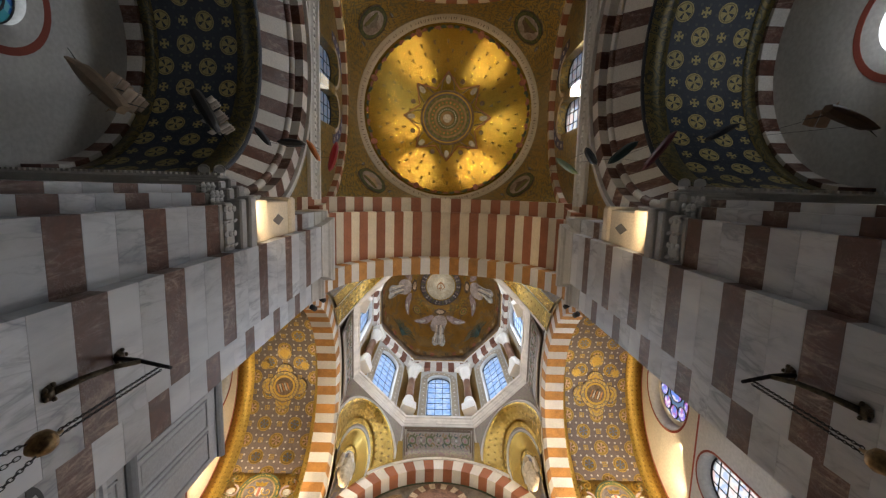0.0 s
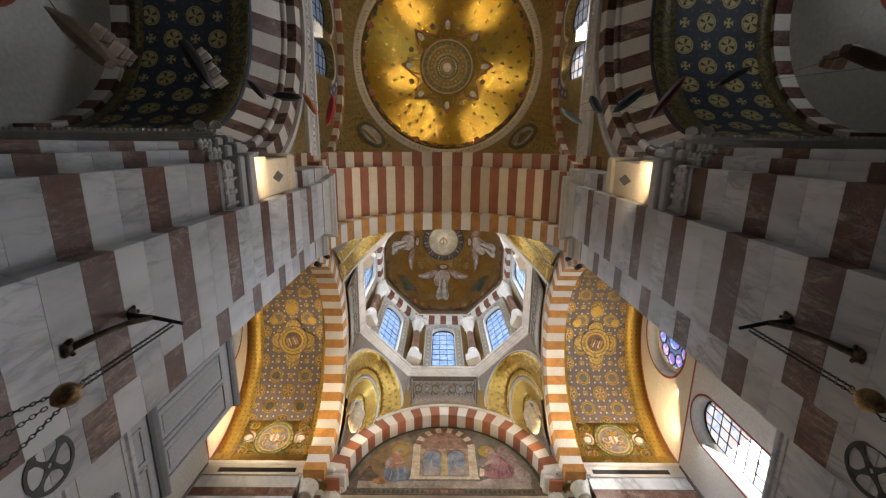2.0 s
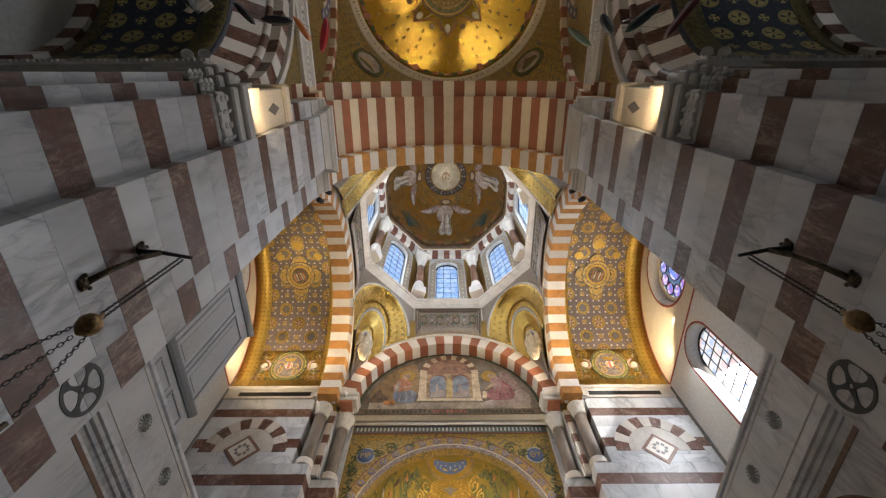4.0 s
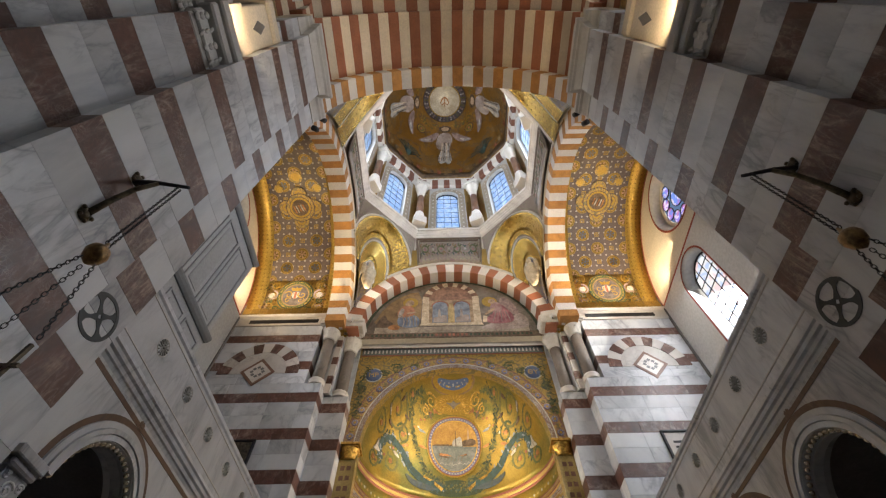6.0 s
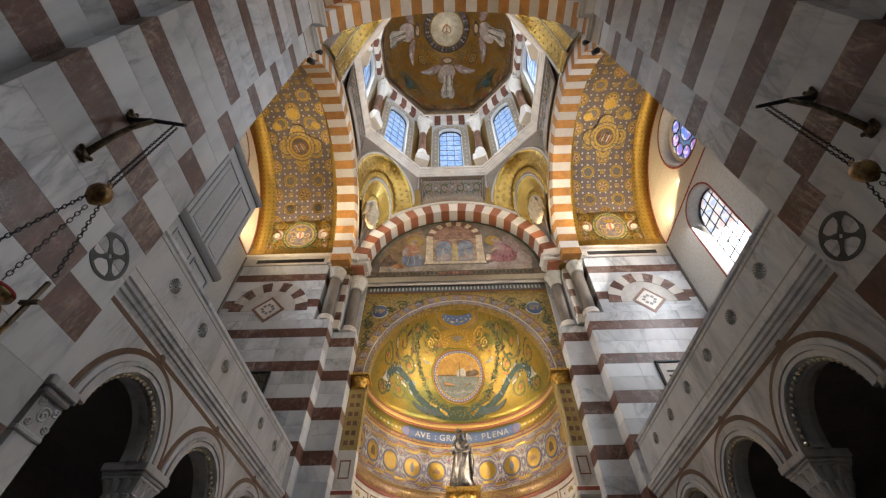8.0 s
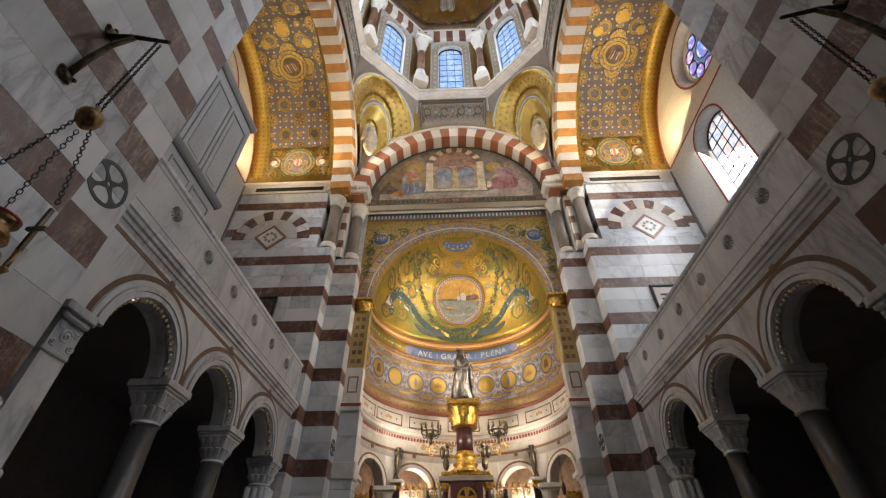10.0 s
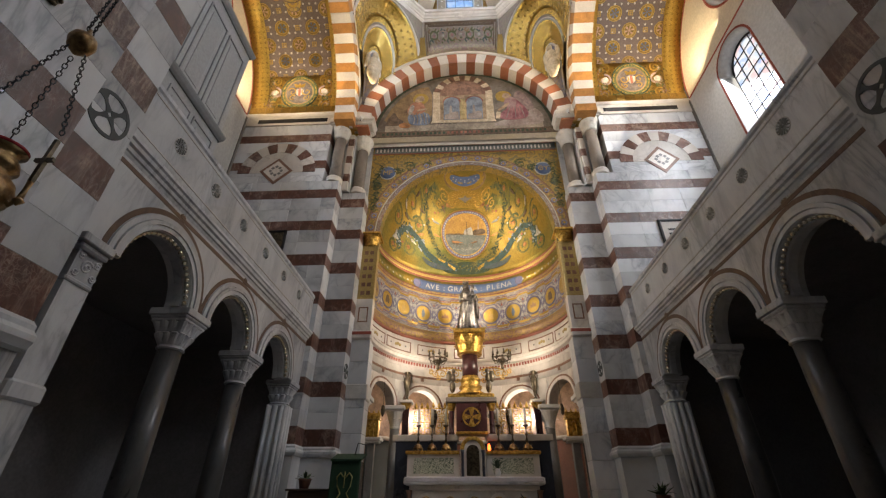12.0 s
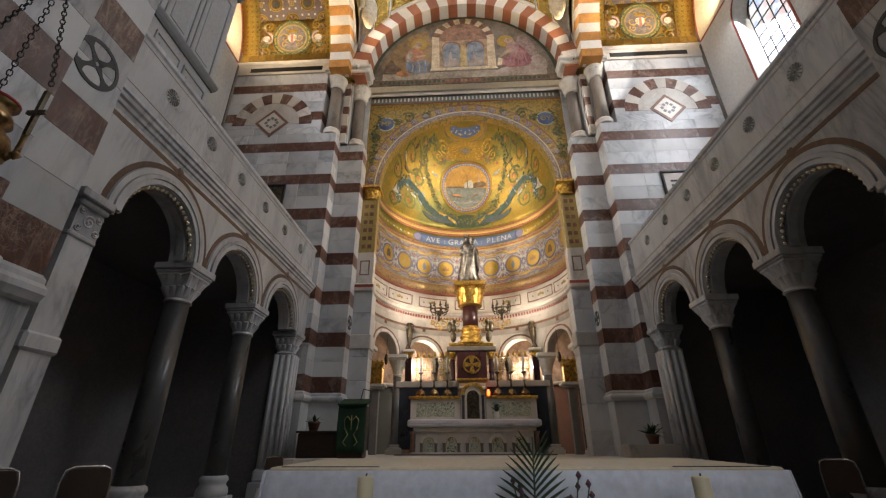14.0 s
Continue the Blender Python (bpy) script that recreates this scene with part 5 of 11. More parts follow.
# ---- front wall: niches, colonnettes, capitals ----
for s in SIDES:
    nf = setting("trim_front_wall", "niche arch, inlaid diamond and slot over the gallery")
    cx = s * 6.95
    arch_ring("niche", nf, "y", cx, 11.55, 1.0, 1.45, 11.575, 11.7, 11, (M["red"], M["pale"]), ang0=0, ang1=180)
    part("niche_back", extrude("niche_back", "y", [(cx + 1.0 * math.cos(math.pi * i / 24), 11.55 + 1.0 * math.sin(math.pi * i / 24)) for i in range(25)], 11.59, 11.7, M["pale"]), nf)
    def diamond(r, t, nm, mt):
        part(nm, extrude(nm, "y", [(cx + r, 11.62), (cx, 11.62 + r), (cx - r, 11.62), (cx, 11.62 - r)], t, 11.65, mt), nf)
    diamond(0.62, 11.578, "diamond_border", M["brown_marble"])
    diamond(0.48, 11.572, "diamond_field", M["pale"])
    for ax, az in ((0, 0.2), (0, -0.2), (0.2, 0), (-0.2, 0), (0.13, 0.13), (-0.13, 0.13), (0.13, -0.13), (-0.13, -0.13)):
        r = 0.075
        part("inlay_piece", extrude("inlay_piece", "y", [(cx + ax + r, 11.62 + az), (cx + ax, 11.62 + az + r), (cx + ax - r, 11.62 + az), (cx + ax, 11.62 + az - r)], 11.567, 11.6, M["grey"]), nf)
    box("slot", s * 5.4, s * 8.2, 11.54, 11.56, 14.12, 14.32, M["iron"], nf)
    path = [(s * 4.3, 11.56, 14.46), (s * 8.75, 11.56, 14.46)]
    moulding("cornice", nf, path[::-1] if s < 0 else path, [(-0.1, 0), (0, 0), (0.05, 0.04), (0.08, 0.1), (0.08, 0.15), (-0.1, 0.17)], M["pale"])
    # gilded row at the foot of the vault
    for i in range(11):
        box("gilt_panel", s * (5.02 + 0.335 * i), s * (5.33 + 0.335 * i), 11.50, 11.53, 14.66, 14.98, M["gold_plain"], nf)
    for x, y, z0 in ((4.82, 11.85, 11.1), (4.06, 12.42, 11.0)):
        c = thing("colonnette", "grey marble colonnette with carved capital against the striped wall", "column", s * x, y, z0, "wall colonnettes")
        part("base", lathe_mesh("base", [(0.30, 0), (0.30, 0.08), (0.27, 0.16), (0.31, 0.2), (0.27, 0.27), (0.23, 0.3)], M["pale"], 18), c)
        part("shaft", lathe_mesh("shaft", [(0.22, 0.28), (0.21, 2.25)], M["colonnette"], 20), c)
        part("capital", acanthus_capital("capital", 0.24, 0.8, 0.43, M["carved"]), c, m=pose(0, 0, 2.2))
    box("impost", s * 3.56, s * 5.22, 11.53, 12.5, 13.9, 14.12, M["carved"], nf, bevel=0.04)
    box("impost_cap", s * 3.52, s * 5.26, 11.49, 12.5, 14.12, 14.3, M["arch_white"], nf, bevel=0.05)
    bm = bmesh.new()
    add_box(bm, s * 4.35, s * 4.56, 12.0, 12.3, 11.0, 13.8)
    part("striped_core", bm, nf, mat=M["pale"])
    for i in range(3):
        box("stripe", s * 4.34, s * 4.55, 11.99, 12.2, 11.4 + 0.9 * i, 11.75 + 0.9 * i, M["red"], nf)
    # gilded pilaster and capital beside the apse
    px0, px1 = 3.16, 3.72
    box("gilt_pilaster", s * px0, s * px1, 12.74, 13.05, 6.95, 9.0, M["gilt_panel"], nf)
    for i in range(6):
        for j in range(2):
            box("inlay_piece", s * (px0 + 0.12 + 0.19 * j), s * (px0 + 0.25 + 0.19 * j), 12.733, 12.75, 7.1 + 0.31 * i, 7.24 + 0.31 * i, M["brown_marble"], nf)
    part("gilt_capital", acanthus_capital("gilt_capital", 0.25, 0.5, 0.36, M["gilt"]), nf, m=pose(s * 3.44, 12.9, 9.0))
    box("pilaster_panel", s * px0, s * px1, 12.74, 13.05, 5.85, 6.95, M["pale"], nf)
    bm = bmesh.new()
    for p in ((3.28, 3.6, 6.62, 6.66), (3.28, 3.6, 6.14, 6.18), (3.28, 3.32, 6.14, 6.66), (3.56, 3.6, 6.14, 6.66)):
        add_box(bm, s * p[0], s * p[1], 12.735, 12.75, p[2], p[3])
    part("panel_frame", bm, nf, mat=M["brown_marble"])
    box("pilaster_cornice", s * 3.08, s * 3.78, 12.66, 13.05, 5.55, 5.85, M["pale"], nf, bevel=0.05)
    box("red_fillet", s * 3.1, s * 3.76, 12.655, 12.7, 5.7, 5.8, M["red_line"], nf)
    for i in range(7):
        box("pilaster_block", s * 3.12, s * 3.72, 12.74 + 0.004 * (i % 2), 13.3, 0.8 + 0.68 * i, 0.8 + 0.68 * i + (0.672 if i < 6 else 0.67), M["white"], nf, bevel=0.008)
    box("pilaster_capital", s * 3.06, s * 3.76, 12.7, 13.2, 3.75, 4.2, M["carved"], nf, bevel=0.03)

# ---- mosaic tints and drawn shapes ----
def plain(name, c, rough=0.6, metal=0.0, scale=9.0, other=None):
    """Mosaic or fresco tint: three tones in patches, small tesserae, worn spots."""
    if metal:
        return material(name, rough, metal, c)
    m = material(name, rough)
    n = Net(m)
    p = n.where(False)
    other = other or tuple(v * 0.45 for v in c)
    k = n.noise(p, scale * 0.45, 5, 0.7)
    t = n.ramp(k, [(0.34, other), (0.5, c), (0.68, tuple(min(1, v * 1.35 + 0.02) for v in c))])
    line = n.ramp(n.math("ABSOLUTE", n.math("SUBTRACT", n.noise(p, scale * 0.8, 3), 0.5)), [(0.0, (1, 1, 1)), (0.05, (0, 0, 0))])
    t = n.mix(n.math("MULTIPLY", line, 0.45), t, other)
    tesserae(n, p, t, 0.0, 0.2)
    return m


P_GREEN, P_DKGREEN = plain("green_mosaic", (0.06, 0.085, 0.025), other=(0.13, 0.11, 0.03)), plain("dark_green_mosaic", (0.022, 0.042, 0.022), other=(0.05, 0.055, 0.02))
P_TEAL, P_WHITE = plain("teal_mosaic", (0.03, 0.068, 0.072), other=(0.05, 0.07, 0.035)), plain("white_mosaic_figure", (0.44, 0.40, 0.34), other=(0.24, 0.20, 0.17))
P_ROSE, P_SKY = plain("rose_paint", (0.34, 0.17, 0.17), other=(0.20, 0.10, 0.11)), plain("soft_blue_paint", (0.22, 0.26, 0.32), other=(0.12, 0.14, 0.19))
P_RED, P_SKIN = plain("red_paint", (0.30, 0.10, 0.06), other=(0.16, 0.06, 0.04)), plain("pale_ochre_paint", (0.44, 0.31, 0.20))
P_GREY, P_BROWN = plain("grey_paint", (0.17, 0.145, 0.12), scale=2.5, other=(0.085, 0.06, 0.04)), plain("brown_paint", (0.13, 0.085, 0.05))
P_CLOUD = plain("cloud_paint", (0.36, 0.30, 0.27), scale=3.0, other=(0.22, 0.16, 0.13))
P_OLIVE, P_OCHRE = plain("olive_mosaic", (0.11, 0.11, 0.03), other=(0.19, 0.15, 0.035)), plain("ochre_paint", (0.26, 0.17, 0.075), scale=2.5, other=(0.13, 0.075, 0.035))
P_CREAM, P_ORANGE = plain("cream_paint", (0.60, 0.50, 0.36), other=(0.44, 0.34, 0.22)), plain("orange_mosaic", (0.40, 0.17, 0.05))
P_ROBE = plain("grey_white_mosaic", (0.40, 0.385, 0.36), scale=6.0, other=(0.20, 0.16, 0.13))
P_FEATHER = plain("rosy_grey_mosaic", (0.30, 0.22, 0.20), scale=7.0, other=(0.15, 0.11, 0.11))


def blob_mesh(name, fn, pts, mat, n_round=2):
    """A flat shape with a smoothed outline, laid by fn(x, y) on its wall; fn(x, y, lift)."""
    for _ in range(n_round):
        new_pts = []
        for i, p in enumerate(pts):
            q = pts[(i + 1) % len(pts)]
            new_pts += [(0.75 * p[0] + 0.25 * q[0], 0.75 * p[1] + 0.25 * q[1]), (0.25 * p[0] + 0.75 * q[0], 0.25 * p[1] + 0.75 * q[1])]
        pts = new_pts
    n = len(pts)
    cx, cy = sum(p[0] for p in pts) / n, sum(p[1] for p in pts) / n
    rings_ = (1.0, 0.72, 0.4) if max(math.hypot(p[0] - cx, p[1] - cy) for p in pts) > 0.25 else (1.0,)
    v = [fn(x, y, -0.02) for x, y in pts]
    for k in rings_:
        v += [fn(cx + (x - cx) * k, cy + (y - cy) * k, 0.012) for x, y in pts]
    v.append(fn(cx, cy, 0.012))
    f = []
    for j in range(len(rings_)):
        for i in range(n):
            k = (i + 1) % n
            f.append((j * n + i, j * n + k, (j + 1) * n + k, (j + 1) * n + i))
    b = len(rings_) * n
    f += [(b + i, b + (i + 1) % n, len(v) - 1) for i in range(n)]
    return mesh_from(name, v, f, mat)


def ribbon(name, fn, line, width, mat, lift=0.012, taper=True):
    """A thin band along a drawn line on a curved wall."""
    v, f = [], []
    n = len(line)
    for i, (x, y) in enumerate(line):
        a, b = line[max(0, i - 1)], line[min(n - 1, i + 1)]
        d = Vector((b[0] - a[0], b[1] - a[1]))
        d = d.normalized() if d.length else Vector((1, 0))
        w = width * (1 - 0.6 * i / n if taper else 1.0) / 2
        v += [fn(x - d.y * w, y + d.x * w, lift), fn(x + d.y * w, y - d.x * w, lift), fn(x + d.y * w, y - d.x * w, -0.02), fn(x - d.y * w, y + d.x * w, -0.02)]
    for i in range(n - 1):
        for q in range(4):
            f.append((4 * i + q, 4 * i + (q + 1) % 4, 4 * i + 4 + (q + 1) % 4, 4 * i + 4 + q))
    return mesh_from(name, v, f, mat)




def circle(cx, cy, r, n=28):
    return [(cx + r * math.cos(2 * math.pi * i / n), cy + r * math.sin(2 * math.pi * i / n)) for i in range(n)]


M["niche_blue"] = gold_field("blue_grey_and_gold_mosaic", tint=(0.24, 0.22, 0.20), pitch=0.3, motif=(0.40, 0.29, 0.10), metal=0.3, scroll=2.5, scroll_colour=(0.09, 0.09, 0.14), relief=0.2)
M["star_brown"] = stone("brown_gold_mosaic", (0.20, 0.115, 0.03), 0.2, 20, 0.4, 0.2)
M["oct_panel"] = gold_field("grey_rose_scroll_mosaic", tint=(0.30, 0.27, 0.20), pitch=0.22, motif=(0.13, 0.16, 0.13), metal=0.15, scroll=5.0, scroll_colour=(0.14, 0.09, 0.10), relief=0.2)
M["angel_stone"] = stone("cream_and_gilt_stone", (0.55, 0.46, 0.32), 0.35, 6.0, 0.7, 0.5)
# ---- bands and mouldings of the triumphal arch ----
bt = setting("trim_triumphal_arch", "mosaic borders of the apse arch")
M["border_blue"] = gold_field("blue_gold_mosaic_border", tint=(0.42, 0.28, 0.10), pitch=0.0, metal=0.4, scroll=6.0, scroll_colour=(0.12, 0.06, 0.07))
M["white_scroll"] = gold_field("pale_scroll_mosaic", tint=(0.50, 0.47, 0.44), pitch=0.0, metal=0.1, scroll=8.0, scroll_colour=(0.11, 0.085, 0.10))
M["umber_scroll"] = gold_field("umber_and_grey_scroll_mosaic", tint=(0.20, 0.13, 0.10), pitch=0.0, metal=0.1, scroll=9.0, scroll_colour=(0.22, 0.20, 0.19))
ring_strip("arch_border", bt, "y", 0, ZA, RA + 0.02, RA + 0.17, YA - 0.015, YA + 0.02, M["umber_scroll"], 0, 180, 48)
ring_strip("arch_border", bt, "y", 0, ZA, RA + 0.21, RA + 0.52, YA - 0.012, YA + 0.02, M["border_blue"], 0, 180, 48)
ring_strip("arch_border", bt, "y", 0, ZA, RA + 0.52, RA + 0.56, YA - 0.016, YA + 0.02, M["brown_marble"], 0, 180, 48)
M["gold_disc"] = gold_field("gold_medallion_mosaic", tint=(0.46, 0.30, 0.06), pitch=0, metal=0.7)
M["rust"] = stone("rust_mosaic", (0.26, 0.085, 0.055), 0.2, 20, 0.5, 0.3)
M["ochre_tess"] = stone("ochre_mosaic", (0.46, 0.31, 0.09), 0.25, 24, 0.45, 0.3)
M["blue_enamel"] = stone("blue_mosaic", (0.065, 0.10, 0.20), 0.2, 20, 0.4, 0.3)
M["lilac"] = stone("lilac_mosaic", (0.15, 0.145, 0.24), 0.25, 24, 0.5, 0.3)
M["frieze_grey"] = stone("grey_green_mosaic", (0.11, 0.125, 0.125), 0.2, 24, 0.5, 0.3)
M["white_enamel"] = stone("white_mosaic", (0.45, 0.45, 0.42), 0.15, 20, 0.5, 0.3)
ring_strip("arch_border", bt, "y", 0, ZA, RA + 0.175, RA + 0.205, YA - 0.02, YA + 0.02, M["white_enamel"], 0, 180, 48)
dot_a = lathe_mesh("roundel", [(0.12, 0), (0.12, 0.012), (0.09, 0.016)], M["lilac"], 14)
dot_b = lathe_mesh("roundel_centre", [(0.05, 0.0), (0.045, 0.02)], M["gold_disc"], 10)
dot_c = lathe_mesh("gold_roundel", [(0.1, 0), (0.1, 0.01), (0.07, 0.012), (0.065, 0.004)], M["gold_border"], 12)
dot_d = lathe_mesh("roundel_bead", [(0.02, 0), (0.012, 0.008)], M["white_enamel"], 6)
for i in range(21):
    a = math.pi * (i + 0.5) / 21
    m = pose((RA + 0.365) * math.cos(a), YA - 0.012, ZA + (RA + 0.365) * math.sin(a), 90)
    part("roundel", dot_a, bt, m=m)
    part("roundel_centre", dot_b, bt, m=m)
    a += math.pi / 42
    part("gold_roundel", dot_c, bt, m=pose((RA + 0.365) * math.cos(a), YA - 0.012, ZA + (RA + 0.365) * math.sin(a), 90))
    for q in range(8):
        b = 2 * math.pi * q / 8
        part("roundel_bead", dot_d, bt, m=m @ pose(0.085 * math.cos(b), 0.085 * math.sin(b), 0.012))
box("dark_frieze", -3.68, 3.68, YA - 0.015, YA + 0.02, 13.46, 13.80, M["frieze_grey"], bt)
for i in range(48):
    box("fret", -3.6 + 0.15 * i, -3.54 + 0.15 * i, YA - 0.022, YA, 13.53, 13.70, M["plaster_grey"], bt)
for z in (13.40, 13.80):
    box("red_fillet", -3.7, 3.7, YA - 0.02, YA + 0.02, z, z + 0.04, M["rust"], bt)
for s, txt in ((-1, "MP"), (1, "\u0398Y")):
    part("disc", lathe_mesh("disc", [(0.30, 0), (0.30, 0.014), (0.0001, 0.016)], M["blue_enamel"], 24), bt, m=pose(s * 3.06, YA - 0.004, 12.42, 90))
    ring_strip("disc_rim", bt, "y", s * 3.06, 12.42, 0.30, 0.335, YA - 0.02, YA, M["white_enamel"], 0, 360, 24)


def letters(name, text, size, mat, depth=0.006):
    """Flat lettering in the built-in face, as a mesh lying in x and y."""
    cu = bpy.data.curves.new(name, "FONT")
    cu.body, cu.size, cu.extrude, cu.align_x, cu.align_y = text, size, depth, "CENTER", "CENTER"
    ob = new(name, cu)
    dg = bpy.context.evaluated_depsgraph_get()
    me = bpy.data.meshes.new_from_object(ob.evaluated_get(dg))
    bpy.data.objects.remove(ob)
    bpy.data.curves.remove(cu)
    me.materials.clear()
    me.materials.append(mat)
    return me


for s, txt in ((-1, "MP"), (1, "\u0398Y")):
    part("lettering", letters("lettering", txt, 0.30, M["ochre_tess"]), bt, m=pose(s * 3.06, YA - 0.024, 12.42, 90))

# ---- apse wall: bands, panels, cornice, arcade ----
def on_apse(a_deg, z, r=RP):
    """A frame on the apse wall that faces its axis: x along the wall, y up, z inward."""
    a = radians(a_deg)
    p = Vector((r * math.cos(a), CA + r * math.sin(a), z))
    inward = Vector((-math.cos(a), -math.sin(a), 0))
    up = Vector((0, 0, 1))
    x = up.cross(inward)
    return Matrix(((x.x, up.x, inward.x, p.x), (x.y, up.y, inward.y, p.y), (x.z, up.z, inward.z, p.z), (0, 0, 0, 1)))


drumwall("field", 6.95, 8.5, M["white_scroll"], RP - 0.012, 0.02, 1, 179, parent=apse)
for z0, z1, mt in ((6.5, 6.62, M["rust"]), (6.62, 6.95, M["border_blue"]), (6.93, 6.97, M["ochre_tess"]), (8.5, 8.56, M["ochre_tess"]), (8.56, 8.74, M["rust"]), (8.6, 8.70, M["border_blue"]), (9.22, 9.3, M["rust"]), (9.3, 9.42, M["ochre_tess"]), (9.42, 9.5, M["rust"])):
    drumwall("fillet", z0, z1, mt, RP - 0.02 - (0.004 if mt is M["border_blue"] else 0), 0.025, 1, 179, parent=apse)
drumwall("text_band", 8.74, 9.22, M["gold_vine"], RP - 0.014, 0.02, 1, 179, parent=apse)
drumwall("text_ground", 8.70, 9.12, stone("blue_band_mosaic", (0.10, 0.15, 0.29), 0.2, 20, 0.4, 0.3), RP - 0.022, 0.02, 52, 127, 28, parent=apse)
for ch, a in zip("AVE:GRATIA:PLENA", (119.8, 116.0, 112.2, 107.2, 102.4, 98.2, 94.2, 90.6, 87.6, 84.2, 79.6, 74.4, 70.6, 67.0, 62.8, 58.4)):
    part("letter", letters("letter", ch, 0.33, M["white_enamel"]), apse, m=on_apse(a, 8.90, RP - 0.03))
for a in (50.5, 128.5):
    part("band_end", lathe_mesh("band_end", [(0.19, 0), (0.19, 0.012), (0.12, 0.016)], M["lilac"], 16), apse, m=on_apse(a, 8.92, RP - 0.02))
for i in range(14):
    a = 47 - 3.6 * i if i < 12 else 47
    for b in (a, 180 - a):
        part("band_rosette", lathe_mesh("band_rosette", [(0.045, 0), (0.03, 0.012)], (M["ochre_tess"], M["white_enamel"])[i % 2], 8), apse, m=on_apse(b, 8.92, RP - 0.016))


def on_band(a_mid):
    """Lays drawn shapes on the curved wall: x metres along it, y metres up from the medallions' line."""
    return lambda x, y, l: tuple(on_apse(a_mid - math.degrees(x / RP), 7.66 + y, RP - 0.014 - l).translation)


for i in range(11):
    a = 90 + 16.45 * (i - 5)
    m = on_apse(a, 7.66, RP - 0.024)
    part("medallion", lathe_mesh("medallion", [(0.31, 0), (0.31, 0.012), (0.28, 0.016)], M["gold_disc"], 24), apse, m=m)
    part("medallion_rim", lathe_mesh("medallion_rim", [(0.36, 0.0), (0.36, 0.022), (0.305, 0.022), (0.305, 0.0)], M["lilac"], 24, caps=False), apse, m=m)
    lay = on_band(a)
    part("strapwork", ribbon("strapwork", lay, [(0.46 * math.cos(math.pi / 8 + q * math.pi / 4), 0.50 * math.sin(math.pi / 8 + q * math.pi / 4)) for q in range(9)], 0.045, M["lilac"], 0.008, False), apse)
    if 0 < i:
        lay = on_band(a - 8.225)
        part("strapwork", ribbon("strapwork", lay, [(0.13, 0), (0, 0.13), (-0.13, 0), (0, -0.13), (0.13, 0)], 0.035, M["lilac"], 0.008, False), apse)
        for e in (-1, 1):
            part("strapwork", ribbon("strapwork", lay, [(-0.16, e * 0.5), (0.0, e * 0.28), (0.16, e * 0.5)], 0.04, M["lilac"], 0.008, False), apse)
            for q in (-1, 1):
                part("arabesque", blob_mesh("arabesque", lay, [(q * 0.03, e * 0.16), (q * 0.12, e * 0.18), (q * 0.16, e * 0.3), (q * 0.06, e * 0.27)], M["white_enamel"], 1), apse)
            part("arabesque", blob_mesh("arabesque", lay, [(-0.05, e * 0.36), (0.05, e * 0.36), (0.0, e * 0.48)], M["rust"], 0), apse)
        part("arabesque", blob_mesh("arabesque", lay, circle(0, 0, 0.05, 8), M["white_enamel"], 0), apse)
    k = i % 4
    shape = ([(-0.14, -0.2), (0.14, -0.2), (0.11, 0.05), (0.03, 0.08), (0.03, 0.24), (-0.03, 0.24), (-0.03, 0.08), (-0.11, 0.05)],
             [(-0.16, -0.2), (0.16, -0.2), (0.16, 0.02), (0.08, 0.2), (-0.08, 0.2), (-0.16, 0.02)],
             [(-0.2, -0.12), (0.2, -0.12), (0.17, 0.08), (0.07, 0.02), (0.0, 0.2), (-0.07, 0.02), (-0.17, 0.08)],
             [(-0.05, -0.24), (0.05, -0.24), (0.1, -0.05), (0.06, 0.12), (0.0, 0.26), (-0.06, 0.12), (-0.1, -0.05)])[k]
    part("emblem", outward(mesh_from("emblem", [(x, y, z) for z in (0.0, 0.02) for x, y in shape], [tuple(range(len(shape)))[::-1], tuple(range(len(shape), 2 * len(shape)))] + [(q, (q + 1) % len(shape), len(shape) + (q + 1) % len(shape), len(shape) + q) for q in range(len(shape))], (M["ochre_tess"], M["squinch_dark"], M["brown_marble"], M["blue_enamel"])[k])), apse, m=m @ Matrix.Diagonal((0.75, 0.75, 1, 1)))
# stepped gold and rust borders above and below the medallions
for i in range(10):
    for zz, f in ((7.12, 1), (8.34, -1)):
        for off, mt, wd in ((0.0, M["gold_disc"], 0.085), (-0.07, M["rust"], 0.03), (-0.13, M["lilac"], 0.035)):
            pts = [(-8.2, 0.10), (-5.0, 0.10), (-3.4, 0), (3.4, 0), (5.0, 0.10), (8.2, 0.10)]
            v, fc = [], []
            for dx, dz in pts:
                for e in (0, wd):
                    q = on_apse(90 + 16.45 * (i - 5) + 8.225 + dx, zz + f * (dz + off + e), RP - 0.022).translation
                    v.append(tuple(q))
            for k in range(5):
                fc.append((2 * k, 2 * k + 1, 2 * k + 3, 2 * k + 2))
            part("stepped_border", mesh_from("stepped_border", v, fc, mt), apse)
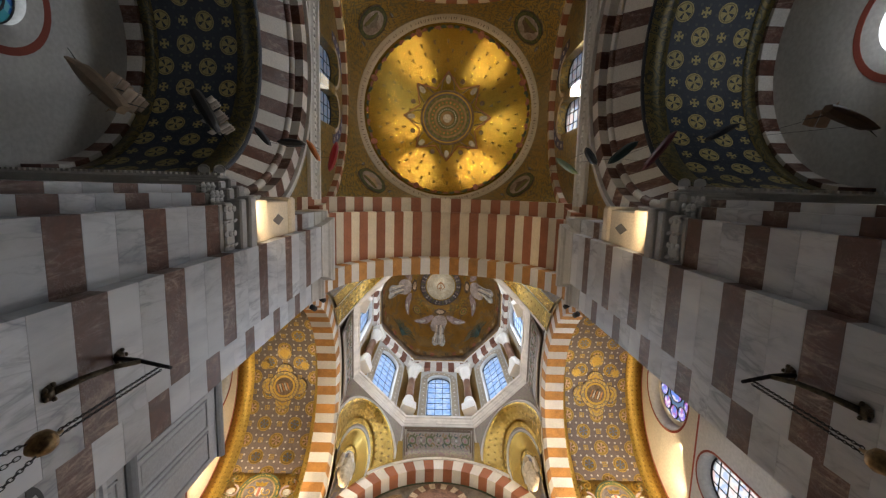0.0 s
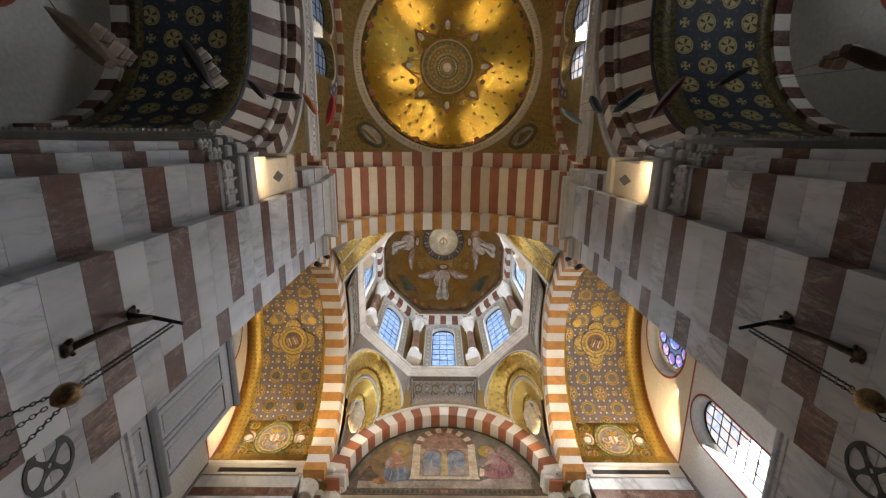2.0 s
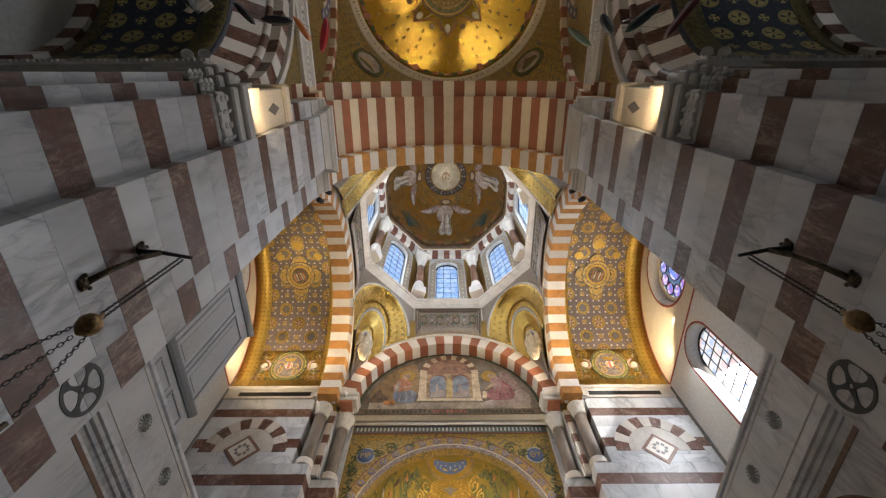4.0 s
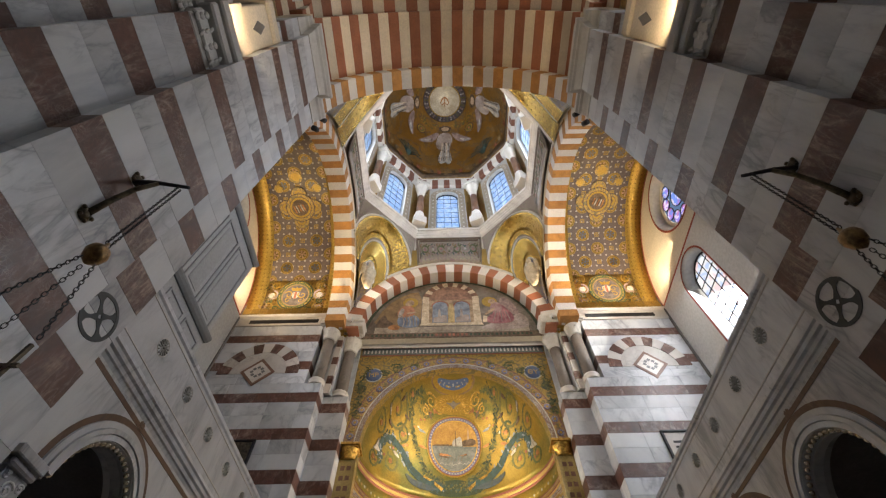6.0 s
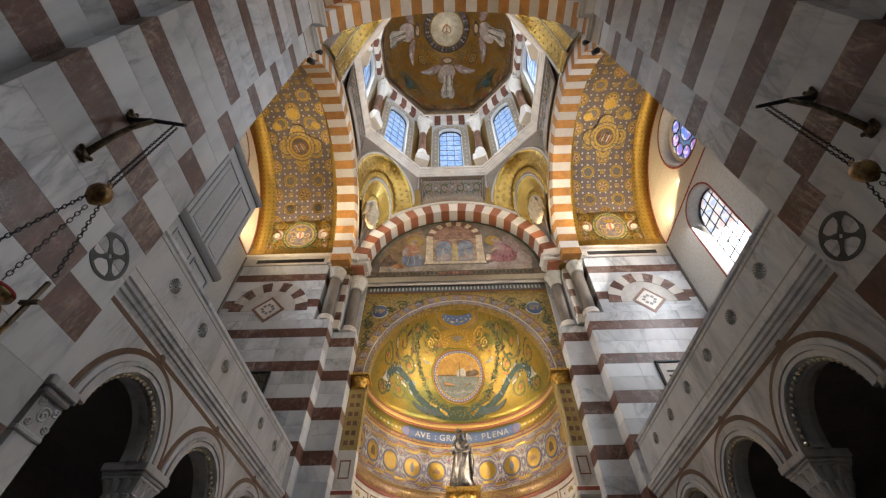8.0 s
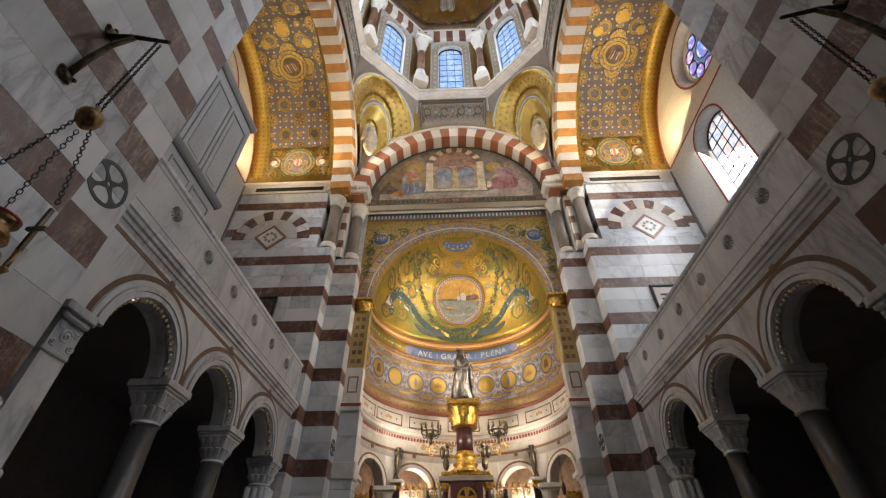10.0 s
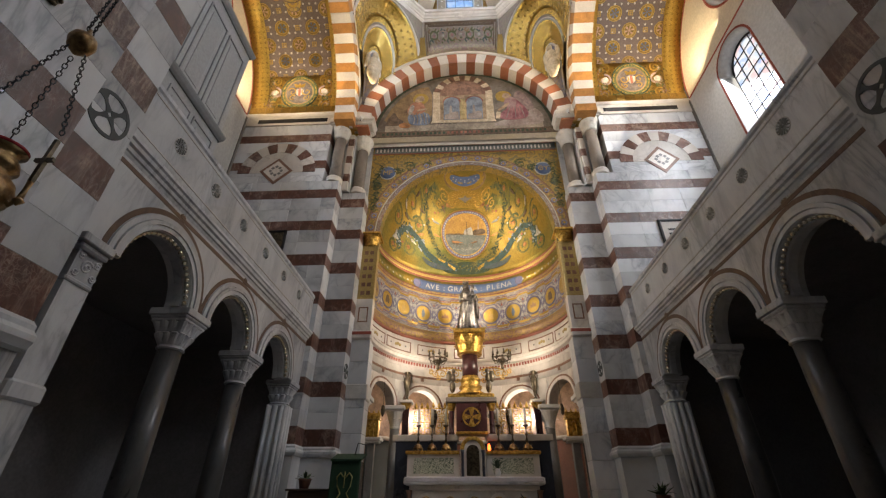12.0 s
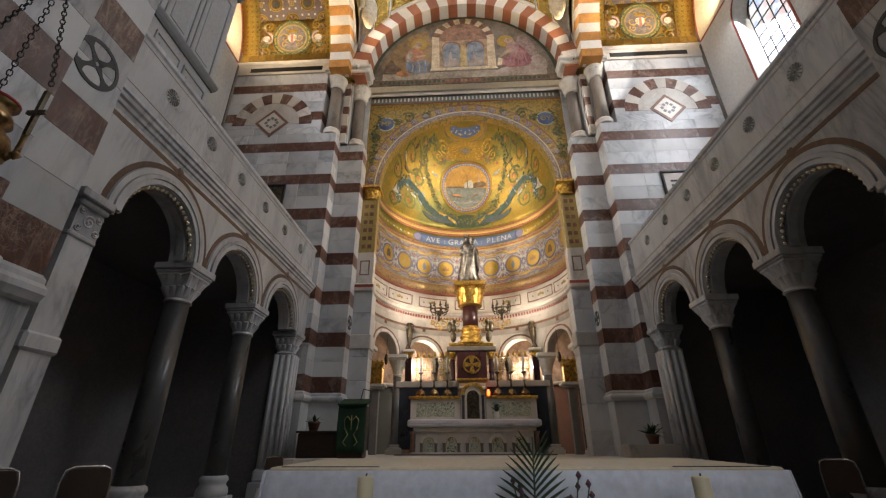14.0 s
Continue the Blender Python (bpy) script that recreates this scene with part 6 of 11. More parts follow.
# framed panels
for i in range(7):
    a = 90 + 26.0 * (i - 3)
    if i in (0, 6):
        a = 90 + 25.0 * (i - 3)
    h = 10.2 if i in (2, 3, 4) else 10.6
    for a0, a1, z0, z1 in ((a - h, a + h, 6.32, 6.355), (a - h, a + h, 5.955, 5.99), (a - h, a - h + 0.6, 5.99, 6.32), (a + h - 0.6, a + h, 5.99, 6.32)):
        drumwall("panel_frame", z0, z1, M["brown_marble"], RP - 0.012, 0.02, max(1.0, a0), min(179.0, a1), 8 if a1 - a0 > 5 else 1, parent=apse)
    m = on_apse(a, 6.155, RP - 0.004)
    for e in (-6.4, 6.4):
        part("inlay_dot", lathe_mesh("inlay_dot", [(0.035, 0), (0.03, 0.012)], M["grey"], 8), apse, m=on_apse(a + e, 6.155, RP - 0.004))
    for e in (-0.1, 0.0, 0.1):
        part("emblem", lathe_mesh("emblem", [(0.06, 0), (0.045, 0.01)], M["gilt_panel"], 10), apse, m=m @ Matrix.Translation((e, 0.03 * (e == 0), 0)))


def apse_moulding(name, prof, mat, a0=2, a1=178, seg=44):
    v, f = [], []
    k = len(prof)
    for i in range(seg + 1):
        a = radians(a0 + (a1 - a0) * i / seg)
        for o, z in prof:
            v.append(((RP - o) * math.cos(a), CA + (RP - o) * math.sin(a), z))
    for i in range(seg):
        for q in range(k):
            r = (q + 1) % k
            f.append((i * k + q, i * k + r, (i + 1) * k + r, (i + 1) * k + q))
    return part(name, outward(mesh_from(name, v, f, mat)), apse)


apse_moulding("cornice", [(-0.05, 5.42), (0.02, 5.42), (0.05, 5.5), (0.06, 5.62), (0.16, 5.66), (0.17, 5.76), (0.2, 5.78), (0.2, 5.84), (-0.05, 5.88)], M["pale"])
den = bmesh.new()
add_box(den, -0.028, 0.028, -0.05, 0.05, 0, 0.03)
den_me = bpy.data.meshes.new("dentil")
den.to_mesh(den_me)
den.free()
den_me.materials.append(M["red_line"])
for i in range(84):
    part("dentil", den_me, apse, m=on_apse(3 + 174 * i / 83, 5.56, RP - 0.05))
apse_moulding("red_fillet", [(-0.02, 5.10), (0.012, 5.10), (0.012, 5.18), (-0.02, 5.18)], M["brown_marble"])
ARC = (26, 58, 90, 122, 154)


def arc_panel(a_mid):
    """One bay of the apse arcade: wall over an arch, bent to the curve."""
    n, half = 20, 16.0
    R_, zs, zt = 0.66, 4.02, 4.95
    v, f = [], []
    for o in (0.0, 0.38):
        for i in range(n + 1):
            x = -R_ + 2 * R_ * i / n
            z = zs + math.sqrt(max(0.0, R_ * R_ - x * x))
            a = radians(a_mid) + x / RP
            for zz in (z, zt):
                v.append(((RP + o) * math.cos(a), CA + (RP + o) * math.sin(a), zz))
    k = 2 * (n + 1)
    for i in range(n):
        b = 2 * i
        f += [(b, b + 2, b + 3, b + 1), (k + b, k + b + 1, k + b + 3, k + b + 2), (b, k + b, k + b + 2, b + 2)]
    part("arch_web", outward(mesh_from("arch_web", v, f, M["pale"])), apse)
    for r0, r1, pr, mt in ((0.66, 0.76, 0.03, M["pale"]), (0.77, 0.83, 0.012, M["brown_marble"])):
        v, f = [], []
        for i in range(25):
            t = math.pi * i / 24
            for rr, o in ((r0, -0.02), (r0, pr), (r1, pr), (r1, -0.02)):
                a = radians(a_mid) + rr * math.cos(t) / RP
                v.append(((RP - o) * math.cos(a), CA + (RP - o) * math.sin(a), zs + rr * math.sin(t)))
        for i in range(24):
            for q in range(4):
                f.append((4 * i + q, 4 * i + (q + 1) % 4, 4 * i + 4 + (q + 1) % 4, 4 * i + 4 + q))
        part("archivolt", outward(mesh_from("archivolt", v, f, mt)), apse)


for a in ARC:
    arc_panel(a)
    bm = bmesh.new()
    add_box(bm, -0.06, 0.06, -0.05, 0.08, -0.01, 0.02)
    part("knot", bm, apse, m=on_apse(a, 5.04, RP - 0.003), mat=M["brown_marble"])
gap = 0.66 / RP
for a0, a1 in [(0, 26 - math.degrees(gap))] + [(ARC[i] + math.degrees(gap), ARC[i + 1] - math.degrees(gap)) for i in range(4)] + [(154 + math.degrees(gap), 180)]:
    drumwall("web", 4.02, 4.95, M["pale"], RP, 0.38, a0, a1, 6, parent=apse)
for i, a in enumerate((10, 42, 74, 106, 138, 170)):
    p = on_apse(a, 0, RP + 0.19).translation
    column("polished grey column with glowing white carved capital in the apse", p.x, p.y, 0.85, 4.02, 0.17, 0.3, 0.72, M["grey"], M["arch_white"], 0.36, "apse columns")

# ambulatory behind the arcade
amb = setting("wall_ambulatory", "painted ambulatory wall behind the apse arcade")
M["amb_paint"] = stone("ochre_and_red_wall_painting", (0.40, 0.27, 0.20), 0.5, 3.2, 0.8, 0.1)


def ambulatory(u, v, o):
    a = math.pi * u
    r = 4.75 + o
    return (r * math.cos(a), CA + r * math.sin(a), 0.8 + 5.6 * v)


part("outer_wall", shell_mesh("outer_wall", ambulatory, 40, 1, M["amb_paint"], 0.3, True), amb)
for i in range(14):
    a0 = 180 / 14 * i
    part("dado_panel", shell_mesh("dado_panel", lambda u, v, o, a0=a0: (4.735 * math.cos(radians(a0 + 12.4 * u)), CA + 4.735 * math.sin(radians(a0 + 12.4 * u)), 0.82 + 2.3 * v), 4, 1, M[("inlay_dark", "arch_dark")[i % 2]], -0.02, True), amb)
part("dado_cap", shell_mesh("dado_cap", lambda u, v, o: ((4.70 + o) * math.cos(math.pi * u), CA + (4.70 + o) * math.sin(math.pi * u), 3.13 + 0.12 * v), 40, 1, M["pale"], 0.04, True), amb)
part("vault", lathe_mesh("vault", [(3.6, 5.0), (4.15, 5.5), (4.8, 5.0), (5.0, 5.0), (5.0, 5.7), (3.6, 5.7)], M["plaster"], 40, 0, 180), amb, m=pose(0, CA, 0))

def down_to_arch(q, u):
    """From a point in a corner of the crossing down to the back of the arch below it."""
    d = min(abs(q[0]), abs(q[1] - YC))
    return (q[0], q[1], q[2] + (min(q[2], ZS + math.sqrt(max(0.0, 4.25 ** 2 - d * d))) - q[2]) * u)


# ---- crossing: squinches, octagon, drum ----
for k, (ax, ay) in enumerate(((1, 1), (-1, 1), (-1, -1), (1, -1))):
    sq = setting("trim_squinch", "gold mosaic conch with nested arches in the corner")
    n_ = Vector((ax, ay, 0)).normalized()
    t_ = Vector((-n_.y, n_.x, 0))
    C = Vector((0, YC, 0)) + n_ * 4.3
    apex = Vector((0, YC, 0)) + n_ * 5.75

    def cone(u, v, o, k=1.0, C=C, t_=t_, apex=apex):
        ph = math.pi * u
        q = C + t_ * (k * 1.77 * math.cos(ph))
        z = 17.9 - 2.2 * max(0.0, 0.925 - k) + k * 2.98 * math.sin(ph)
        w, drop = math.sin(math.pi / 2 * v), 1 - math.cos(math.pi / 2 * v)
        return (q.x + (apex.x - q.x) * w + o * t_.x * math.cos(ph), q.y + (apex.y - q.y) * w + o * t_.y * math.cos(ph), z + (15.0 - z) * drop + o * math.sin(ph))

    def vaulted(name, fn, rows, mt, thick, size, sq=sq):
        """A ring of the conch with its two legs, which stand on the arches."""
        part(name, shell_mesh(name, fn, 32, rows, M[mt], thick, True, size), sq)
        for edge in (0.0, 1.0):
            part("jamb", shell_mesh("jamb", lambda u, v, o: down_to_arch(fn(edge, v, 0.0), u), 4, rows, M[mt], 0.0, False, (1.5, size[1])), sq)
    vaulted("face_border", lambda u, v, o, cone=cone: cone(u, 0.012 * v, 0.0, 1.0 - 0.065 * v), 2, "oct_panel", 0.0, (6.5, 0.2))
    part("face_spandrel", shell_mesh("face_spandrel", lambda u, v, o, C=C, t_=t_, n_=n_: (C.x + t_.x * 1.8 * math.cos(math.pi * u) + n_.x * 0.01, C.y + t_.y * 1.8 * math.cos(math.pi * u) + n_.y * 0.01, 17.9 + 2.96 * math.sin(math.pi * u) * (1 - v) + 3.06 * v), 32, 3, M["oct_panel"], 0.0, False, (5, 1)), sq)
    for v0, v1, kk, mt in ((0.0, 0.022, 0.937, "pale"), (0.022, 0.30, 0.925, "squinch_gold"), (0.285, 0.302, 0.76, "pale"), (0.302, 0.50, 0.75, "squinch_gold"), (0.485, 0.502, 0.625, "pale"), (0.502, 1.0, 0.615, "niche_blue")):
        vaulted("conch_ring", lambda u, v, o, v0=v0, v1=v1, kk=kk, cone=cone: cone(u, v0 + (v1 - v0) * v, o, kk), 6, mt, 0.06, (6.2, 2.9 * (v1 - v0)))
    for v0, k0, k1, mt in ((0.298, 0.93, 0.83, "squinch_gold"), (0.297, 0.83, 0.75, "oct_panel"), (0.498, 0.76, 0.67, "squinch_gold"), (0.497, 0.67, 0.615, "oct_panel")):
        vaulted("arch_face", lambda u, v, o, v0=v0, k0=k0, k1=k1, cone=cone: cone(u, v0, 0.0, k0 + (k1 - k0) * v), 2, mt, 0.0, (5.0, 0.3))
    # pale ribs between the conch and the leaning panels
    for e in (-1, 1):
        q = C + t_ * (e * 1.79) - n_ * 0.02
        part("rib", tube("rib", [(q.x, q.y, 18.3), (q.x, q.y, 20.95)], 0.05, M["pale"], 8), sq)
    # scattered small stars on the outer ring of the conch
    for i in range(17):
        for row in range(3):
            mid = (i + 0.5 + 0.5 * (row % 2)) / 17.5
            p4 = [cone(mid + du, 0.085 + 0.085 * row + dv, -0.012, 0.925) for du, dv in ((0, -0.018), (0.009, 0), (0, 0.018), (-0.009, 0))]
            part("star", mesh_from("star", p4, [(0, 1, 2, 3)], M["star_brown"]), sq)
    if ay < 0:
        continue
    # seated angel
    an = thing("angel_statue", "white and gilt angel figure seated in the squinch", "statue", *(C + n_ * 0.95)[:2], 16.1, "squinch angels", rz=math.degrees(math.atan2(n_.y, n_.x)) - 90)
    bm = bmesh.new()
    for (x, y, z, sx, sy, sz) in ((0, 0, 0.35, 0.32, 0.25, 0.4), (0, -0.02, 0.85, 0.24, 0.18, 0.38), (0, -0.05, 1.32, 0.13, 0.14, 0.17), (-0.3, 0.05, 0.9, 0.12, 0.1, 0.4), (0.3, 0.05, 0.9, 0.12, 0.1, 0.4), (-0.42, 0.12, 1.05, 0.22, 0.06, 0.45), (0.42, 0.12, 1.05, 0.22, 0.06, 0.45), (0, -0.1, 0.0, 0.22, 0.2, 0.3)):
        bmesh.ops.create_uvsphere(bm, u_segments=12, v_segments=8, radius=1.0, matrix=Matrix.Translation((x, y, z)) @ Matrix.Diagonal((sx, sy, sz, 1)))
    part("figure", bm, an, m=Matrix.Diagonal((0.95, 0.85, 1.15, 1)), mat=M["angel_stone"])

panel_o = setting("trim_octagon", "mosaic panels and white ribs under the drum")
for k in range(4):
    m = Matrix.Translation((0, YC, 0)) @ Matrix.Rotation(k * math.pi / 2, 4, "Z")
    def leaning(u, v, o):
        a = (u - 0.5) * (3.1 + 0.44 * v)
        low = ZS + math.sqrt(4.5 ** 2 - a * a)
        return (4.10 + 0.14 * v + o, a, low + (20.92 - low) * v)
    part("panel", shell_mesh("panel", leaning, 16, 4, M["oct_panel"], 0.02, True, (3.4, 2.1)), panel_o, m=m)
    def on_panel(x, y, l, leaning=leaning):
        return leaning(0.5 + x / 3.4, y, -l)
    for line in ([(-1.62, 0.08), (-1.62, 0.94), (1.62, 0.94), (1.62, 0.08)], [(-1.52, 0.2), (-1.52, 0.86), (1.52, 0.86), (1.52, 0.2)]):
        part("panel_frame", ribbon("panel_frame", on_panel, line, 0.07, M["squinch_dark"], 0.012, False), panel_o, m=m)
    for i in range(11):
        x0 = -1.4 + 0.28 * i
        for vy, fl_ in ((0.34, 1), (0.7, -1)):
            part("leaf_spray", ribbon("leaf_spray", on_panel, [(x0 - 0.1, vy), (x0, vy + 0.09 * fl_), (x0 + 0.1, vy + 0.02 * fl_), (x0 + 0.02, vy - 0.05 * fl_)], 0.055, (P_GREEN, M["star_brown"], P_TEAL)[(i + (fl_ > 0)) % 3], 0.011, False), panel_o, m=m)
    for i in range(7):
        cx = -1.26 + 0.42 * i
        part("scroll", ribbon("scroll", on_panel, [(cx + 0.17 * math.cos(q * 0.45 + i), 0.52 + (0.2 - 0.01 * q) * math.sin(q * 0.45 + i)) for q in range(14)], 0.05, (P_GREEN, P_FEATHER)[i % 2], 0.012, False), panel_o, m=m)
        part("blossom", blob_mesh("blossom", lambda x, y, l, on_panel=on_panel: on_panel(x, y, l + 0.006), [(cx + 0.07 * math.cos(q), 0.52 + 0.05 * math.sin(q)) for q in (0, 1.05, 2.1, 3.14, 4.2, 5.24)], (P_ROSE, P_ROBE)[i % 2], 1), panel_o, m=m)
# white mouldings round the four great arches
for axis, ca, tt in (("y", 0, 11.56), ("x", YC, 4.22), ("x", YC, -4.22)):
    t1 = tt + (0.12 if tt > 0 else -0.12)
    ring_strip("arch_moulding", panel_o, axis, ca, ZS, 4.36, 4.5, tt - (0.02 if tt > 0 else -0.02), t1, M["pale"], 0, 180, 48)

M["drum_field"] = gold_field("grey_dotted_mosaic", tint=(0.38, 0.33, 0.25), pitch=0.3, motif=(0.6, 0.59, 0.55), metal=0.1)
sd8 = APD * math.tan(math.pi / 8)
drum_col = None
dot_me = lathe_mesh("border_dot", [(0.055, 0), (0.04, 0.015)], M["arch_white"], 8)
for k in range(8):
    rot = Matrix.Translation((0, YC, 0)) @ Matrix.Rotation(k * math.pi / 4, 4, "Z")
    w = window("window_drum", "round-headed pale blue leaded window of the drum", "x", APD + 0.25, 0, 21.9, 26.3, 0.66, 3, 8, M["glass_blue"])
    w.matrix_world = rot
    ring_strip("window_border", drum, "x", 0, 26.3, 0.72, 1.08, APD - 0.012, APD + 0.02, M["drum_field"], 0, 180, 20).matrix_basis = rot
    for e in (-1, 1):
        part("window_border", extrude("window_border", "x", [(e * 0.72, 21.9), (e * 1.08, 21.9), (e * 1.08, 26.3), (e * 0.72, 26.3)], APD - 0.012, APD + 0.02, M["drum_field"]), drum, m=rot)
        part("wall_field", extrude("wall_field", "x", [(e * 1.14, 21.9), (e * 1.7, 21.9), (e * 1.7, 27.4), (e * 1.14, 27.4)], APD - 0.006, APD + 0.02, M["gold_plain"]), drum, m=rot)
        for j in range(9):
            part("border_dot", dot_me, drum, m=rot @ pose(APD - 0.012, e * 0.9, 22.2 + 0.5 * j, 0, -90))
    for j in range(1, 8):
        a = math.pi * j / 8
        part("border_dot", dot_me, drum, m=rot @ pose(APD - 0.012, 0.9 * math.cos(a), 26.3 + 0.9 * math.sin(a), 0, -90))
    # striped flat arch carried by the columns
    for i in range(9):
        wv = 2 * sd8 / 9
        a0, a1 = -sd8 + wv * i, -sd8 + wv * (i + 1) - 0.01
        low = lambda a: 27.3 + 0.28 * (1 - (a / sd8) ** 2)
        part("striped_block", extrude("striped_block", "x", [(a0, low(a0)), (a1, low(a1)), (a1, 28.55), (a0, 28.55)], APD - 0.22, APD + 0.2, (M["arch_dark"], M["arch_white"])[i % 2]), drum, m=rot)
    a = math.pi / 8 + k * math.pi / 4
    rr = APD / math.cos(math.pi / 8) - 0.3
    x, y = rr * math.cos(a), YC + rr * math.sin(a)
    if drum_col is None:
        drum_col = column("stubby red-brown marble column with white capital in the drum", x, y, 21.85, 27.35, 0.22, 1.5, 1.75, M["brown_marble"], M["arch_white"], 0.44, "drum columns", 0.36)
        drum_col.matrix_world = pose(x, y, 21.85, 0, 0, math.degrees(a))
    else:
        copy_thing(drum_col, pose(x, y, 21.85, 0, 0, math.degrees(a)))
moulding("upper_cornice", drum, octagon(4.12, 28.52)[::-1], [(-0.5, 0.0), (0.0, 0.0), (0.03, 0.05), (0.08, 0.09), (0.08, 0.16), (-0.1, 0.2), (-0.5, 0.2)], M["pale"], closed=True)

# ---- nave bay: lateral arches, cornices, chapels ----
for s in SIDES:
    nw = setting("wall_nave_side", "nave wall over a striped chapel arch with roll mouldings")
    part("wall", arch_wall("wall", "x", -8.2, 0.75, 15.6, YN, 10.6, 3.95, s * 4.45, s * 5.0, M["gold_border"], z0=9.0), nw)
    STR = (M["arch_white"], M["red"])
    arch_ring("order", nw, "x", YN, 10.6, 3.70, 4.12, s * 4.36, s * 4.62, 25, STR)
    ring_strip("tan_moulding", nw, "x", YN, 10.6, 4.13, 4.28, s * 4.26, s * 4.45, M["carved"], 0, 180, 48)
    # roll moulding of striped drums, and the splayed soffit behind it
    for i in range(25):
        def roll(u, v, o, i=i, s=s):
            a = math.pi * (i + u) / 25
            b = 2 * math.pi * v
            q = 3.64 + 0.11 * math.cos(b)
            return (s * (4.66 + 0.11 * math.sin(b)), YN + q * math.cos(a), 10.5 + q * math.sin(a))
        part("roll_drum", shell_mesh("roll_drum", roll, 2, 8, STR[i % 2], 0.0, True), nw)

        def splay(u, v, o, i=i, s=s):
            a = math.pi * (i + 0.004 + 0.992 * u) / 25
            r = 3.62 - 0.32 * v + o
            return (s * (4.68 + 0.52 * v), YN + r * math.cos(a), 10.42 - 0.64 * v + r * math.sin(a))
        part("voussoir", shell_mesh("voussoir", splay, 3, 1, STR[i % 2], 0.22, False), nw)
    # back of the arch, its shade painted in by the darker plaster
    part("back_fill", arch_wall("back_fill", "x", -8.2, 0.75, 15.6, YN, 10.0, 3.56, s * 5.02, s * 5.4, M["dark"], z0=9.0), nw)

    def cv(u, v, o, s=s):
        a = math.pi * v
        return (s * (5.12 + 3.4 * u), YN + (3.28 + o) * math.cos(a), 9.75 + (3.28 + o) * math.sin(a))
    vc = part("ceiling_chapel", shell_mesh("ceiling_chapel", cv, 6, 36, M["chapel_vault"], 0.3, True, (3.4, 10.2)))
    tagged(vc, "dark blue chapel vault with pale gold medallions", "vault", "", "structure")
    cb = setting("trim_chapel_vault", "gold and striped borders of the chapel vault")
    for x0, w, mt in ((5.13, 0.55, M["chapel_border"]), (7.75, 0.35, M["chapel_border"])):
        part("border", shell_mesh("border", lambda u, v, o, s=s, x0=x0, w=w: (s * (x0 + w * u), YN + (3.27 + o) * math.cos(math.pi * v), 9.75 + (3.27 + o) * math.sin(math.pi * v)), 2, 36, mt, 0.01, True, (0.5, 10)), cb)
    arch_ring("order", cb, "x", YN, 9.75, 3.16, 3.28, s * 8.1, s * 8.5, 25, (M["red"], M["arch_white"]))
    hole_wall("end_wall", "x", -7.6, 0.7, -0.1, 14.4, YN, 9.6, 0.62, s * 8.5, s * 9.0, M["plaster_grey"], nw)
    ring_strip("red_border", nw, "x", YN, 9.6, 1.0, 1.15, s * 8.49, s * 8.52, M["red_line"], 0, 360, 40)
    gw = setting("window_chapel", "round blue and green leaded chapel window")
    for i in range(3):
        for k in range((1, 6, 12)[i]):
            n_ = (1, 6, 12)[i]
            r0, r1 = ((0, 0.2), (0.205, 0.41), (0.415, 0.62))[i]
            poly = []
            for q in range(5):
                a = 2 * math.pi * (k + q / 4) / n_
                poly.append((YN + r1 * math.cos(a), 9.6 + r1 * math.sin(a)))
            if r0:
                for q in range(4, -1, -1):
                    a = 2 * math.pi * (k + q / 4) / n_
                    poly.append((YN + r0 * math.cos(a), 9.6 + r0 * math.sin(a)))
            else:
                poly = [(YN + r1 * math.cos(2 * math.pi * q / 12), 9.6 + r1 * math.sin(2 * math.pi * q / 12)) for q in range(12)]
            ob = part("pane", extrude("pane", "x", poly, s * 8.74, s * 8.75, M["glass_sea"]), gw)
            ob.visible_shadow = False
    for r in (0.2, 0.41, 0.61):
        ring_strip("lead_ring", gw, "x", YN, 9.6, r - 0.02, r + 0.02, s * 8.72, s * 8.77, M["iron"], 0, 360, 30)
    box("chapel_near_wall", s * 4.9, s * 9.0, 0.03, 0.65, 0, 13.5, M["plaster_grey"], nw)
    box("back_pier", s * 3.95, s * 9.0, -8.6, -7.0, 0, 14.5, M["white"], nw)
    box("chapel_cornice", s * 4.1, s * 8.5, -0.15, 0.05, 8.75, 9.1, M["carved"], nw, bevel=0.04)
    for i in range(42):
        box("dentil", s * (4.2 + 0.1 * i), s * (4.255 + 0.1 * i), -0.2, -0.14, 8.98, 9.1, M["arch_white"], nw)
    box("chapel_roof", s * 5.0, s * 9.1, -8.6, 2.9, 14.3, 14.6, M["dark"], nw)
    # carved capitals at the foot of the arch
    for y0, y1, x0 in ((0.30, 1.12, 3.7), (0.12, 0.36, 3.9), (0.0, 0.16, 4.04)):
        bm = bmesh.new()
        add_box(bm, s * (x0 + 0.04), s * 5.0, y0 + 0.03, y1 - 0.03, 8.0, 8.5, 0.02)
        add_box(bm, s * x0, s * 5.0, y0, y1, 8.12, 8.4, 0.03)
        add_box(bm, s * (x0 - 0.08), s * 5.0, y0 - 0.06, y1 + 0.06, 8.5, 8.72, 0.03)
        add_box(bm, s * (x0 - 0.14), s * 5.0, y0 - 0.1, y1 + 0.1, 8.72, 8.98, 0.03)
        part("capital", bm, nw, mat=M["carved"])
        for i in range(4):
            for zz in (8.12, 8.26, 8.4):
                part("carved_leaf", lathe_mesh("carved_leaf", [(0.001, -0.07), (0.035, -0.05), (0.06, 0.0), (0.05, 0.04), (0.001, 0.055)], M["carved"], 6), nw, m=pose(s * (x0 - 0.002), y0 + (y1 - y0) * (i + 0.5) / 4, zz, 0, 0, 45 * (i % 2)) @ Matrix.Diagonal((0.45, 1.0, 1.0, 1)))
    # lit impost block
    ib = bmesh.new()
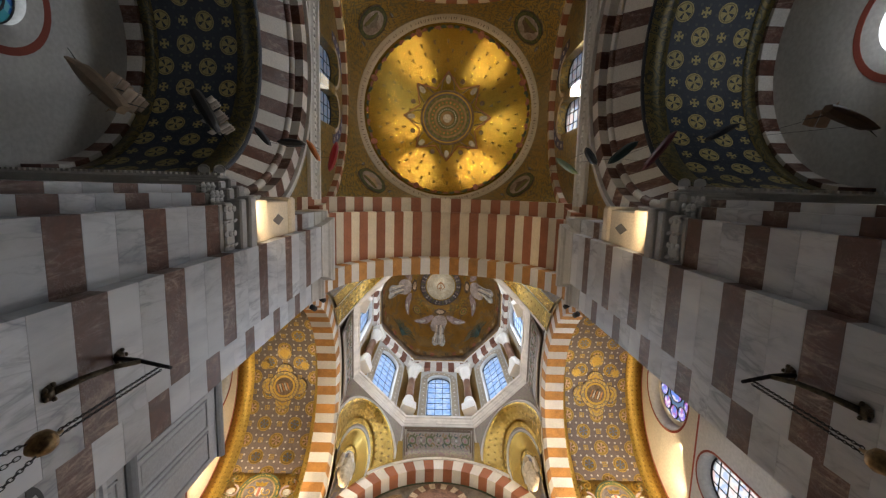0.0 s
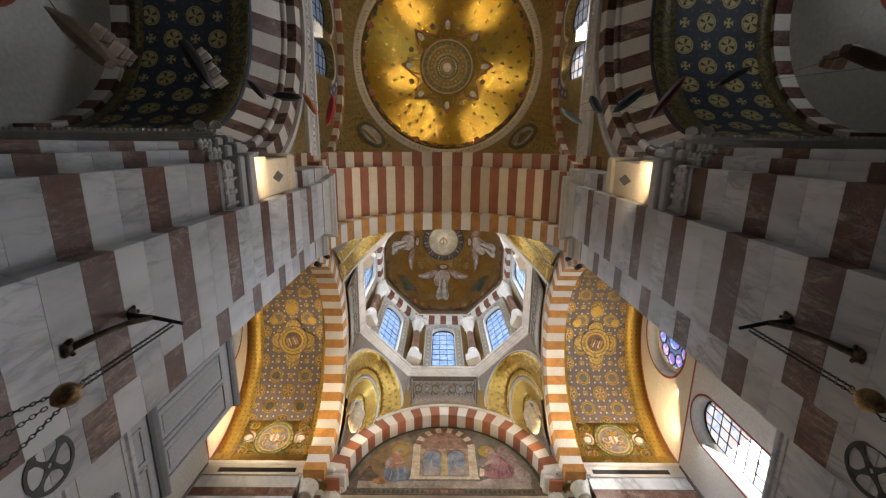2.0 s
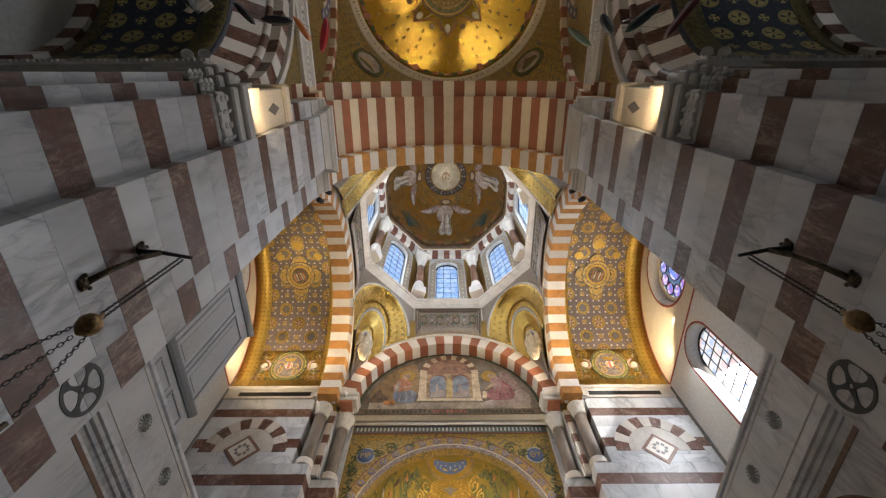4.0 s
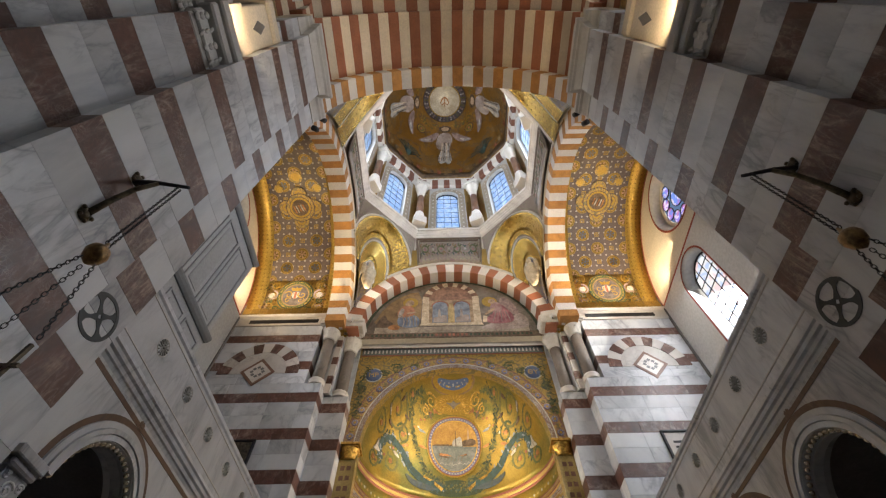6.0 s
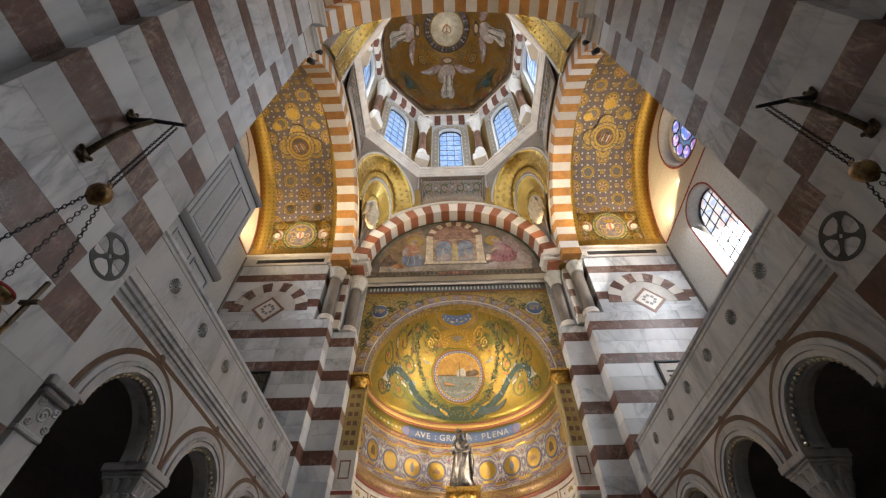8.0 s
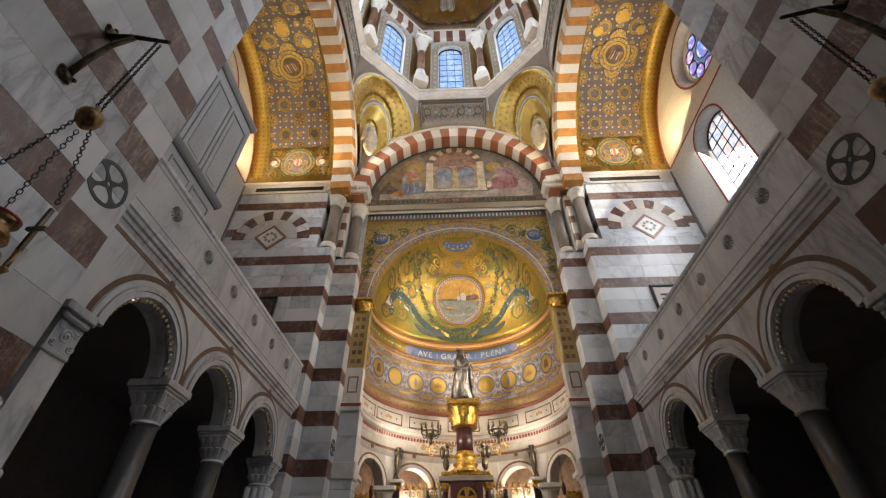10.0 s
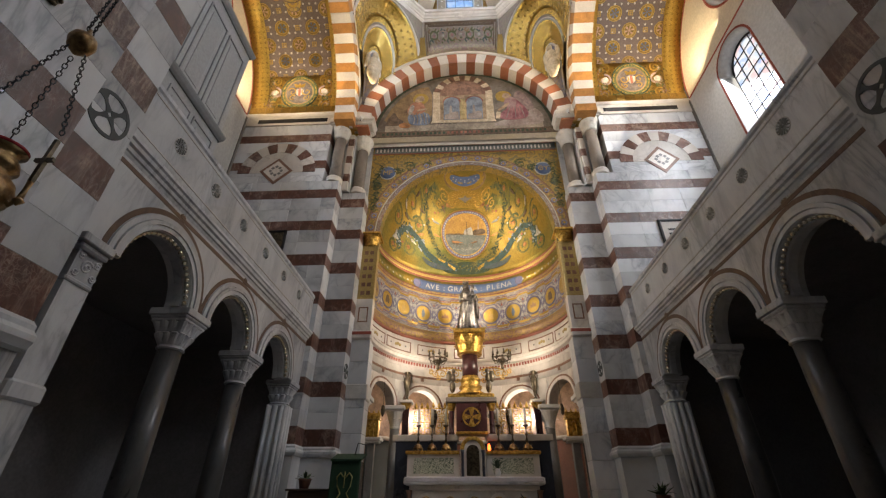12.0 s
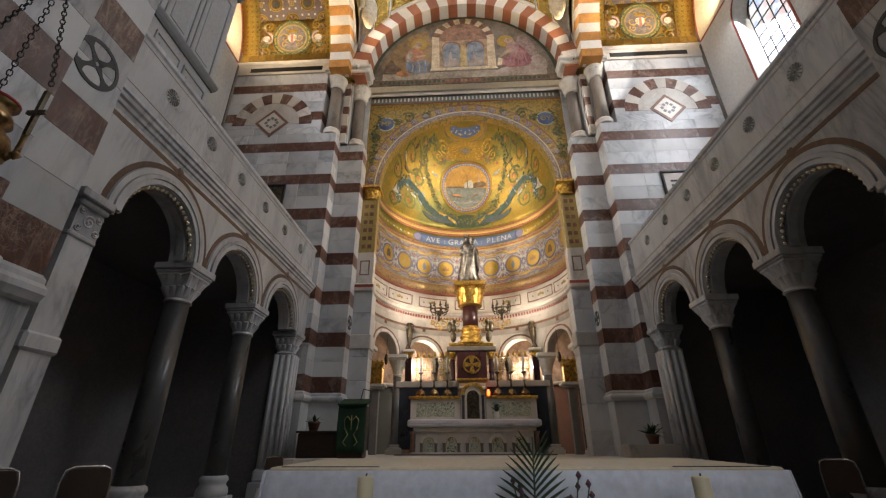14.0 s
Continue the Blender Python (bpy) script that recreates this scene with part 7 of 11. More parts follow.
    add_box(ib, s * 3.68, s * 5.0, 0.28, 1.096, 9.0, 9.75, 0.02)
    add_box(ib, s * 3.72, s * 5.0, 0.34, 1.096, 9.75, 11.0, 0.02)
    add_box(ib, s * 3.66, s * 5.0, 0.26, 1.096, 11.0, 11.35, 0.05)
    part("impost_block", ib, nw, mat=M["arch_cream"])
    part("impost_lozenge", extrude("impost_lozenge", "x", [(0.72, 10.1), (0.84, 10.4), (0.72, 10.7), (0.60, 10.4)], s * 3.708, s * 3.73, M["grey"]), nw)
    # cornice and clerestory
    path = [(s * 4.34, -8.2, 14.82), (s * 4.34, 0.4, 14.82)]
    moulding("cornice", nw, path if s < 0 else path[::-1], [(-0.6, 0), (0.0, 0), (0.04, 0.08), (0.1, 0.14), (0.12, 0.28), (0.2, 0.32), (0.2, 0.46), (0.06, 0.52), (0.06, 0.74), (-0.6, 0.74)], M["arch_white"])
    for i in range(40):
        part("carved_leaf", lathe_mesh("carved_leaf", [(0.001, -0.06), (0.05, -0.03), (0.06, 0.03), (0.001, 0.06)], M["arch_white"], 6), nw, m=pose(s * 4.24, -7.6 + 0.2 * i, 15.02))
    cl = setting("wall_clerestory", "mosaic clerestory wall with paired windows")
    for k, wy in enumerate((-4.3, -2.78)):
        a0, a1 = ((-8.2, -3.54), (-3.54, 0.75))[k]
        part("wall", arch_wall("wall", "x", a0, a1, 20.6, wy, 17.5, 0.6, s * 4.22, s * 4.8, M["gold_border"], z0=15.6), cl)
        window("window_clerestory", "small round-headed clear leaded window", "x", s * 4.55, wy, 15.65, 17.5, 0.6, 3, 5, M["glass_mix"])
        ring_strip("yellow_border", cl, "x", wy, 17.5, 0.61, 0.74, s * 4.21, s * 4.25, M["arch_cream"], 0, 180, 20)
    ring_strip("blue_border", cl, "x", -3.54, 17.1, 1.62, 1.95, s * 4.212, s * 4.24, M["lilac"], 0, 180, 28)
    for k in range(12):
        a = math.pi * (k + 0.5) / 12
        part("border_dot", lathe_mesh("border_dot", [(0.08, 0), (0.07, 0.012)], M["arch_white"], 8), cl, m=pose(s * 4.212, -3.54 + 1.78 * math.cos(a), 17.1 + 1.78 * math.sin(a), 0, -s * 90))
    arch_ring("order", cl, "x", YN, 14.6, 4.05, 4.3, s * 4.02, s * 4.5, 33, PAIR)
back = setting("wall_back", "plain wall and striped arch that close the nave")
box("closing_wall", -9.2, 9.2, -9.2, -8.6, 0, 23, M["plaster_grey"], back)
arch_ring("order", back, "y", 0, 14.6, 4.05, 4.6, -8.3, -7.35, 33, PAIR)

# unseen roof slabs and walls, added to keep the day out
rf = setting("ceiling_roof", "unseen dark slabs added round the vaults to block daylight")
box("slab", -5.5, 5.5, -9.2, 2.5, 23.0, 23.3, M["dark"], rf)
box("slab", -5.6, 5.6, 2.2, 2.5, 19.4, 23.3, M["dark"], rf)
# square base round the drum, also unseen and added against daylight
for s in SIDES:
    box("parapet", s * 4.75, s * 5.3, YC - 5.3, YC + 5.3, 19.2, 21.9, M["dark"], rf)
    box("parapet", -4.75, 4.75, YC + s * 4.75, YC + s * 5.3, 19.5, 21.9, M["dark"], rf)
    for e in SIDES:
        part("corner_slab", prism_mesh("corner_slab", [(s * 1.3, YC + e * 5.3), (s * 5.3, YC + e * 1.3), (s * 5.3, YC + e * 5.3)], 21.5, 21.8, M["dark"]), rf)
for s in SIDES:
    box("slab", s * 4.6, s * 9.4, 2.7, 13.5, 19.2, 19.5, M["dark"], rf)
    box("slab", s * 4.95, s * 5.5, -9.2, 3.3, 19.5, 23.0, M["dark"], rf)
    box("slab", s * 4.9, s * 5.6, 0.7, 3.3, 13.0, 23.0, M["dark"], rf)
    box("slab", s * 8.7, s * 9.3, 11.5, 18.4, -0.1, 19.4, M["dark"], rf)
    box("slab", s * 4.5, s * 9.3, 12.9, 13.4, -0.1, 19.3, M["dark"], rf)
box("slab", -4.8, 4.8, 11.9, 18.4, 19.2, 19.5, M["dark"], rf)
box("slab", -9.2, 9.2, 18.2, 18.6, -0.1, 19.4, M["dark"], rf)


# ---- mosaics and paintings laid on the vaults and walls ----
# half dome: x metres round the curve from its middle, y metres up the curve from its springing
def on_conch(x, y, lift):
    e = y / RP
    a = math.pi / 2 - x / (RP * max(0.25, math.cos(e)))
    r = RP - lift
    return (r * math.cos(a) * math.cos(e), CA + r * math.sin(a) * math.cos(e), 9.5 + r * math.sin(e))


def garland(name, fn, line, width, mats, count, size, seed, parent):
    """A dense run of small leaves along a drawn line, one mesh for each tint."""
    rg = random.Random(seed)
    sets = [([], []) for _ in mats]
    n = len(line) - 1
    for i in range(count):
        t = rg.random() * n
        j = min(n - 1, int(t))
        f = t - j
        x = line[j][0] + (line[j + 1][0] - line[j][0]) * f + rg.gauss(0, width * 0.32)
        y = line[j][1] + (line[j + 1][1] - line[j][1]) * f + rg.gauss(0, width * 0.32)
        a, k = rg.uniform(0, 6.28), size * rg.uniform(0.6, 1.3)
        v, fc = sets[i % len(mats)]
        b = len(v)
        for u, w in ((-1, 0), (-0.2, 0.42), (1, 0), (-0.2, -0.42)):
            v.append(fn(x + k * (u * math.cos(a) - w * math.sin(a)), y + k * (u * math.sin(a) + w * math.cos(a)), 0.014 + 0.0004 * (i % 20)))
        fc.append((b, b + 1, b + 2, b + 3))
    for (v, fc), mt in zip(sets, mats):
        part(name, mesh_from(name, v, fc, mt), parent)


art = setting("trim_apse_mosaic", "vines, birds and ship medallion of the apse mosaic")
MX, MY = 0.0, 1.93
over = lambda k: (lambda x, y, l: on_conch(x, y, l + k))
for r, mt, k in ((1.14, M["gold_disc"], 0.03), (1.09, M["rust"], 0.036), (1.06, M["lilac"], 0.042), (0.96, M["gilt"], 0.05), (0.92, plain("amber_mosaic", (0.42, 0.24, 0.05), scale=3.0, other=(0.30, 0.15, 0.04)), 0.056)):
    part("medallion_rim" if r > 0.93 else "medallion_field", blob_mesh("medallion_rim", over(k), circle(MX, MY, r, 40), mt, 0), art)
bead = lambda i: circle(MX + 1.01 * math.cos(2 * math.pi * i / 56), MY + 1.01 * math.sin(2 * math.pi * i / 56), 0.028, 6)
for i in range(56):
    part("rim_bead", blob_mesh("rim_bead", over(0.05), bead(i), M["white_enamel"], 0), art)
sea = [(MX + 0.92 * math.cos(radians(a)), MY + 0.92 * math.sin(radians(a))) for a in range(184, 357, 7)]
part("sea", blob_mesh("sea", over(0.064), sea, plain("grey_green_sea_mosaic", (0.13, 0.15, 0.14), scale=7.0, other=(0.24, 0.25, 0.24)), 0), art)
part("far_shore", blob_mesh("far_shore", over(0.06), [(-0.9, 1.86), (-0.2, 1.86), (0.3, 1.9), (0.9, 1.86), (0.86, 2.1), (0.5, 2.16), (0.2, 2.0), (-0.4, 1.98), (-0.88, 1.93)], P_BROWN, 1), art)
part("far_tower", blob_mesh("far_tower", over(0.062), [(0.52, 2.1), (0.62, 2.1), (0.59, 2.45), (0.57, 2.55), (0.55, 2.45)], P_SKIN, 0), art)
part("ship_hull", blob_mesh("ship_hull", over(0.07), [(-0.62, 1.48), (0.45, 1.48), (0.6, 1.75), (0.48, 1.66), (-0.58, 1.64), (-0.66, 1.66)], P_BROWN, 1), art)
part("ship_sail", blob_mesh("ship_sail", over(0.072), [(-0.05, 1.76), (0.34, 1.8), (0.28, 2.28), (0.12, 2.22), (-0.1, 2.12)], P_ROBE, 1), art)
part("mast", ribbon("mast", over(0.074), [(0.06, 1.62), (0.05, 2.5)], 0.035, P_BROWN), art)
part("ship_rail", ribbon("ship_rail", over(0.076), [(-0.6, 1.60), (0.0, 1.57), (0.48, 1.6)], 0.07, P_ORANGE, 0.012, False), art)
for i in range(7):
    part("oar", ribbon("oar", over(0.078), [(-0.5 + 0.14 * i, 1.56), (-0.58 + 0.14 * i, 1.36)], 0.018, P_BROWN), art)
    part("wave_crest", ribbon("wave_crest", over(0.07), [(-0.6 + 0.18 * i, 1.26 - 0.04 * (i % 2)), (-0.52 + 0.18 * i, 1.31 - 0.04 * (i % 2)), (-0.44 + 0.18 * i, 1.26 - 0.04 * (i % 2))], 0.03, P_ROBE), art)
for f in (-1, 1):
    fl = lambda line, f=f: [(f * x, y) for x, y in line]
    up_line = [(0.35, 0.55), (0.85, 0.72), (1.25, 1.05), (1.5, 1.55), (1.72, 2.05), (1.88, 2.6), (1.93, 3.1), (1.75, 3.5), (1.4, 3.7)]
    garland("leaf_garland", over(0.0), fl(up_line), 0.2, (P_DKGREEN, P_GREEN, P_OLIVE), 240, 0.09, 3, art)
    garland("leaf_garland", over(0.0), fl(spiral(1.25, 3.2, 0.5, 1.3, 1.2, 30)), 0.12, (P_GREEN, P_OLIVE), 120, 0.06, 4, art)
    side = [(0.5, 0.45), (1.2, 0.55), (1.8, 0.9), (2.2, 1.35), (2.7, 1.58), (3.15, 1.45), (3.4, 1.1), (3.3, 0.75)]
    part("vine", ribbon("vine", over(0.006), fl(side), 0.3, P_TEAL), art)
    garland("leaf_garland", over(0.002), fl(side), 0.26, (P_TEAL, P_DKGREEN, P_SKY), 260, 0.09, 5, art)
    for cx, cy, r, tn, mt, w in ((2.75, 0.85, 0.42, 1.2, P_OLIVE, 0.09), (2.75, 2.5, 0.72, 2.0, P_OLIVE, 0.10), (3.6, 1.7, 0.4, 1.0, P_OLIVE, 0.07), (2.25, 1.9, 0.36, 0.4, P_GREEN, 0.07), (2.0, 3.3, 0.3, 2.6, P_OLIVE, 0.06), (3.7, 0.6, 0.35, 2.0, P_GREEN, 0.07)):
        part("vine", ribbon("vine", over(0.005), fl(spiral(cx, cy, r, 1.5, tn, 40)), w, mt), art)
        garland("leaf_garland", over(0.001), fl(spiral(cx, cy, r, 1.5, tn, 40)), 0.1, (mt, P_GREEN), 70, 0.05, 6, art)
        part("blossom", blob_mesh("blossom", over(0.02), fl(circle(cx, cy, 0.09, 9)), P_ORANGE, 1), art)
    # peacock, crane and small birds
    part("peacock", blob_mesh("peacock", over(0.03), fl([(0.7, 0.32), (1.3, 0.26), (1.8, 0.38), (2.02, 0.62), (1.98, 0.7), (1.82, 0.56), (1.3, 0.52), (0.8, 0.42)]), plain("peacock_mosaic", (0.05, 0.07, 0.09), other=(0.09, 0.10, 0.05)), 2), art)
    part("crane", blob_mesh("crane", over(0.03), fl([(3.3, 0.9), (3.55, 1.0), (3.52, 1.22), (3.58, 1.25), (3.64, 1.0), (3.85, 0.82), (3.6, 0.85)]), P_WHITE, 2), art)
    for bx, by, c, tn in ((1.0, 2.95, P_BROWN, 1.1), (0.75, 3.15, P_ORANGE, 0.6), (2.1, 2.5, P_BROWN, 0.3), (2.5, 2.95, P_BROWN, 2.2), (1.35, 2.3, P_SKY, 0.2), (2.1, 1.6, P_ORANGE, 2.8), (3.0, 1.95, P_BROWN, 0.5), (1.3, 1.75, P_ORANGE, 0.2), (2.9, 3.1, P_BROWN, 0.9), (2.5, 1.15, P_WHITE, 0.4), (3.2, 2.3, P_WHITE, 1.0)):
        rot = [(bx + u * math.cos(tn) - w * math.sin(tn), by + u * math.sin(tn) + w * math.cos(tn)) for u, w in ((-0.2, 0.0), (-0.05, 0.06), (0.12, 0.05), (0.17, 0.01), (0.08, -0.05), (-0.05, -0.03))]
        part("bird", blob_mesh("bird", over(0.026), fl(rot), c, 1), art)
    for q in range(16):
        part("blossom", blob_mesh("blossom", over(0.016), fl(circle(0.7 + 3.0 * ((q * 0.618) % 1), 0.5 + 2.9 * ((q * 0.377) % 1), 0.045, 7)), (P_WHITE, P_ORANGE, P_RED)[q % 3], 0), art)
    part("gilt_spray", ribbon("gilt_spray", over(0.02), fl([(0.5, 0.35), (0.9, 0.62), (1.25, 0.75)]), 0.12, M["gilt"]), art)
dark_base = [(-0.9, 0.12), (0.9, 0.12), (1.1, 0.4), (0.6, 0.62), (0.0, 0.75), (-0.6, 0.62), (-1.1, 0.4)]
part("foliage", blob_mesh("foliage", over(0.001), dark_base, P_DKGREEN, 2), art)
garland("leaf_garland", over(0.004), [(-1.1, 0.35), (0, 0.45), (1.1, 0.35)], 0.22, (P_DKGREEN, P_TEAL, P_OLIVE), 260, 0.08, 8, art)
for wd, k, mt in ((1.2, 0.002, P_OCHRE), (1.1, 0.006, M["gold_disc"]), (0.85, 0.01, M["blue_enamel"])):
    g = (wd - 0.85) * 0.8
    part("star_field", blob_mesh("star_field", over(k), [(-wd, 4.62), (wd, 4.62), (wd * 0.85, 4.28 - g), (0, 4.1 - g), (-wd * 0.85, 4.28 - g)], mt, 2), art)
for i in range(14):
    part("star", blob_mesh("star", over(0.02), circle(-0.6 + 0.2 * (i % 7), 4.3 + 0.13 * (i // 7) + 0.05 * (i % 2), 0.03, 6), M["white_enamel"], 0), art)
part("dove_glow", blob_mesh("dove_glow", over(0.004), [(-0.75, 3.1), (0.75, 3.1), (0.85, 3.6), (0.4, 3.95), (-0.4, 3.95), (-0.85, 3.6)], M["gold_disc"], 2), art)
part("dove", blob_mesh("dove", over(0.02), [(0, 3.3), (0.08, 3.46), (0.36, 3.6), (0.08, 3.58), (0, 3.72), (-0.08, 3.58), (-0.36, 3.6), (-0.08, 3.46)], P_GREY, 1), art)
for f in (-1, 1):
    for cx, cy, r, tn in ((0.95, 3.5, 0.3, 0.6), (0.62, 3.25, 0.2, 2.4), (1.2, 3.1, 0.2, 1.2)):
        part("gilt_scroll", ribbon("gilt_scroll", over(0.016), [(f * x, y) for x, y in spiral(cx, cy, r, 1.5, tn, 28)], 0.07, M["gilt"]), art)
for i in range(24):
    a0 = 2 * math.pi * i / 24
    part("ray", ribbon("ray", over(0.01), [(0.3 * math.cos(a0), 3.55 + 0.2 * math.sin(a0)), (0.62 * math.cos(a0), 3.55 + 0.38 * math.sin(a0))], 0.035, M["gilt"]), art)
# vines in the spandrels of the apse arch
sp = lambda x, y, l: (x, YA - 0.004 - l, y)
for f in (-1, 1):
    for cx, cy, r, tn in ((2.2, 12.72, 0.26, 0.5), (1.5, 12.86, 0.16, 2.0), (3.45, 11.75, 0.2, 1.0), (2.65, 12.55, 0.18, 3.0)):
        ln = [(f * x, y) for x, y in spiral(cx, cy, r, 1.4, tn, 26)]
        part("vine", ribbon("vine", sp, ln, 0.06, (P_GREEN, P_TEAL)[int(cx) % 2], 0.008), art)
        garland("leaf_garland", sp, ln, 0.1, (P_GREEN, P_DKGREEN, P_OLIVE), 60, 0.05, 7, art)
    garland("leaf_garland", sp, [(f * 3.5, 10.6), (f * 3.45, 11.4), (f * 3.5, 12.0), (f * 3.3, 12.8)], 0.2, (P_GREEN, P_DKGREEN, P_OLIVE), 160, 0.07, 9, art)

# tympanum painting
mural = setting("trim_tympanum_painting", "faded tympanum painting with two seated figures and a twin window")
onw = lambda x, y, l: (x, 12.2 - 0.004 - l, ZS + y)
up = lambda k: (lambda x, y, l: onw(x, y, l + k))
half = lambda r, a0=0, a1=180, dy=0.0: [(r * math.cos(radians(a0 + (a1 - a0) * i / 24)), dy + r * math.sin(radians(a0 + (a1 - a0) * i / 24))) for i in range(25)]
part("ground", blob_mesh("ground", onw, half(3.74, 0, 180, 0.0), P_BROWN, 0), mural)
part("ground", blob_mesh("ground", up(0.003), half(3.56, 0, 180, 0.3), P_GREY, 0), mural)
part("ground", blob_mesh("ground", up(0.006), [(-3.4, 0.6), (-1.3, 0.6), (-1.3, 3.0), (-2.0, 2.9), (-2.9, 2.0)], P_OCHRE, 1), mural)
part("ground", blob_mesh("ground", up(0.006), [(3.3, 0.6), (1.5, 0.6), (1.5, 2.6), (2.4, 2.4), (3.0, 1.6)], P_GREY, 1), mural)
part("step", blob_mesh("step", up(0.009), [(-3.2, 0.28), (3.2, 0.28), (3.2, 0.62), (-3.2, 0.62)], plain("stone_paint", (0.33, 0.28, 0.22), scale=3.0), 0), mural)
part("cloud", blob_mesh("cloud", up(0.012), [(1.2, 0.35), (3.2, 0.4), (3.3, 1.0), (2.9, 1.5), (2.6, 1.1), (2.1, 0.9), (1.3, 0.65)], P_CLOUD, 2), mural)
for i in range(38):
    part("border_block", blob_mesh("border_block", up(0.012), [(-3.3 + 0.175 * i, 0.08), (-3.2 + 0.175 * i, 0.08), (-3.2 + 0.175 * i, 0.2), (-3.3 + 0.175 * i, 0.2)], P_DKGREEN if abs(i - 18.5) > 3.5 else P_RED, 0), mural)
# painted twin window
part("painted_wall", blob_mesh("painted_wall", up(0.012), [(-1.0, 0.8), (1.0, 0.8), (1.0, 2.4), (-1.0, 2.4)], plain("tan_paint", (0.36, 0.25, 0.15)), 0), mural)
part("painted_wall", blob_mesh("painted_wall", up(0.014), half(1.0, 0, 180, 2.35), plain("tan_red_paint", (0.30, 0.16, 0.10)), 0), mural)
part("painted_sill", blob_mesh("painted_sill", up(0.02), [(-1.34, 0.7), (1.34, 0.7), (1.28, 0.84), (-1.28, 0.84)], P_CREAM, 0), mural)
for s in SIDES:
    part("pillar", blob_mesh("pillar", up(0.018), [(s * 0.95, 0.84), (s * 1.28, 0.84), (s * 1.26, 2.35), (s * 0.97, 2.35)], P_CREAM, 0), mural)
    op = [(s * 0.48 + x, 1.9 + y) for x, y in half(0.33)] + [(s * 0.48 - 0.33, 0.86), (s * 0.48 + 0.33, 0.86)]
    part("painted_opening", blob_mesh("painted_opening", up(0.02), op, P_SKY, 0), mural)
    part("painted_town", blob_mesh("painted_town", up(0.026), [(s * 0.48 - 0.28, 0.88), (s * 0.48 + 0.3, 0.88), (s * 0.48 + 0.28, 1.3), (s * 0.48 + 0.14, 1.34), (s * 0.48 + 0.04, 1.25), (s * 0.48, 1.7), (s * 0.48 - 0.07, 1.7), (s * 0.48 - 0.1, 1.2), (s * 0.48 - 0.28, 1.15)], P_CLOUD, 0), mural)
    ring = [(s * 0.48 + x, 1.9 + y) for x, y in half(0.36)]
    part("painted_arch", ribbon("painted_arch", up(0.024), ring, 0.05, P_RED, 0.012, False), mural)
part("pillar", blob_mesh("pillar", up(0.022), [(-0.13, 0.86), (0.13, 0.86), (0.1, 2.1), (-0.1, 2.1)], plain("yellow_paint", (0.46, 0.34, 0.15)), 0), mural)
for i in range(15):
    a0, a1 = 180 * i / 15, 180 * (i + 1) / 15
    seg = [(r * math.cos(radians(a)), 2.35 + q * r * math.sin(radians(a))) for r, a, q in ((0.98, a0, 1), (1.28, a0, 1), (1.28, a1, 1), (0.98, a1, 1))]
    part("painted_voussoir", blob_mesh("painted_voussoir", up(0.022), seg, (P_CREAM, plain("dull_red_paint", (0.20, 0.10, 0.06)))[i % 2], 0), mural)
# two seated figures, robe by robe
def drape_fold(fn, line, w, mt):
    part("robe_fold", ribbon("robe_fold", fn, line, w, mt), mural)
P_ROBE_BLUE = plain("faded_blue_paint", (0.17, 0.22, 0.31), scale=5.0, other=(0.08, 0.10, 0.17))
P_ROBE_ROSE = plain("faded_rose_paint", (0.36, 0.15, 0.16), scale=5.0, other=(0.20, 0.06, 0.08))
part("figure_robe", blob_mesh("figure_robe", up(0.024), [(-2.3, 0.9), (-2.15, 0.62), (-1.5, 0.58), (-1.34, 0.8), (-1.4, 1.25), (-1.75, 1.4), (-2.1, 1.4), (-2.3, 1.2)], P_ROBE_BLUE, 2), mural)
part("figure_body", blob_mesh("figure_body", up(0.03), [(-2.35, 1.3), (-2.0, 1.2), (-1.65, 1.3), (-1.55, 1.6), (-1.75, 2.0), (-2.1, 2.0), (-2.3, 1.7)], plain("salmon_paint", (0.42, 0.19, 0.11), other=(0.24, 0.10, 0.06)), 2), mural)
part("figure_sleeve", blob_mesh("figure_sleeve", up(0.036), [(-2.32, 1.25), (-2.15, 1.2), (-2.0, 1.75), (-2.2, 1.85)], P_ROBE, 2), mural)
part("figure_arm", blob_mesh("figure_arm", up(0.038), [(-1.95, 1.38), (-1.55, 1.5), (-1.5, 1.6), (-1.9, 1.52)], P_SKIN, 1), mural)
part("figure_veil", blob_mesh("figure_veil", up(0.034), [(-2.05, 1.95), (-1.98, 2.3), (-1.75, 2.4), (-1.6, 2.2), (-1.72, 1.98)], P_SKIN, 2), mural)
part("figure_halo", blob_mesh("figure_halo", up(0.02), circle(-1.8, 2.2, 0.34, 20), M["gold_disc"], 0), mural)
part("shrub", blob_mesh("shrub", up(0.018), [(-3.25, 0.62), (-2.5, 0.62), (-2.45, 0.9), (-2.7, 1.0), (-2.85, 1.45), (-3.05, 1.2)], P_BROWN, 2), mural)
part("basket", blob_mesh("basket", up(0.022), [(-2.65, 0.5), (-2.2, 0.45), (-2.15, 0.65), (-2.4, 0.8), (-2.65, 0.7)], P_ORANGE, 2), mural)
part("figure_robe", blob_mesh("figure_robe", up(0.024), [(1.4, 0.95), (1.7, 0.72), (2.55, 0.78), (2.72, 1.1), (2.5, 1.6), (2.2, 2.0), (1.95, 2.05), (1.9, 1.5), (1.6, 1.2)], P_ROBE_ROSE, 2), mural)
part("figure_body", blob_mesh("figure_body", up(0.03), [(1.85, 1.4), (2.2, 1.45), (2.25, 1.95), (2.0, 2.2), (1.75, 2.0), (1.7, 1.65)], plain("pale_rose_paint", (0.38, 0.25, 0.24), other=(0.27, 0.14, 0.14)), 2), mural)
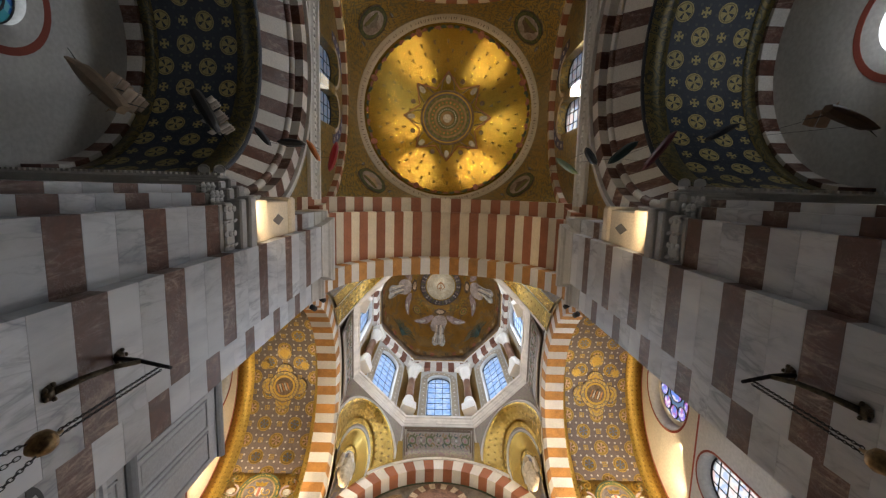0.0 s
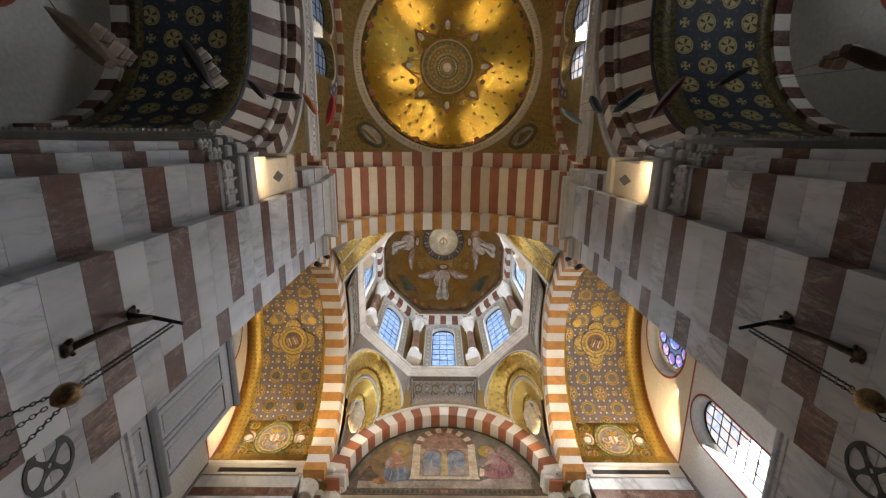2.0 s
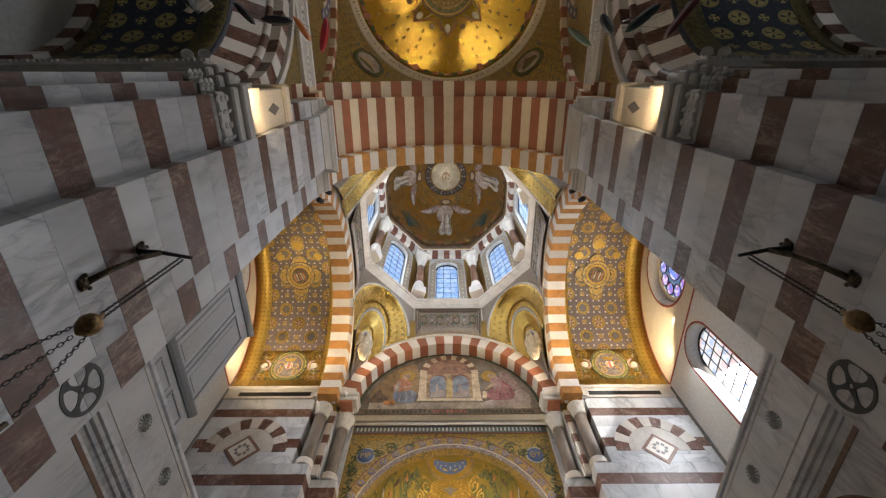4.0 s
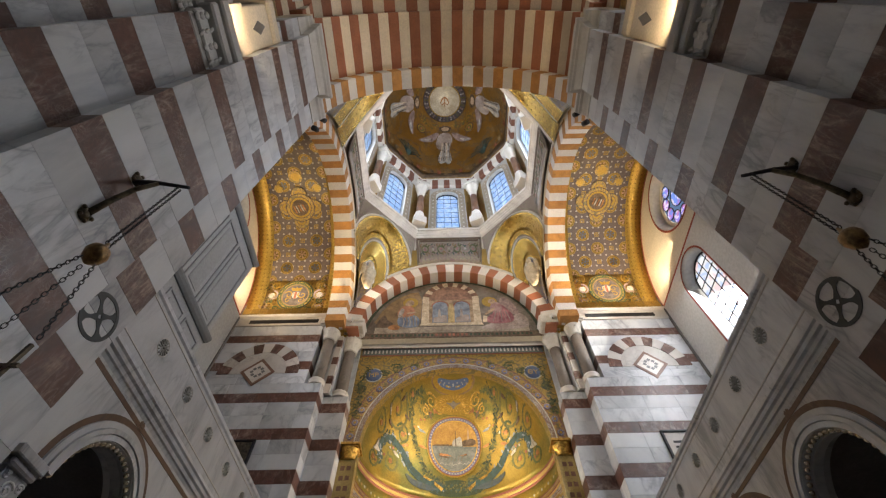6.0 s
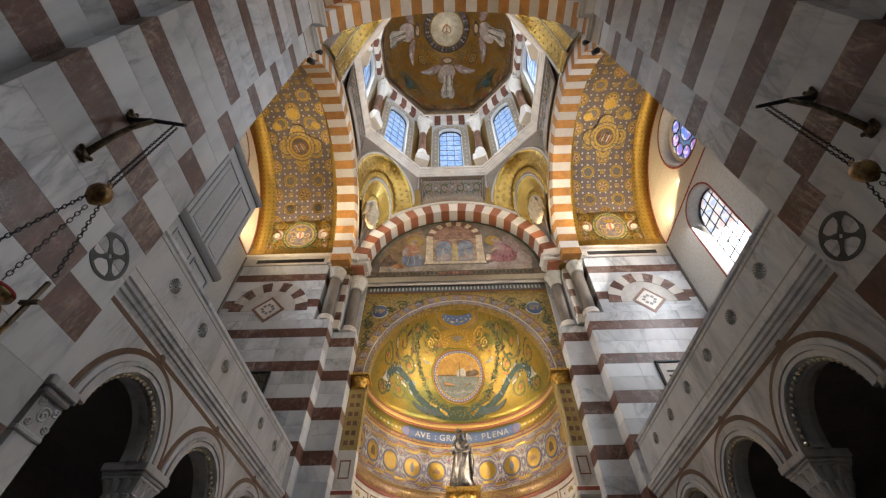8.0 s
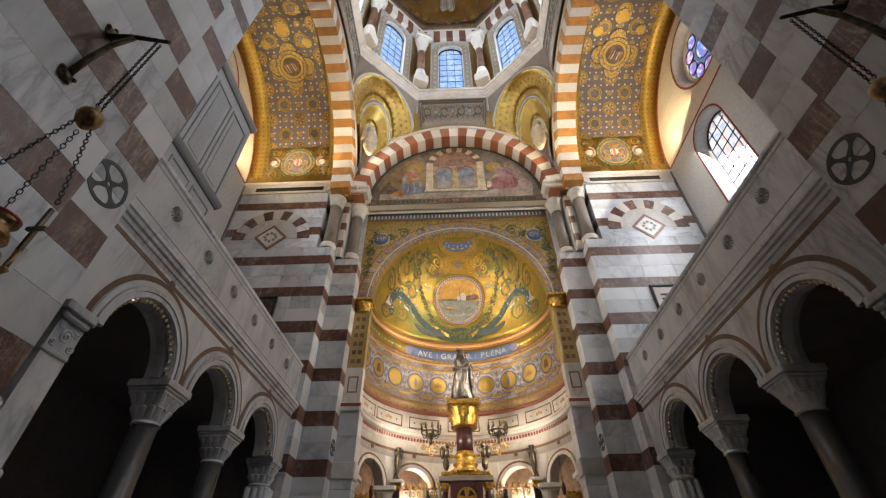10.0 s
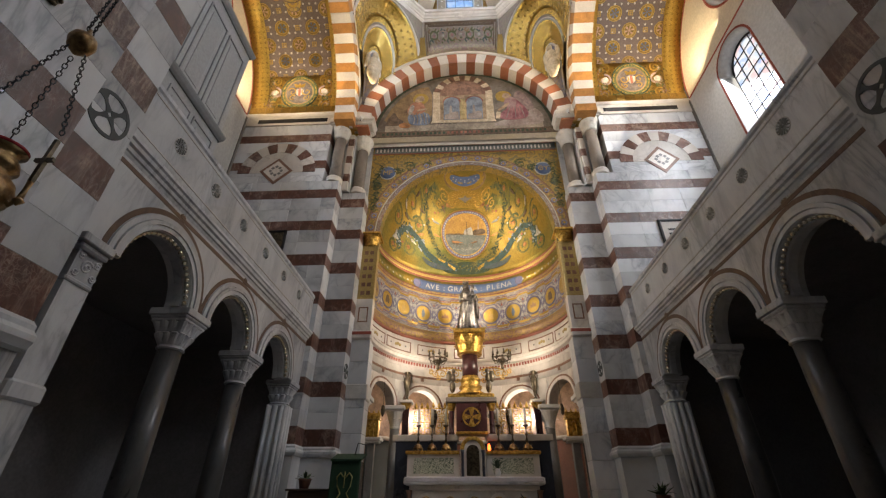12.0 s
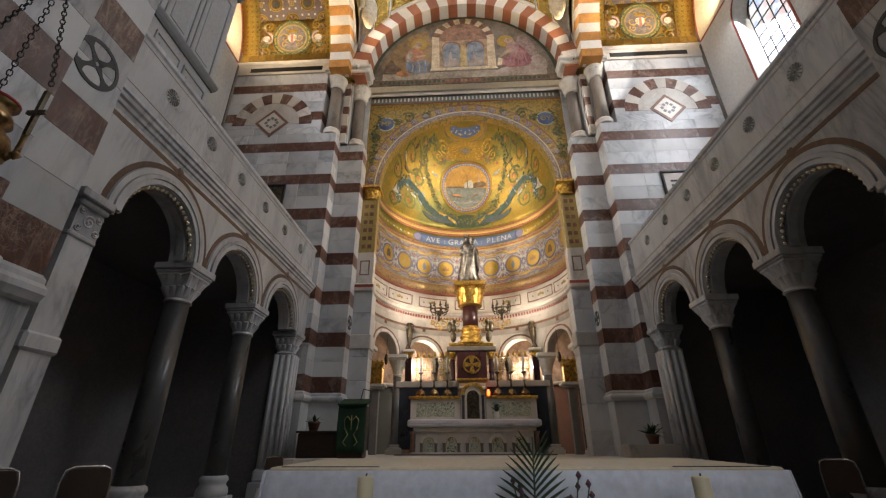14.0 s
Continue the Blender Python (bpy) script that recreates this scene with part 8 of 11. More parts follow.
part("figure_arm", blob_mesh("figure_arm", up(0.034), [(1.42, 1.35), (1.5, 1.28), (1.95, 1.65), (1.9, 1.8)], P_SKIN, 1), mural)
part("figure_head", blob_mesh("figure_head", up(0.036), circle(1.83, 2.18, 0.17, 12), P_SKIN, 0), mural)
part("figure_halo", blob_mesh("figure_halo", up(0.02), circle(1.72, 2.18, 0.34, 20), M["gold_disc"], 0), mural)
part("wing", blob_mesh("wing", up(0.018), [(2.1, 2.0), (2.25, 2.5), (2.5, 2.5), (2.85, 1.9), (2.95, 1.3), (2.6, 1.3)], P_FEATHER, 2), mural)
part("scroll_sheet", blob_mesh("scroll_sheet", up(0.026), [(1.32, 0.85), (1.5, 0.85), (1.55, 1.2), (1.38, 1.25)], P_CREAM, 0), mural)
for k in range(5):
    drape_fold(up(0.04), [(-2.1 + 0.14 * k, 1.3), (-2.0 + 0.13 * k, 0.95), (-2.05 + 0.15 * k, 0.64)], 0.05, P_GREY if k % 2 else P_ROBE)
    drape_fold(up(0.04), [(1.95 + 0.1 * k, 1.5), (1.85 + 0.15 * k, 1.15), (1.75 + 0.19 * k, 0.84)], 0.05, P_ROSE if k % 2 else P_FEATHER)
ringp = [(3.6 * math.cos(radians(a)), 0.12 + 3.6 * math.sin(radians(a))) for a in range(4, 177, 4)]
part("painted_border", ribbon("painted_border", up(0.01), ringp, 0.1, P_DKGREEN, 0.012, False), mural)

# transept vault medallions: x metres out from the vault's middle line, y metres up its curve from the springing
P_MAUVE = plain("mauve_grey_mosaic", (0.12, 0.10, 0.10))
for s in SIDES:
    va = setting("trim_vault_medallions", "gold quatrefoil and wreathed medallion on the transept vault")
    for near in (1, -1):
        def on_vault(x, y, lift, s=s, near=near):
            a = y / 4.12
            r = 4.10 - lift
            return (s * (6.735 + x), YC + near * r * math.cos(a), 14.6 + r * math.sin(a))
        lay = lambda k, f=on_vault: (lambda x, y, l: f(x, y, l + k))
        for r, mt, k in ((0.78, P_DKGREEN, 0.004), (0.72, M["gold_disc"], 0.008), (0.67, P_GREEN, 0.012), (0.6, P_OCHRE, 0.016), (0.54, P_MAUVE, 0.02)):
            part("medallion_rim", blob_mesh("medallion_rim", lay(k), circle(0, 1.12, r, 32), mt, 0), va)
        part("shield", blob_mesh("shield", lay(0.03), [(-0.16, 1.3), (0.16, 1.3), (0.18, 1.1), (0, 0.9), (-0.18, 1.1)], P_ROBE, 1), va)
        part("shield", blob_mesh("shield", lay(0.036), [(-0.05, 1.3), (0.05, 1.3), (0.05, 0.95), (-0.05, 0.95)], P_RED, 0), va)
        part("crown", blob_mesh("crown", lay(0.03), [(-0.18, 1.36), (0.18, 1.36), (0.24, 1.54), (0.08, 1.44), (0, 1.56), (-0.08, 1.44), (-0.24, 1.54)], M["gold_disc"], 0), va)
        garland("wreath_leaf", lay(0.012), circle(0, 1.12, 0.69, 33) + [(0.69, 1.12)], 0.1, (P_GREEN, P_DKGREEN, P_OLIVE), 150, 0.05, 11, va)
        for f in (-1, 1):
            part("scroll", ribbon("scroll", lay(0.034), spiral(f * 0.3, 1.15, 0.2, 1.1, 0.5, 18, f), 0.05, M["gold_disc"]), va)
            part("scroll", ribbon("scroll", lay(0.034), spiral(f * 0.28, 0.86, 0.14, 1.1, 2.5, 18, -f), 0.045, M["gold_disc"]), va)
            for cx, cy, r, mt, w in ((1.02, 1.15, 0.26, P_FEATHER, 0.08), (1.05, 0.5, 0.24, M["gold_disc"], 0.06), (0.98, 1.68, 0.2, M["gold_disc"], 0.06), (0.5, 0.28, 0.16, P_GREEN, 0.05), (0.72, 0.36, 0.2, P_GREEN, 0.05), (1.1, 0.85, 0.16, P_GREEN, 0.05)):
                part("scroll", ribbon("scroll", lay(0.008), spiral(f * cx, cy, r, 1.4, 0.5 + cy, 26, f), w, mt), va)
            part("blossom", blob_mesh("blossom", lay(0.02), circle(f * 1.02, 1.15, 0.13, 12), P_ROBE, 0), va)
            garland("scroll_leaf", lay(0.006), [(f * 0.4, 0.15), (f * 1.2, 0.3), (f * 1.15, 1.8)], 0.3, (P_GREEN, P_OLIVE, P_FEATHER), 130, 0.05, 12, va)
        if near > 0:
            for dx, dy in ((0, 0.62), (0, -0.62), (0.62, 0), (-0.62, 0)):
                for r, mt, k in ((0.36, P_BROWN, 0.003), (0.33, M["gold_border"], 0.006), (0.22, P_OCHRE, 0.009), (0.19, M["gold_disc"], 0.012), (0.1, P_OCHRE, 0.015)):
                    part("lobe", blob_mesh("lobe", lay(k), circle(dx, 5.35 + dy, r, 20), mt, 0), va)
            for r, mt, k in ((0.66, P_BROWN, 0.018), (0.62, M["gold_border"], 0.02), (0.5, P_BROWN, 0.024), (0.47, M["gold_disc"], 0.028), (0.38, P_BROWN, 0.032)):
                part("medallion_rim", blob_mesh("medallion_rim", lay(k), circle(0, 5.35, r, 28), mt, 0), va)
            for dx, dy, r in ((0.0, 1.45, 0.3), (-0.85, 0.9, 0.2), (0.85, 0.9, 0.2)):
                part("gold_roundel", blob_mesh("gold_roundel", lay(0.004), circle(dx, 5.35 + dy, r, 18), M["gold_border"], 0), va)
                part("gold_roundel", blob_mesh("gold_roundel", lay(0.01), circle(dx, 5.35 + dy, r * 0.7, 14), M["gold_disc"], 0), va)
            for i in range(5):
                part("stripe", blob_mesh("stripe", lay(0.04), [(-0.26 + 0.1 * i, 5.2 - 0.03 * i), (-0.2 + 0.1 * i, 5.22 - 0.03 * i), (-0.08 + 0.1 * i, 5.5 - 0.02 * i), (-0.14 + 0.1 * i, 5.5 - 0.02 * i)], (P_ORANGE, P_ROBE)[i % 2], 0), va)

# dome: disc, wreath, angels as plain shapes
def on_dome(x, y, lift, turn=0.0):
    """x metres round, y metres along the curve down from the top."""
    e = math.pi / 2 - y / 9.6 * math.pi / 2
    r = (RD - 0.03) * math.cos(e)
    th = turn + x / max(0.35, r)
    r -= lift * math.cos(e)
    return (r * math.cos(th), YC + r * math.sin(th), ZD + (HD - lift) * math.sin(e))


dm = setting("trim_dome_mosaic", "pale disc, wreath and winged figures of the dome mosaic")
def dome_disc(r, k, mt, nm):
    part(nm, lathe_mesh(nm, [(r, 0), (r, 0.02), (0.001, 0.03)], mt, 40), dm, m=pose(0, YC, 34.06 - k, 180))
dome_disc(1.62, 0.12, P_BROWN, "wreath")
dome_disc(1.56, 0.16, P_MAUVE, "wreath")
dome_disc(1.2, 0.19, M["gold_disc"], "wreath")
P_IVORY = plain("ivory_mosaic", (0.62, 0.56, 0.42), scale=3.0, other=(0.5, 0.42, 0.28))
dome_disc(1.12, 0.22, P_IVORY, "disc")
em = lambda x, y, l: (x, y, -l)
for e in (-1, 1):
    part("emblem", ribbon("emblem", em, [(0, -0.3), (e * 0.22, -0.1), (e * 0.3, 0.12), (e * 0.18, 0.28), (e * 0.03, 0.12)], 0.09, P_ORANGE), dm, m=pose(0, YC, 33.77))
part("emblem", ribbon("emblem", em, [(0, -0.3), (0, 0.4)], 0.07, P_ORANGE), dm, m=pose(0, YC, 33.77))
for i in range(32):
    a = 2 * math.pi * i / 32
    for rr, k in ((1.3, 0.05), (1.46, 0.06)):
        part("wreath_bud", lathe_mesh("wreath_bud", [(0.07, 0), (0.03, 0.03)], (P_ROBE, P_OLIVE, P_FEATHER)[i % 3], 6), dm, m=pose(rr * math.cos(a + k), YC + rr * math.sin(a + k), 33.88, 180))
for k in range(4):
    tn = math.pi / 2 + k * math.pi / 2
    f = lambda x, y, l, tn=tn: on_dome(1.35 * x, y + 0.62, l + 0.02, tn)
    g = lambda x, y, l, tn=tn: on_dome(1.35 * x, y + 0.62, l + 0.035, tn)
    h2 = lambda x, y, l, tn=tn: on_dome(1.35 * x, y + 0.62, l + 0.045, tn)
    part("angel_robe", blob_mesh("angel_robe", f, [(-0.16, 3.2), (0.16, 3.2), (0.32, 4.2), (0.24, 5.2), (0.46, 6.3), (0.3, 7.0), (0.06, 6.6), (-0.16, 7.05), (-0.36, 6.4), (-0.2, 5.2), (-0.34, 4.2)], P_ROBE, 2), dm)
    part("angel_body", blob_mesh("angel_body", g, [(-0.3, 3.15), (0.25, 3.15), (0.5, 3.9), (0.55, 4.9), (0.3, 5.2), (-0.05, 4.6), (-0.45, 4.3)], P_CLOUD, 2), dm)
    for q in range(4):
        part("robe_fold", ribbon("robe_fold", h2, [(-0.18 + 0.12 * q, 4.3), (-0.2 + 0.14 * q, 5.4), (-0.25 + 0.19 * q, 6.6)], 0.05, (P_GREY, P_CREAM)[q % 2]), dm)
    part("angel_head", blob_mesh("angel_head", g, circle(0, 2.75, 0.22, 14), P_SKIN, 0), dm)
    part("angel_halo", blob_mesh("angel_halo", f, circle(0, 2.75, 0.36, 16), P_BROWN, 0), dm)
    for e in (-1, 1):
        part("wing", blob_mesh("wing", f, [(e * 0.3, 3.2), (e * 0.6, 3.3), (e * 1.1, 4.1), (e * 1.7, 5.0), (e * 1.15, 4.75), (e * 0.6, 4.2)], P_FEATHER, 2), dm)
        part("wing_tip", blob_mesh("wing_tip", g, [(e * 0.75, 4.0), (e * 1.1, 4.3), (e * 1.6, 4.95), (e * 1.1, 4.65)], P_ROBE, 2), dm)
    h = lambda x, y, l, tn=tn: on_dome(x, y + 1.1, l + 0.02, tn + math.pi / 4)
    garland("palm_tuft", h, [(0, 7.0), (0, 6.6)], 0.02, (P_TEAL, P_DKGREEN), 6, 0.3, 20 + k, dm)
    for q in range(9):
        a = math.pi * (q + 0.5) / 9
        part("palm_frond", ribbon("palm_frond", h, [(0, 7.0), (0.55 * math.cos(a), 6.5 - 0.8 * math.sin(a)), (1.1 * math.cos(a), 6.7 - 1.1 * math.sin(a))], 0.08, P_TEAL), dm)
    for r, mt, k2 in ((0.4, P_BROWN, 0.02), (0.33, M["gold_disc"], 0.026), (0.24, P_OLIVE, 0.032), (0.12, P_ORANGE, 0.038)):
        part("small_medallion", blob_mesh("small_medallion", lambda x, y, l, tn=tn, k2=k2: on_dome(x, y, l + k2, tn + math.pi / 4), circle(0, 4.3, r, 20), mt, 0), dm)
    garland("gold_leaf", h, [(-0.9, 2.2), (0, 2.4), (0.9, 2.2)], 0.6, (M["gold_disc"], P_OLIVE), 60, 0.1, 30 + k, dm)
for i in range(48):
    tn = 2 * math.pi * i / 48
    part("battlement", blob_mesh("battlement", lambda x, y, l, tn=tn: on_dome(x, y, l + 0.03, tn), [(-0.12, 9.1), (0.12, 9.1), (0.12, 8.6), (0.04, 8.6), (0.04, 8.8), (-0.04, 8.8), (-0.04, 8.6), (-0.12, 8.6)], (P_OCHRE, P_RED, P_BROWN)[i % 3], 0), dm)
part("rust_ring", shell_mesh("rust_ring", lambda u, v, o: dome_fn(u, 0.08 * v + 0.001, -0.012 + o), 64, 2, P_BROWN, 0.01, True, (24, 1), True), dm)

# gold saucer dome: rosette, star, inscription ring, pendentive medallions
gd = setting("trim_gold_dome", "rosette, star and inscription ring of the gold dome")
def under(x, y, lift):
    r2 = (x * x + y * y) / (RN - 0.25) ** 2
    return (x, YN + y, ZN + 0.05 + 1.9 * (1 - r2) - lift)
star = [((2.05 if i % 2 == 0 else 1.42) * math.cos(math.pi * i / 8), (2.05 if i % 2 == 0 else 1.42) * math.sin(math.pi * i / 8)) for i in range(16)]
part("star", ribbon("star", under, star + star[:1], 0.035, P_RED, 0.02, False), gd)
part("rosette", blob_mesh("rosette", lambda x, y, l: under(x, y, l + 0.006), circle(0, 0, 1.27, 40), P_BROWN, 0), gd)
for r, mt, k in ((1.18, M["gold_disc"], 0.014), (1.12, P_MAUVE, 0.018), (1.06, P_GREEN, 0.022), (0.94, P_OCHRE, 0.026), (0.84, P_OLIVE, 0.03), (0.62, P_OCHRE, 0.034), (0.52, P_GREEN, 0.038), (0.34, P_OCHRE, 0.042), (0.2, P_ROBE, 0.046)):
    part("rosette_ring", blob_mesh("rosette_ring", lambda x, y, l, k=k: under(x, y, l + k), circle(0, 0, r, 36), mt, 0), gd)
def lying(r, a):
    """A frame flat under the gold dome, its x towards the middle."""
    p, q = Vector(under(r * math.cos(a), r * math.sin(a), 0.02)), Vector(under((r - 0.1) * math.cos(a), (r - 0.1) * math.sin(a), 0.02))
    x = (q - p).normalized()
    y = Vector((-math.sin(a), math.cos(a), 0))
    z = x.cross(y)
    return Matrix(((x.x, y.x, z.x, p.x), (x.y, y.y, z.y, p.y), (x.z, y.z, z.z, p.z), (0, 0, 0, 1)))


# small dark three-leaved tufts strewn over the gold
tuft_v, tuft_f = [], []
for t0, ln in ((0.0, 0.125), (2.3, 0.08), (-2.3, 0.08), (3.14, 0.05)):
    b = len(tuft_v)
    for u, w in ((0.02, 0.0), (0.5, 0.32), (1.0, 0.0), (0.5, -0.32)):
        tuft_v.append((ln * (u * math.cos(t0) - w * math.sin(t0)), ln * (u * math.sin(t0) + w * math.cos(t0)), 0.0))
    tuft_f.append((b, b + 1, b + 2, b + 3))
tuft = mesh_from("tuft", tuft_v, tuft_f, plain("umber_tuft_mosaic", (0.15, 0.09, 0.03), other=(0.09, 0.095, 0.09)))
for r, count in ((1.78, 8), (2.12, 16), (2.46, 24), (2.8, 28), (3.12, 32)):
    for i in range(count):
        a = 2 * math.pi * (i + 0.5) / count + 0.07 * count
        part("tuft", tuft, gd, m=lying(r, a))
fringe = mesh_from("fringe_leaf", [(0, -0.13, 0), (0.1, -0.07, 0), (0.05, 0, 0), (0.2, 0, 0), (0.05, 0.0, 0), (0.1, 0.07, 0), (0, 0.13, 0), (-0.06, 0, 0)], [(0, 1, 2, 7), (7, 2, 3), (7, 3, 4), (7, 4, 5, 6)], P_RED)
fringe_b = fringe.copy()
fringe_b.materials[0] = P_DKGREEN
for i in range(80):
    a = 2 * math.pi * i / 80
    part("fringe_leaf", (fringe, fringe_b)[i % 2], gd, m=lying(3.56, a))
for i in range(8):
    a = 2 * math.pi * i / 8
    part("star_jewel", blob_mesh("star_jewel", lambda x, y, l: under(x, y, l + 0.02), [(1.68 * math.cos(a) + u * math.cos(a) - w * math.sin(a), 1.68 * math.sin(a) + u * math.sin(a) + w * math.cos(a)) for u, w in ((0.24, 0), (0.08, 0.12), (-0.14, 0.09), (-0.14, -0.09), (0.08, -0.12))], P_ROBE, 1), gd)
    part("star_frame", ribbon("star_frame", under, [(1.3 * math.cos(a - 0.25), 1.3 * math.sin(a - 0.25)), (1.62 * math.cos(a - 0.16), 1.62 * math.sin(a - 0.16)), (2.0 * math.cos(a), 2.0 * math.sin(a)), (1.62 * math.cos(a + 0.16), 1.62 * math.sin(a + 0.16)), (1.3 * math.cos(a + 0.25), 1.3 * math.sin(a + 0.25))], 0.05, P_BROWN, 0.016, False), gd)
    a += math.pi / 8
    part("star_jewel", blob_mesh("star_jewel", lambda x, y, l: under(x, y, l + 0.02), circle(1.75 * math.cos(a), 1.75 * math.sin(a), 0.11, 12), P_BROWN, 0), gd)
    for j in range(5):
        b = a + (j - 2) * 0.13
        part("border_tuft", blob_mesh("border_tuft", lambda x, y, l: under(x, y, l + 0.012), circle(3.52 * math.cos(b), 3.52 * math.sin(b), 0.07 + 0.07 * (j == 2), 7), (P_RED, P_DKGREEN)[j % 2], 0), gd)
rng = random.Random(4)
word = bmesh.new()
add_box(word, -0.5, 0.5, -0.5, 0.5, -0.5, 0.5)
word_me = bpy.data.meshes.new("writing_bar")
word.to_mesh(word_me)
word.free()
word_me.materials.append(P_BROWN)
for i in range(24):
    a = 2 * math.pi * i / 24
    for rr, mt in ((1.0, P_OLIVE), (0.72, P_ORANGE), (0.42, P_ROBE)):
        part("rosette_petal", blob_mesh("rosette_petal", lambda x, y, l: under(x, y, l + 0.05), circle(rr * math.cos(a + rr), rr * math.sin(a + rr), 0.05 * rr + 0.015, 7), mt, 0), gd)
a = 0.0
while a < 2 * math.pi - 0.03:
    w, hgt = rng.uniform(0.02, 0.06), rng.uniform(0.1, 0.15)
    rr = RN - 0.13
    part("writing_bar", word_me, gd, m=Matrix.Translation((rr * math.cos(a), YN + rr * math.sin(a), ZN - 0.062)) @ Matrix.Rotation(a + rng.choice((0, 0.25, -0.25)), 4, "Z") @ Matrix.Diagonal((hgt, w * 0.6, 0.012, 1)))
    a += w / rr + rng.choice((0.012, 0.02, 0.02, 0.045))
for i in range(4):
    u = 0.125 + 0.25 * i
    c = Vector(bay_web(u, 0.72, 0.0))
    e1 = (Vector(bay_web(u + 0.01, 0.72, 0.0)) - Vector(bay_web(u - 0.01, 0.72, 0.0))).normalized()
    e2 = (Vector(bay_web(u, 0.80, 0.0)) - Vector(bay_web(u, 0.64, 0.0))).normalized()
    nrm = e1.cross(e2)
    if nrm.dot(Vector((0, YN, 12)) - c) < 0:
        nrm = -nrm
    m = Matrix(((e1.x, e2.x, nrm.x, c.x), (e1.y, e2.y, nrm.y, c.y), (e1.z, e2.z, nrm.z, c.z), (0, 0, 0, 1)))
    wide = (Vector(bay_web(u + 0.01, 0.72, 0)) - Vector(bay_web(u - 0.01, 0.72, 0))).length / 0.02
    lift = max((Vector(bay_web(u + e * 0.5 / wide, 0.72, 0.0)) - c).dot(nrm) for e in (-1, 1)) + 0.015
    part("medallion_body", lathe_mesh("medallion_body", [(0.74, -0.7), (0.74, 0.0)], M["gold_border"], 32), gd, m=m @ Matrix.Translation((0, 0, max(lift, 0.03) - 0.004)))
    def on_web(x, y, l, c=c, e1=e1, e2=e2, nrm=nrm, lift=lift):
        return c + e1 * x + e2 * y + nrm * (l + max(lift, 0.03))
    lay = lambda k, f=on_web: (lambda x, y, l: f(x, y, l + k))
    for r, mt, k in ((0.72, P_BROWN, 0.0), (0.67, P_DKGREEN, 0.006), (0.63, P_GREEN, 0.012), (0.5, P_CLOUD, 0.02)):
        part("medallion", blob_mesh("medallion", lay(k), circle(0, 0, r, 32), mt, 0), gd)
    part("emblem", blob_mesh("emblem", lay(0.03), [(-0.34, -0.28), (0.3, -0.3), (0.36, -0.05), (0.1, 0.1), (0.0, 0.34), (-0.12, 0.1), (-0.36, 0.02)], (P_BROWN, P_SKIN, P_GREY, P_BROWN)[i], 2), gd)
    part("emblem", blob_mesh("emblem", lay(0.036), [(-0.4, -0.3), (0.4, -0.3), (0.34, -0.16), (0.0, -0.12), (-0.34, -0.16)], P_OLIVE, 2), gd)
    garland("wreath_leaf", lay(0.014), circle(0, 0, 0.57, 24) + [(0.57, 0)], 0.07, (P_DKGREEN, P_GREEN, P_OLIVE), 120, 0.06, 40 + i, gd)
    # small blue rosettes and gold scrolls beside each medallion
    for e in (-1, 1):
        for cx, cy, r, mt, k in ((0.98, 0.34, 0.26, P_GREY, 0.05), (0.98, 0.34, 0.2, P_SKY, 0.058), (0.98, 0.34, 0.07, P_WHITE, 0.066)):
            part("rosette", blob_mesh("rosette", lay(k), circle(e * cx, cy, r, 14), mt, 0), gd)


# ---- things ----
def chain(name, a, b, mat, link=0.06, r=0.006):
    """Links from a to b, turned by quarter turns."""
    a, b = Vector(a), Vector(b)
    n = max(2, int((b - a).length / (link * 0.8)))
    d = (b - a).normalized()
    q = d.to_track_quat("X", "Z").to_matrix().to_4x4()
    bm = bmesh.new()
    for i in range(n):
        m = Matrix.Translation(a + (b - a) * ((i + 0.5) / n)) @ q @ Matrix.Rotation(math.pi / 2 * (i % 2), 4, "X")
        ring = []
        for k in range(8):
            t = 2 * math.pi * k / 8
            c = Vector((link * 0.55 * math.cos(t), link * 0.28 * math.sin(t), 0))
            o = Vector((math.cos(t), math.sin(t), 0))
            ring.append([bm.verts.new(m @ (c + o * r * math.cos(s) + Vector((0, 0, r * math.sin(s))))) for s in (0, 2.1, 4.2)])
        for k in range(8):
            for s in range(3):
                bm.faces.new((ring[k][s], ring[(k + 1) % 8][s], ring[(k + 1) % 8][(s + 1) % 3], ring[k][(s + 1) % 3]))
    me = bpy.data.meshes.new(name)
    bm.to_mesh(me)
    bm.free()
    me.materials.append(mat)
    return me


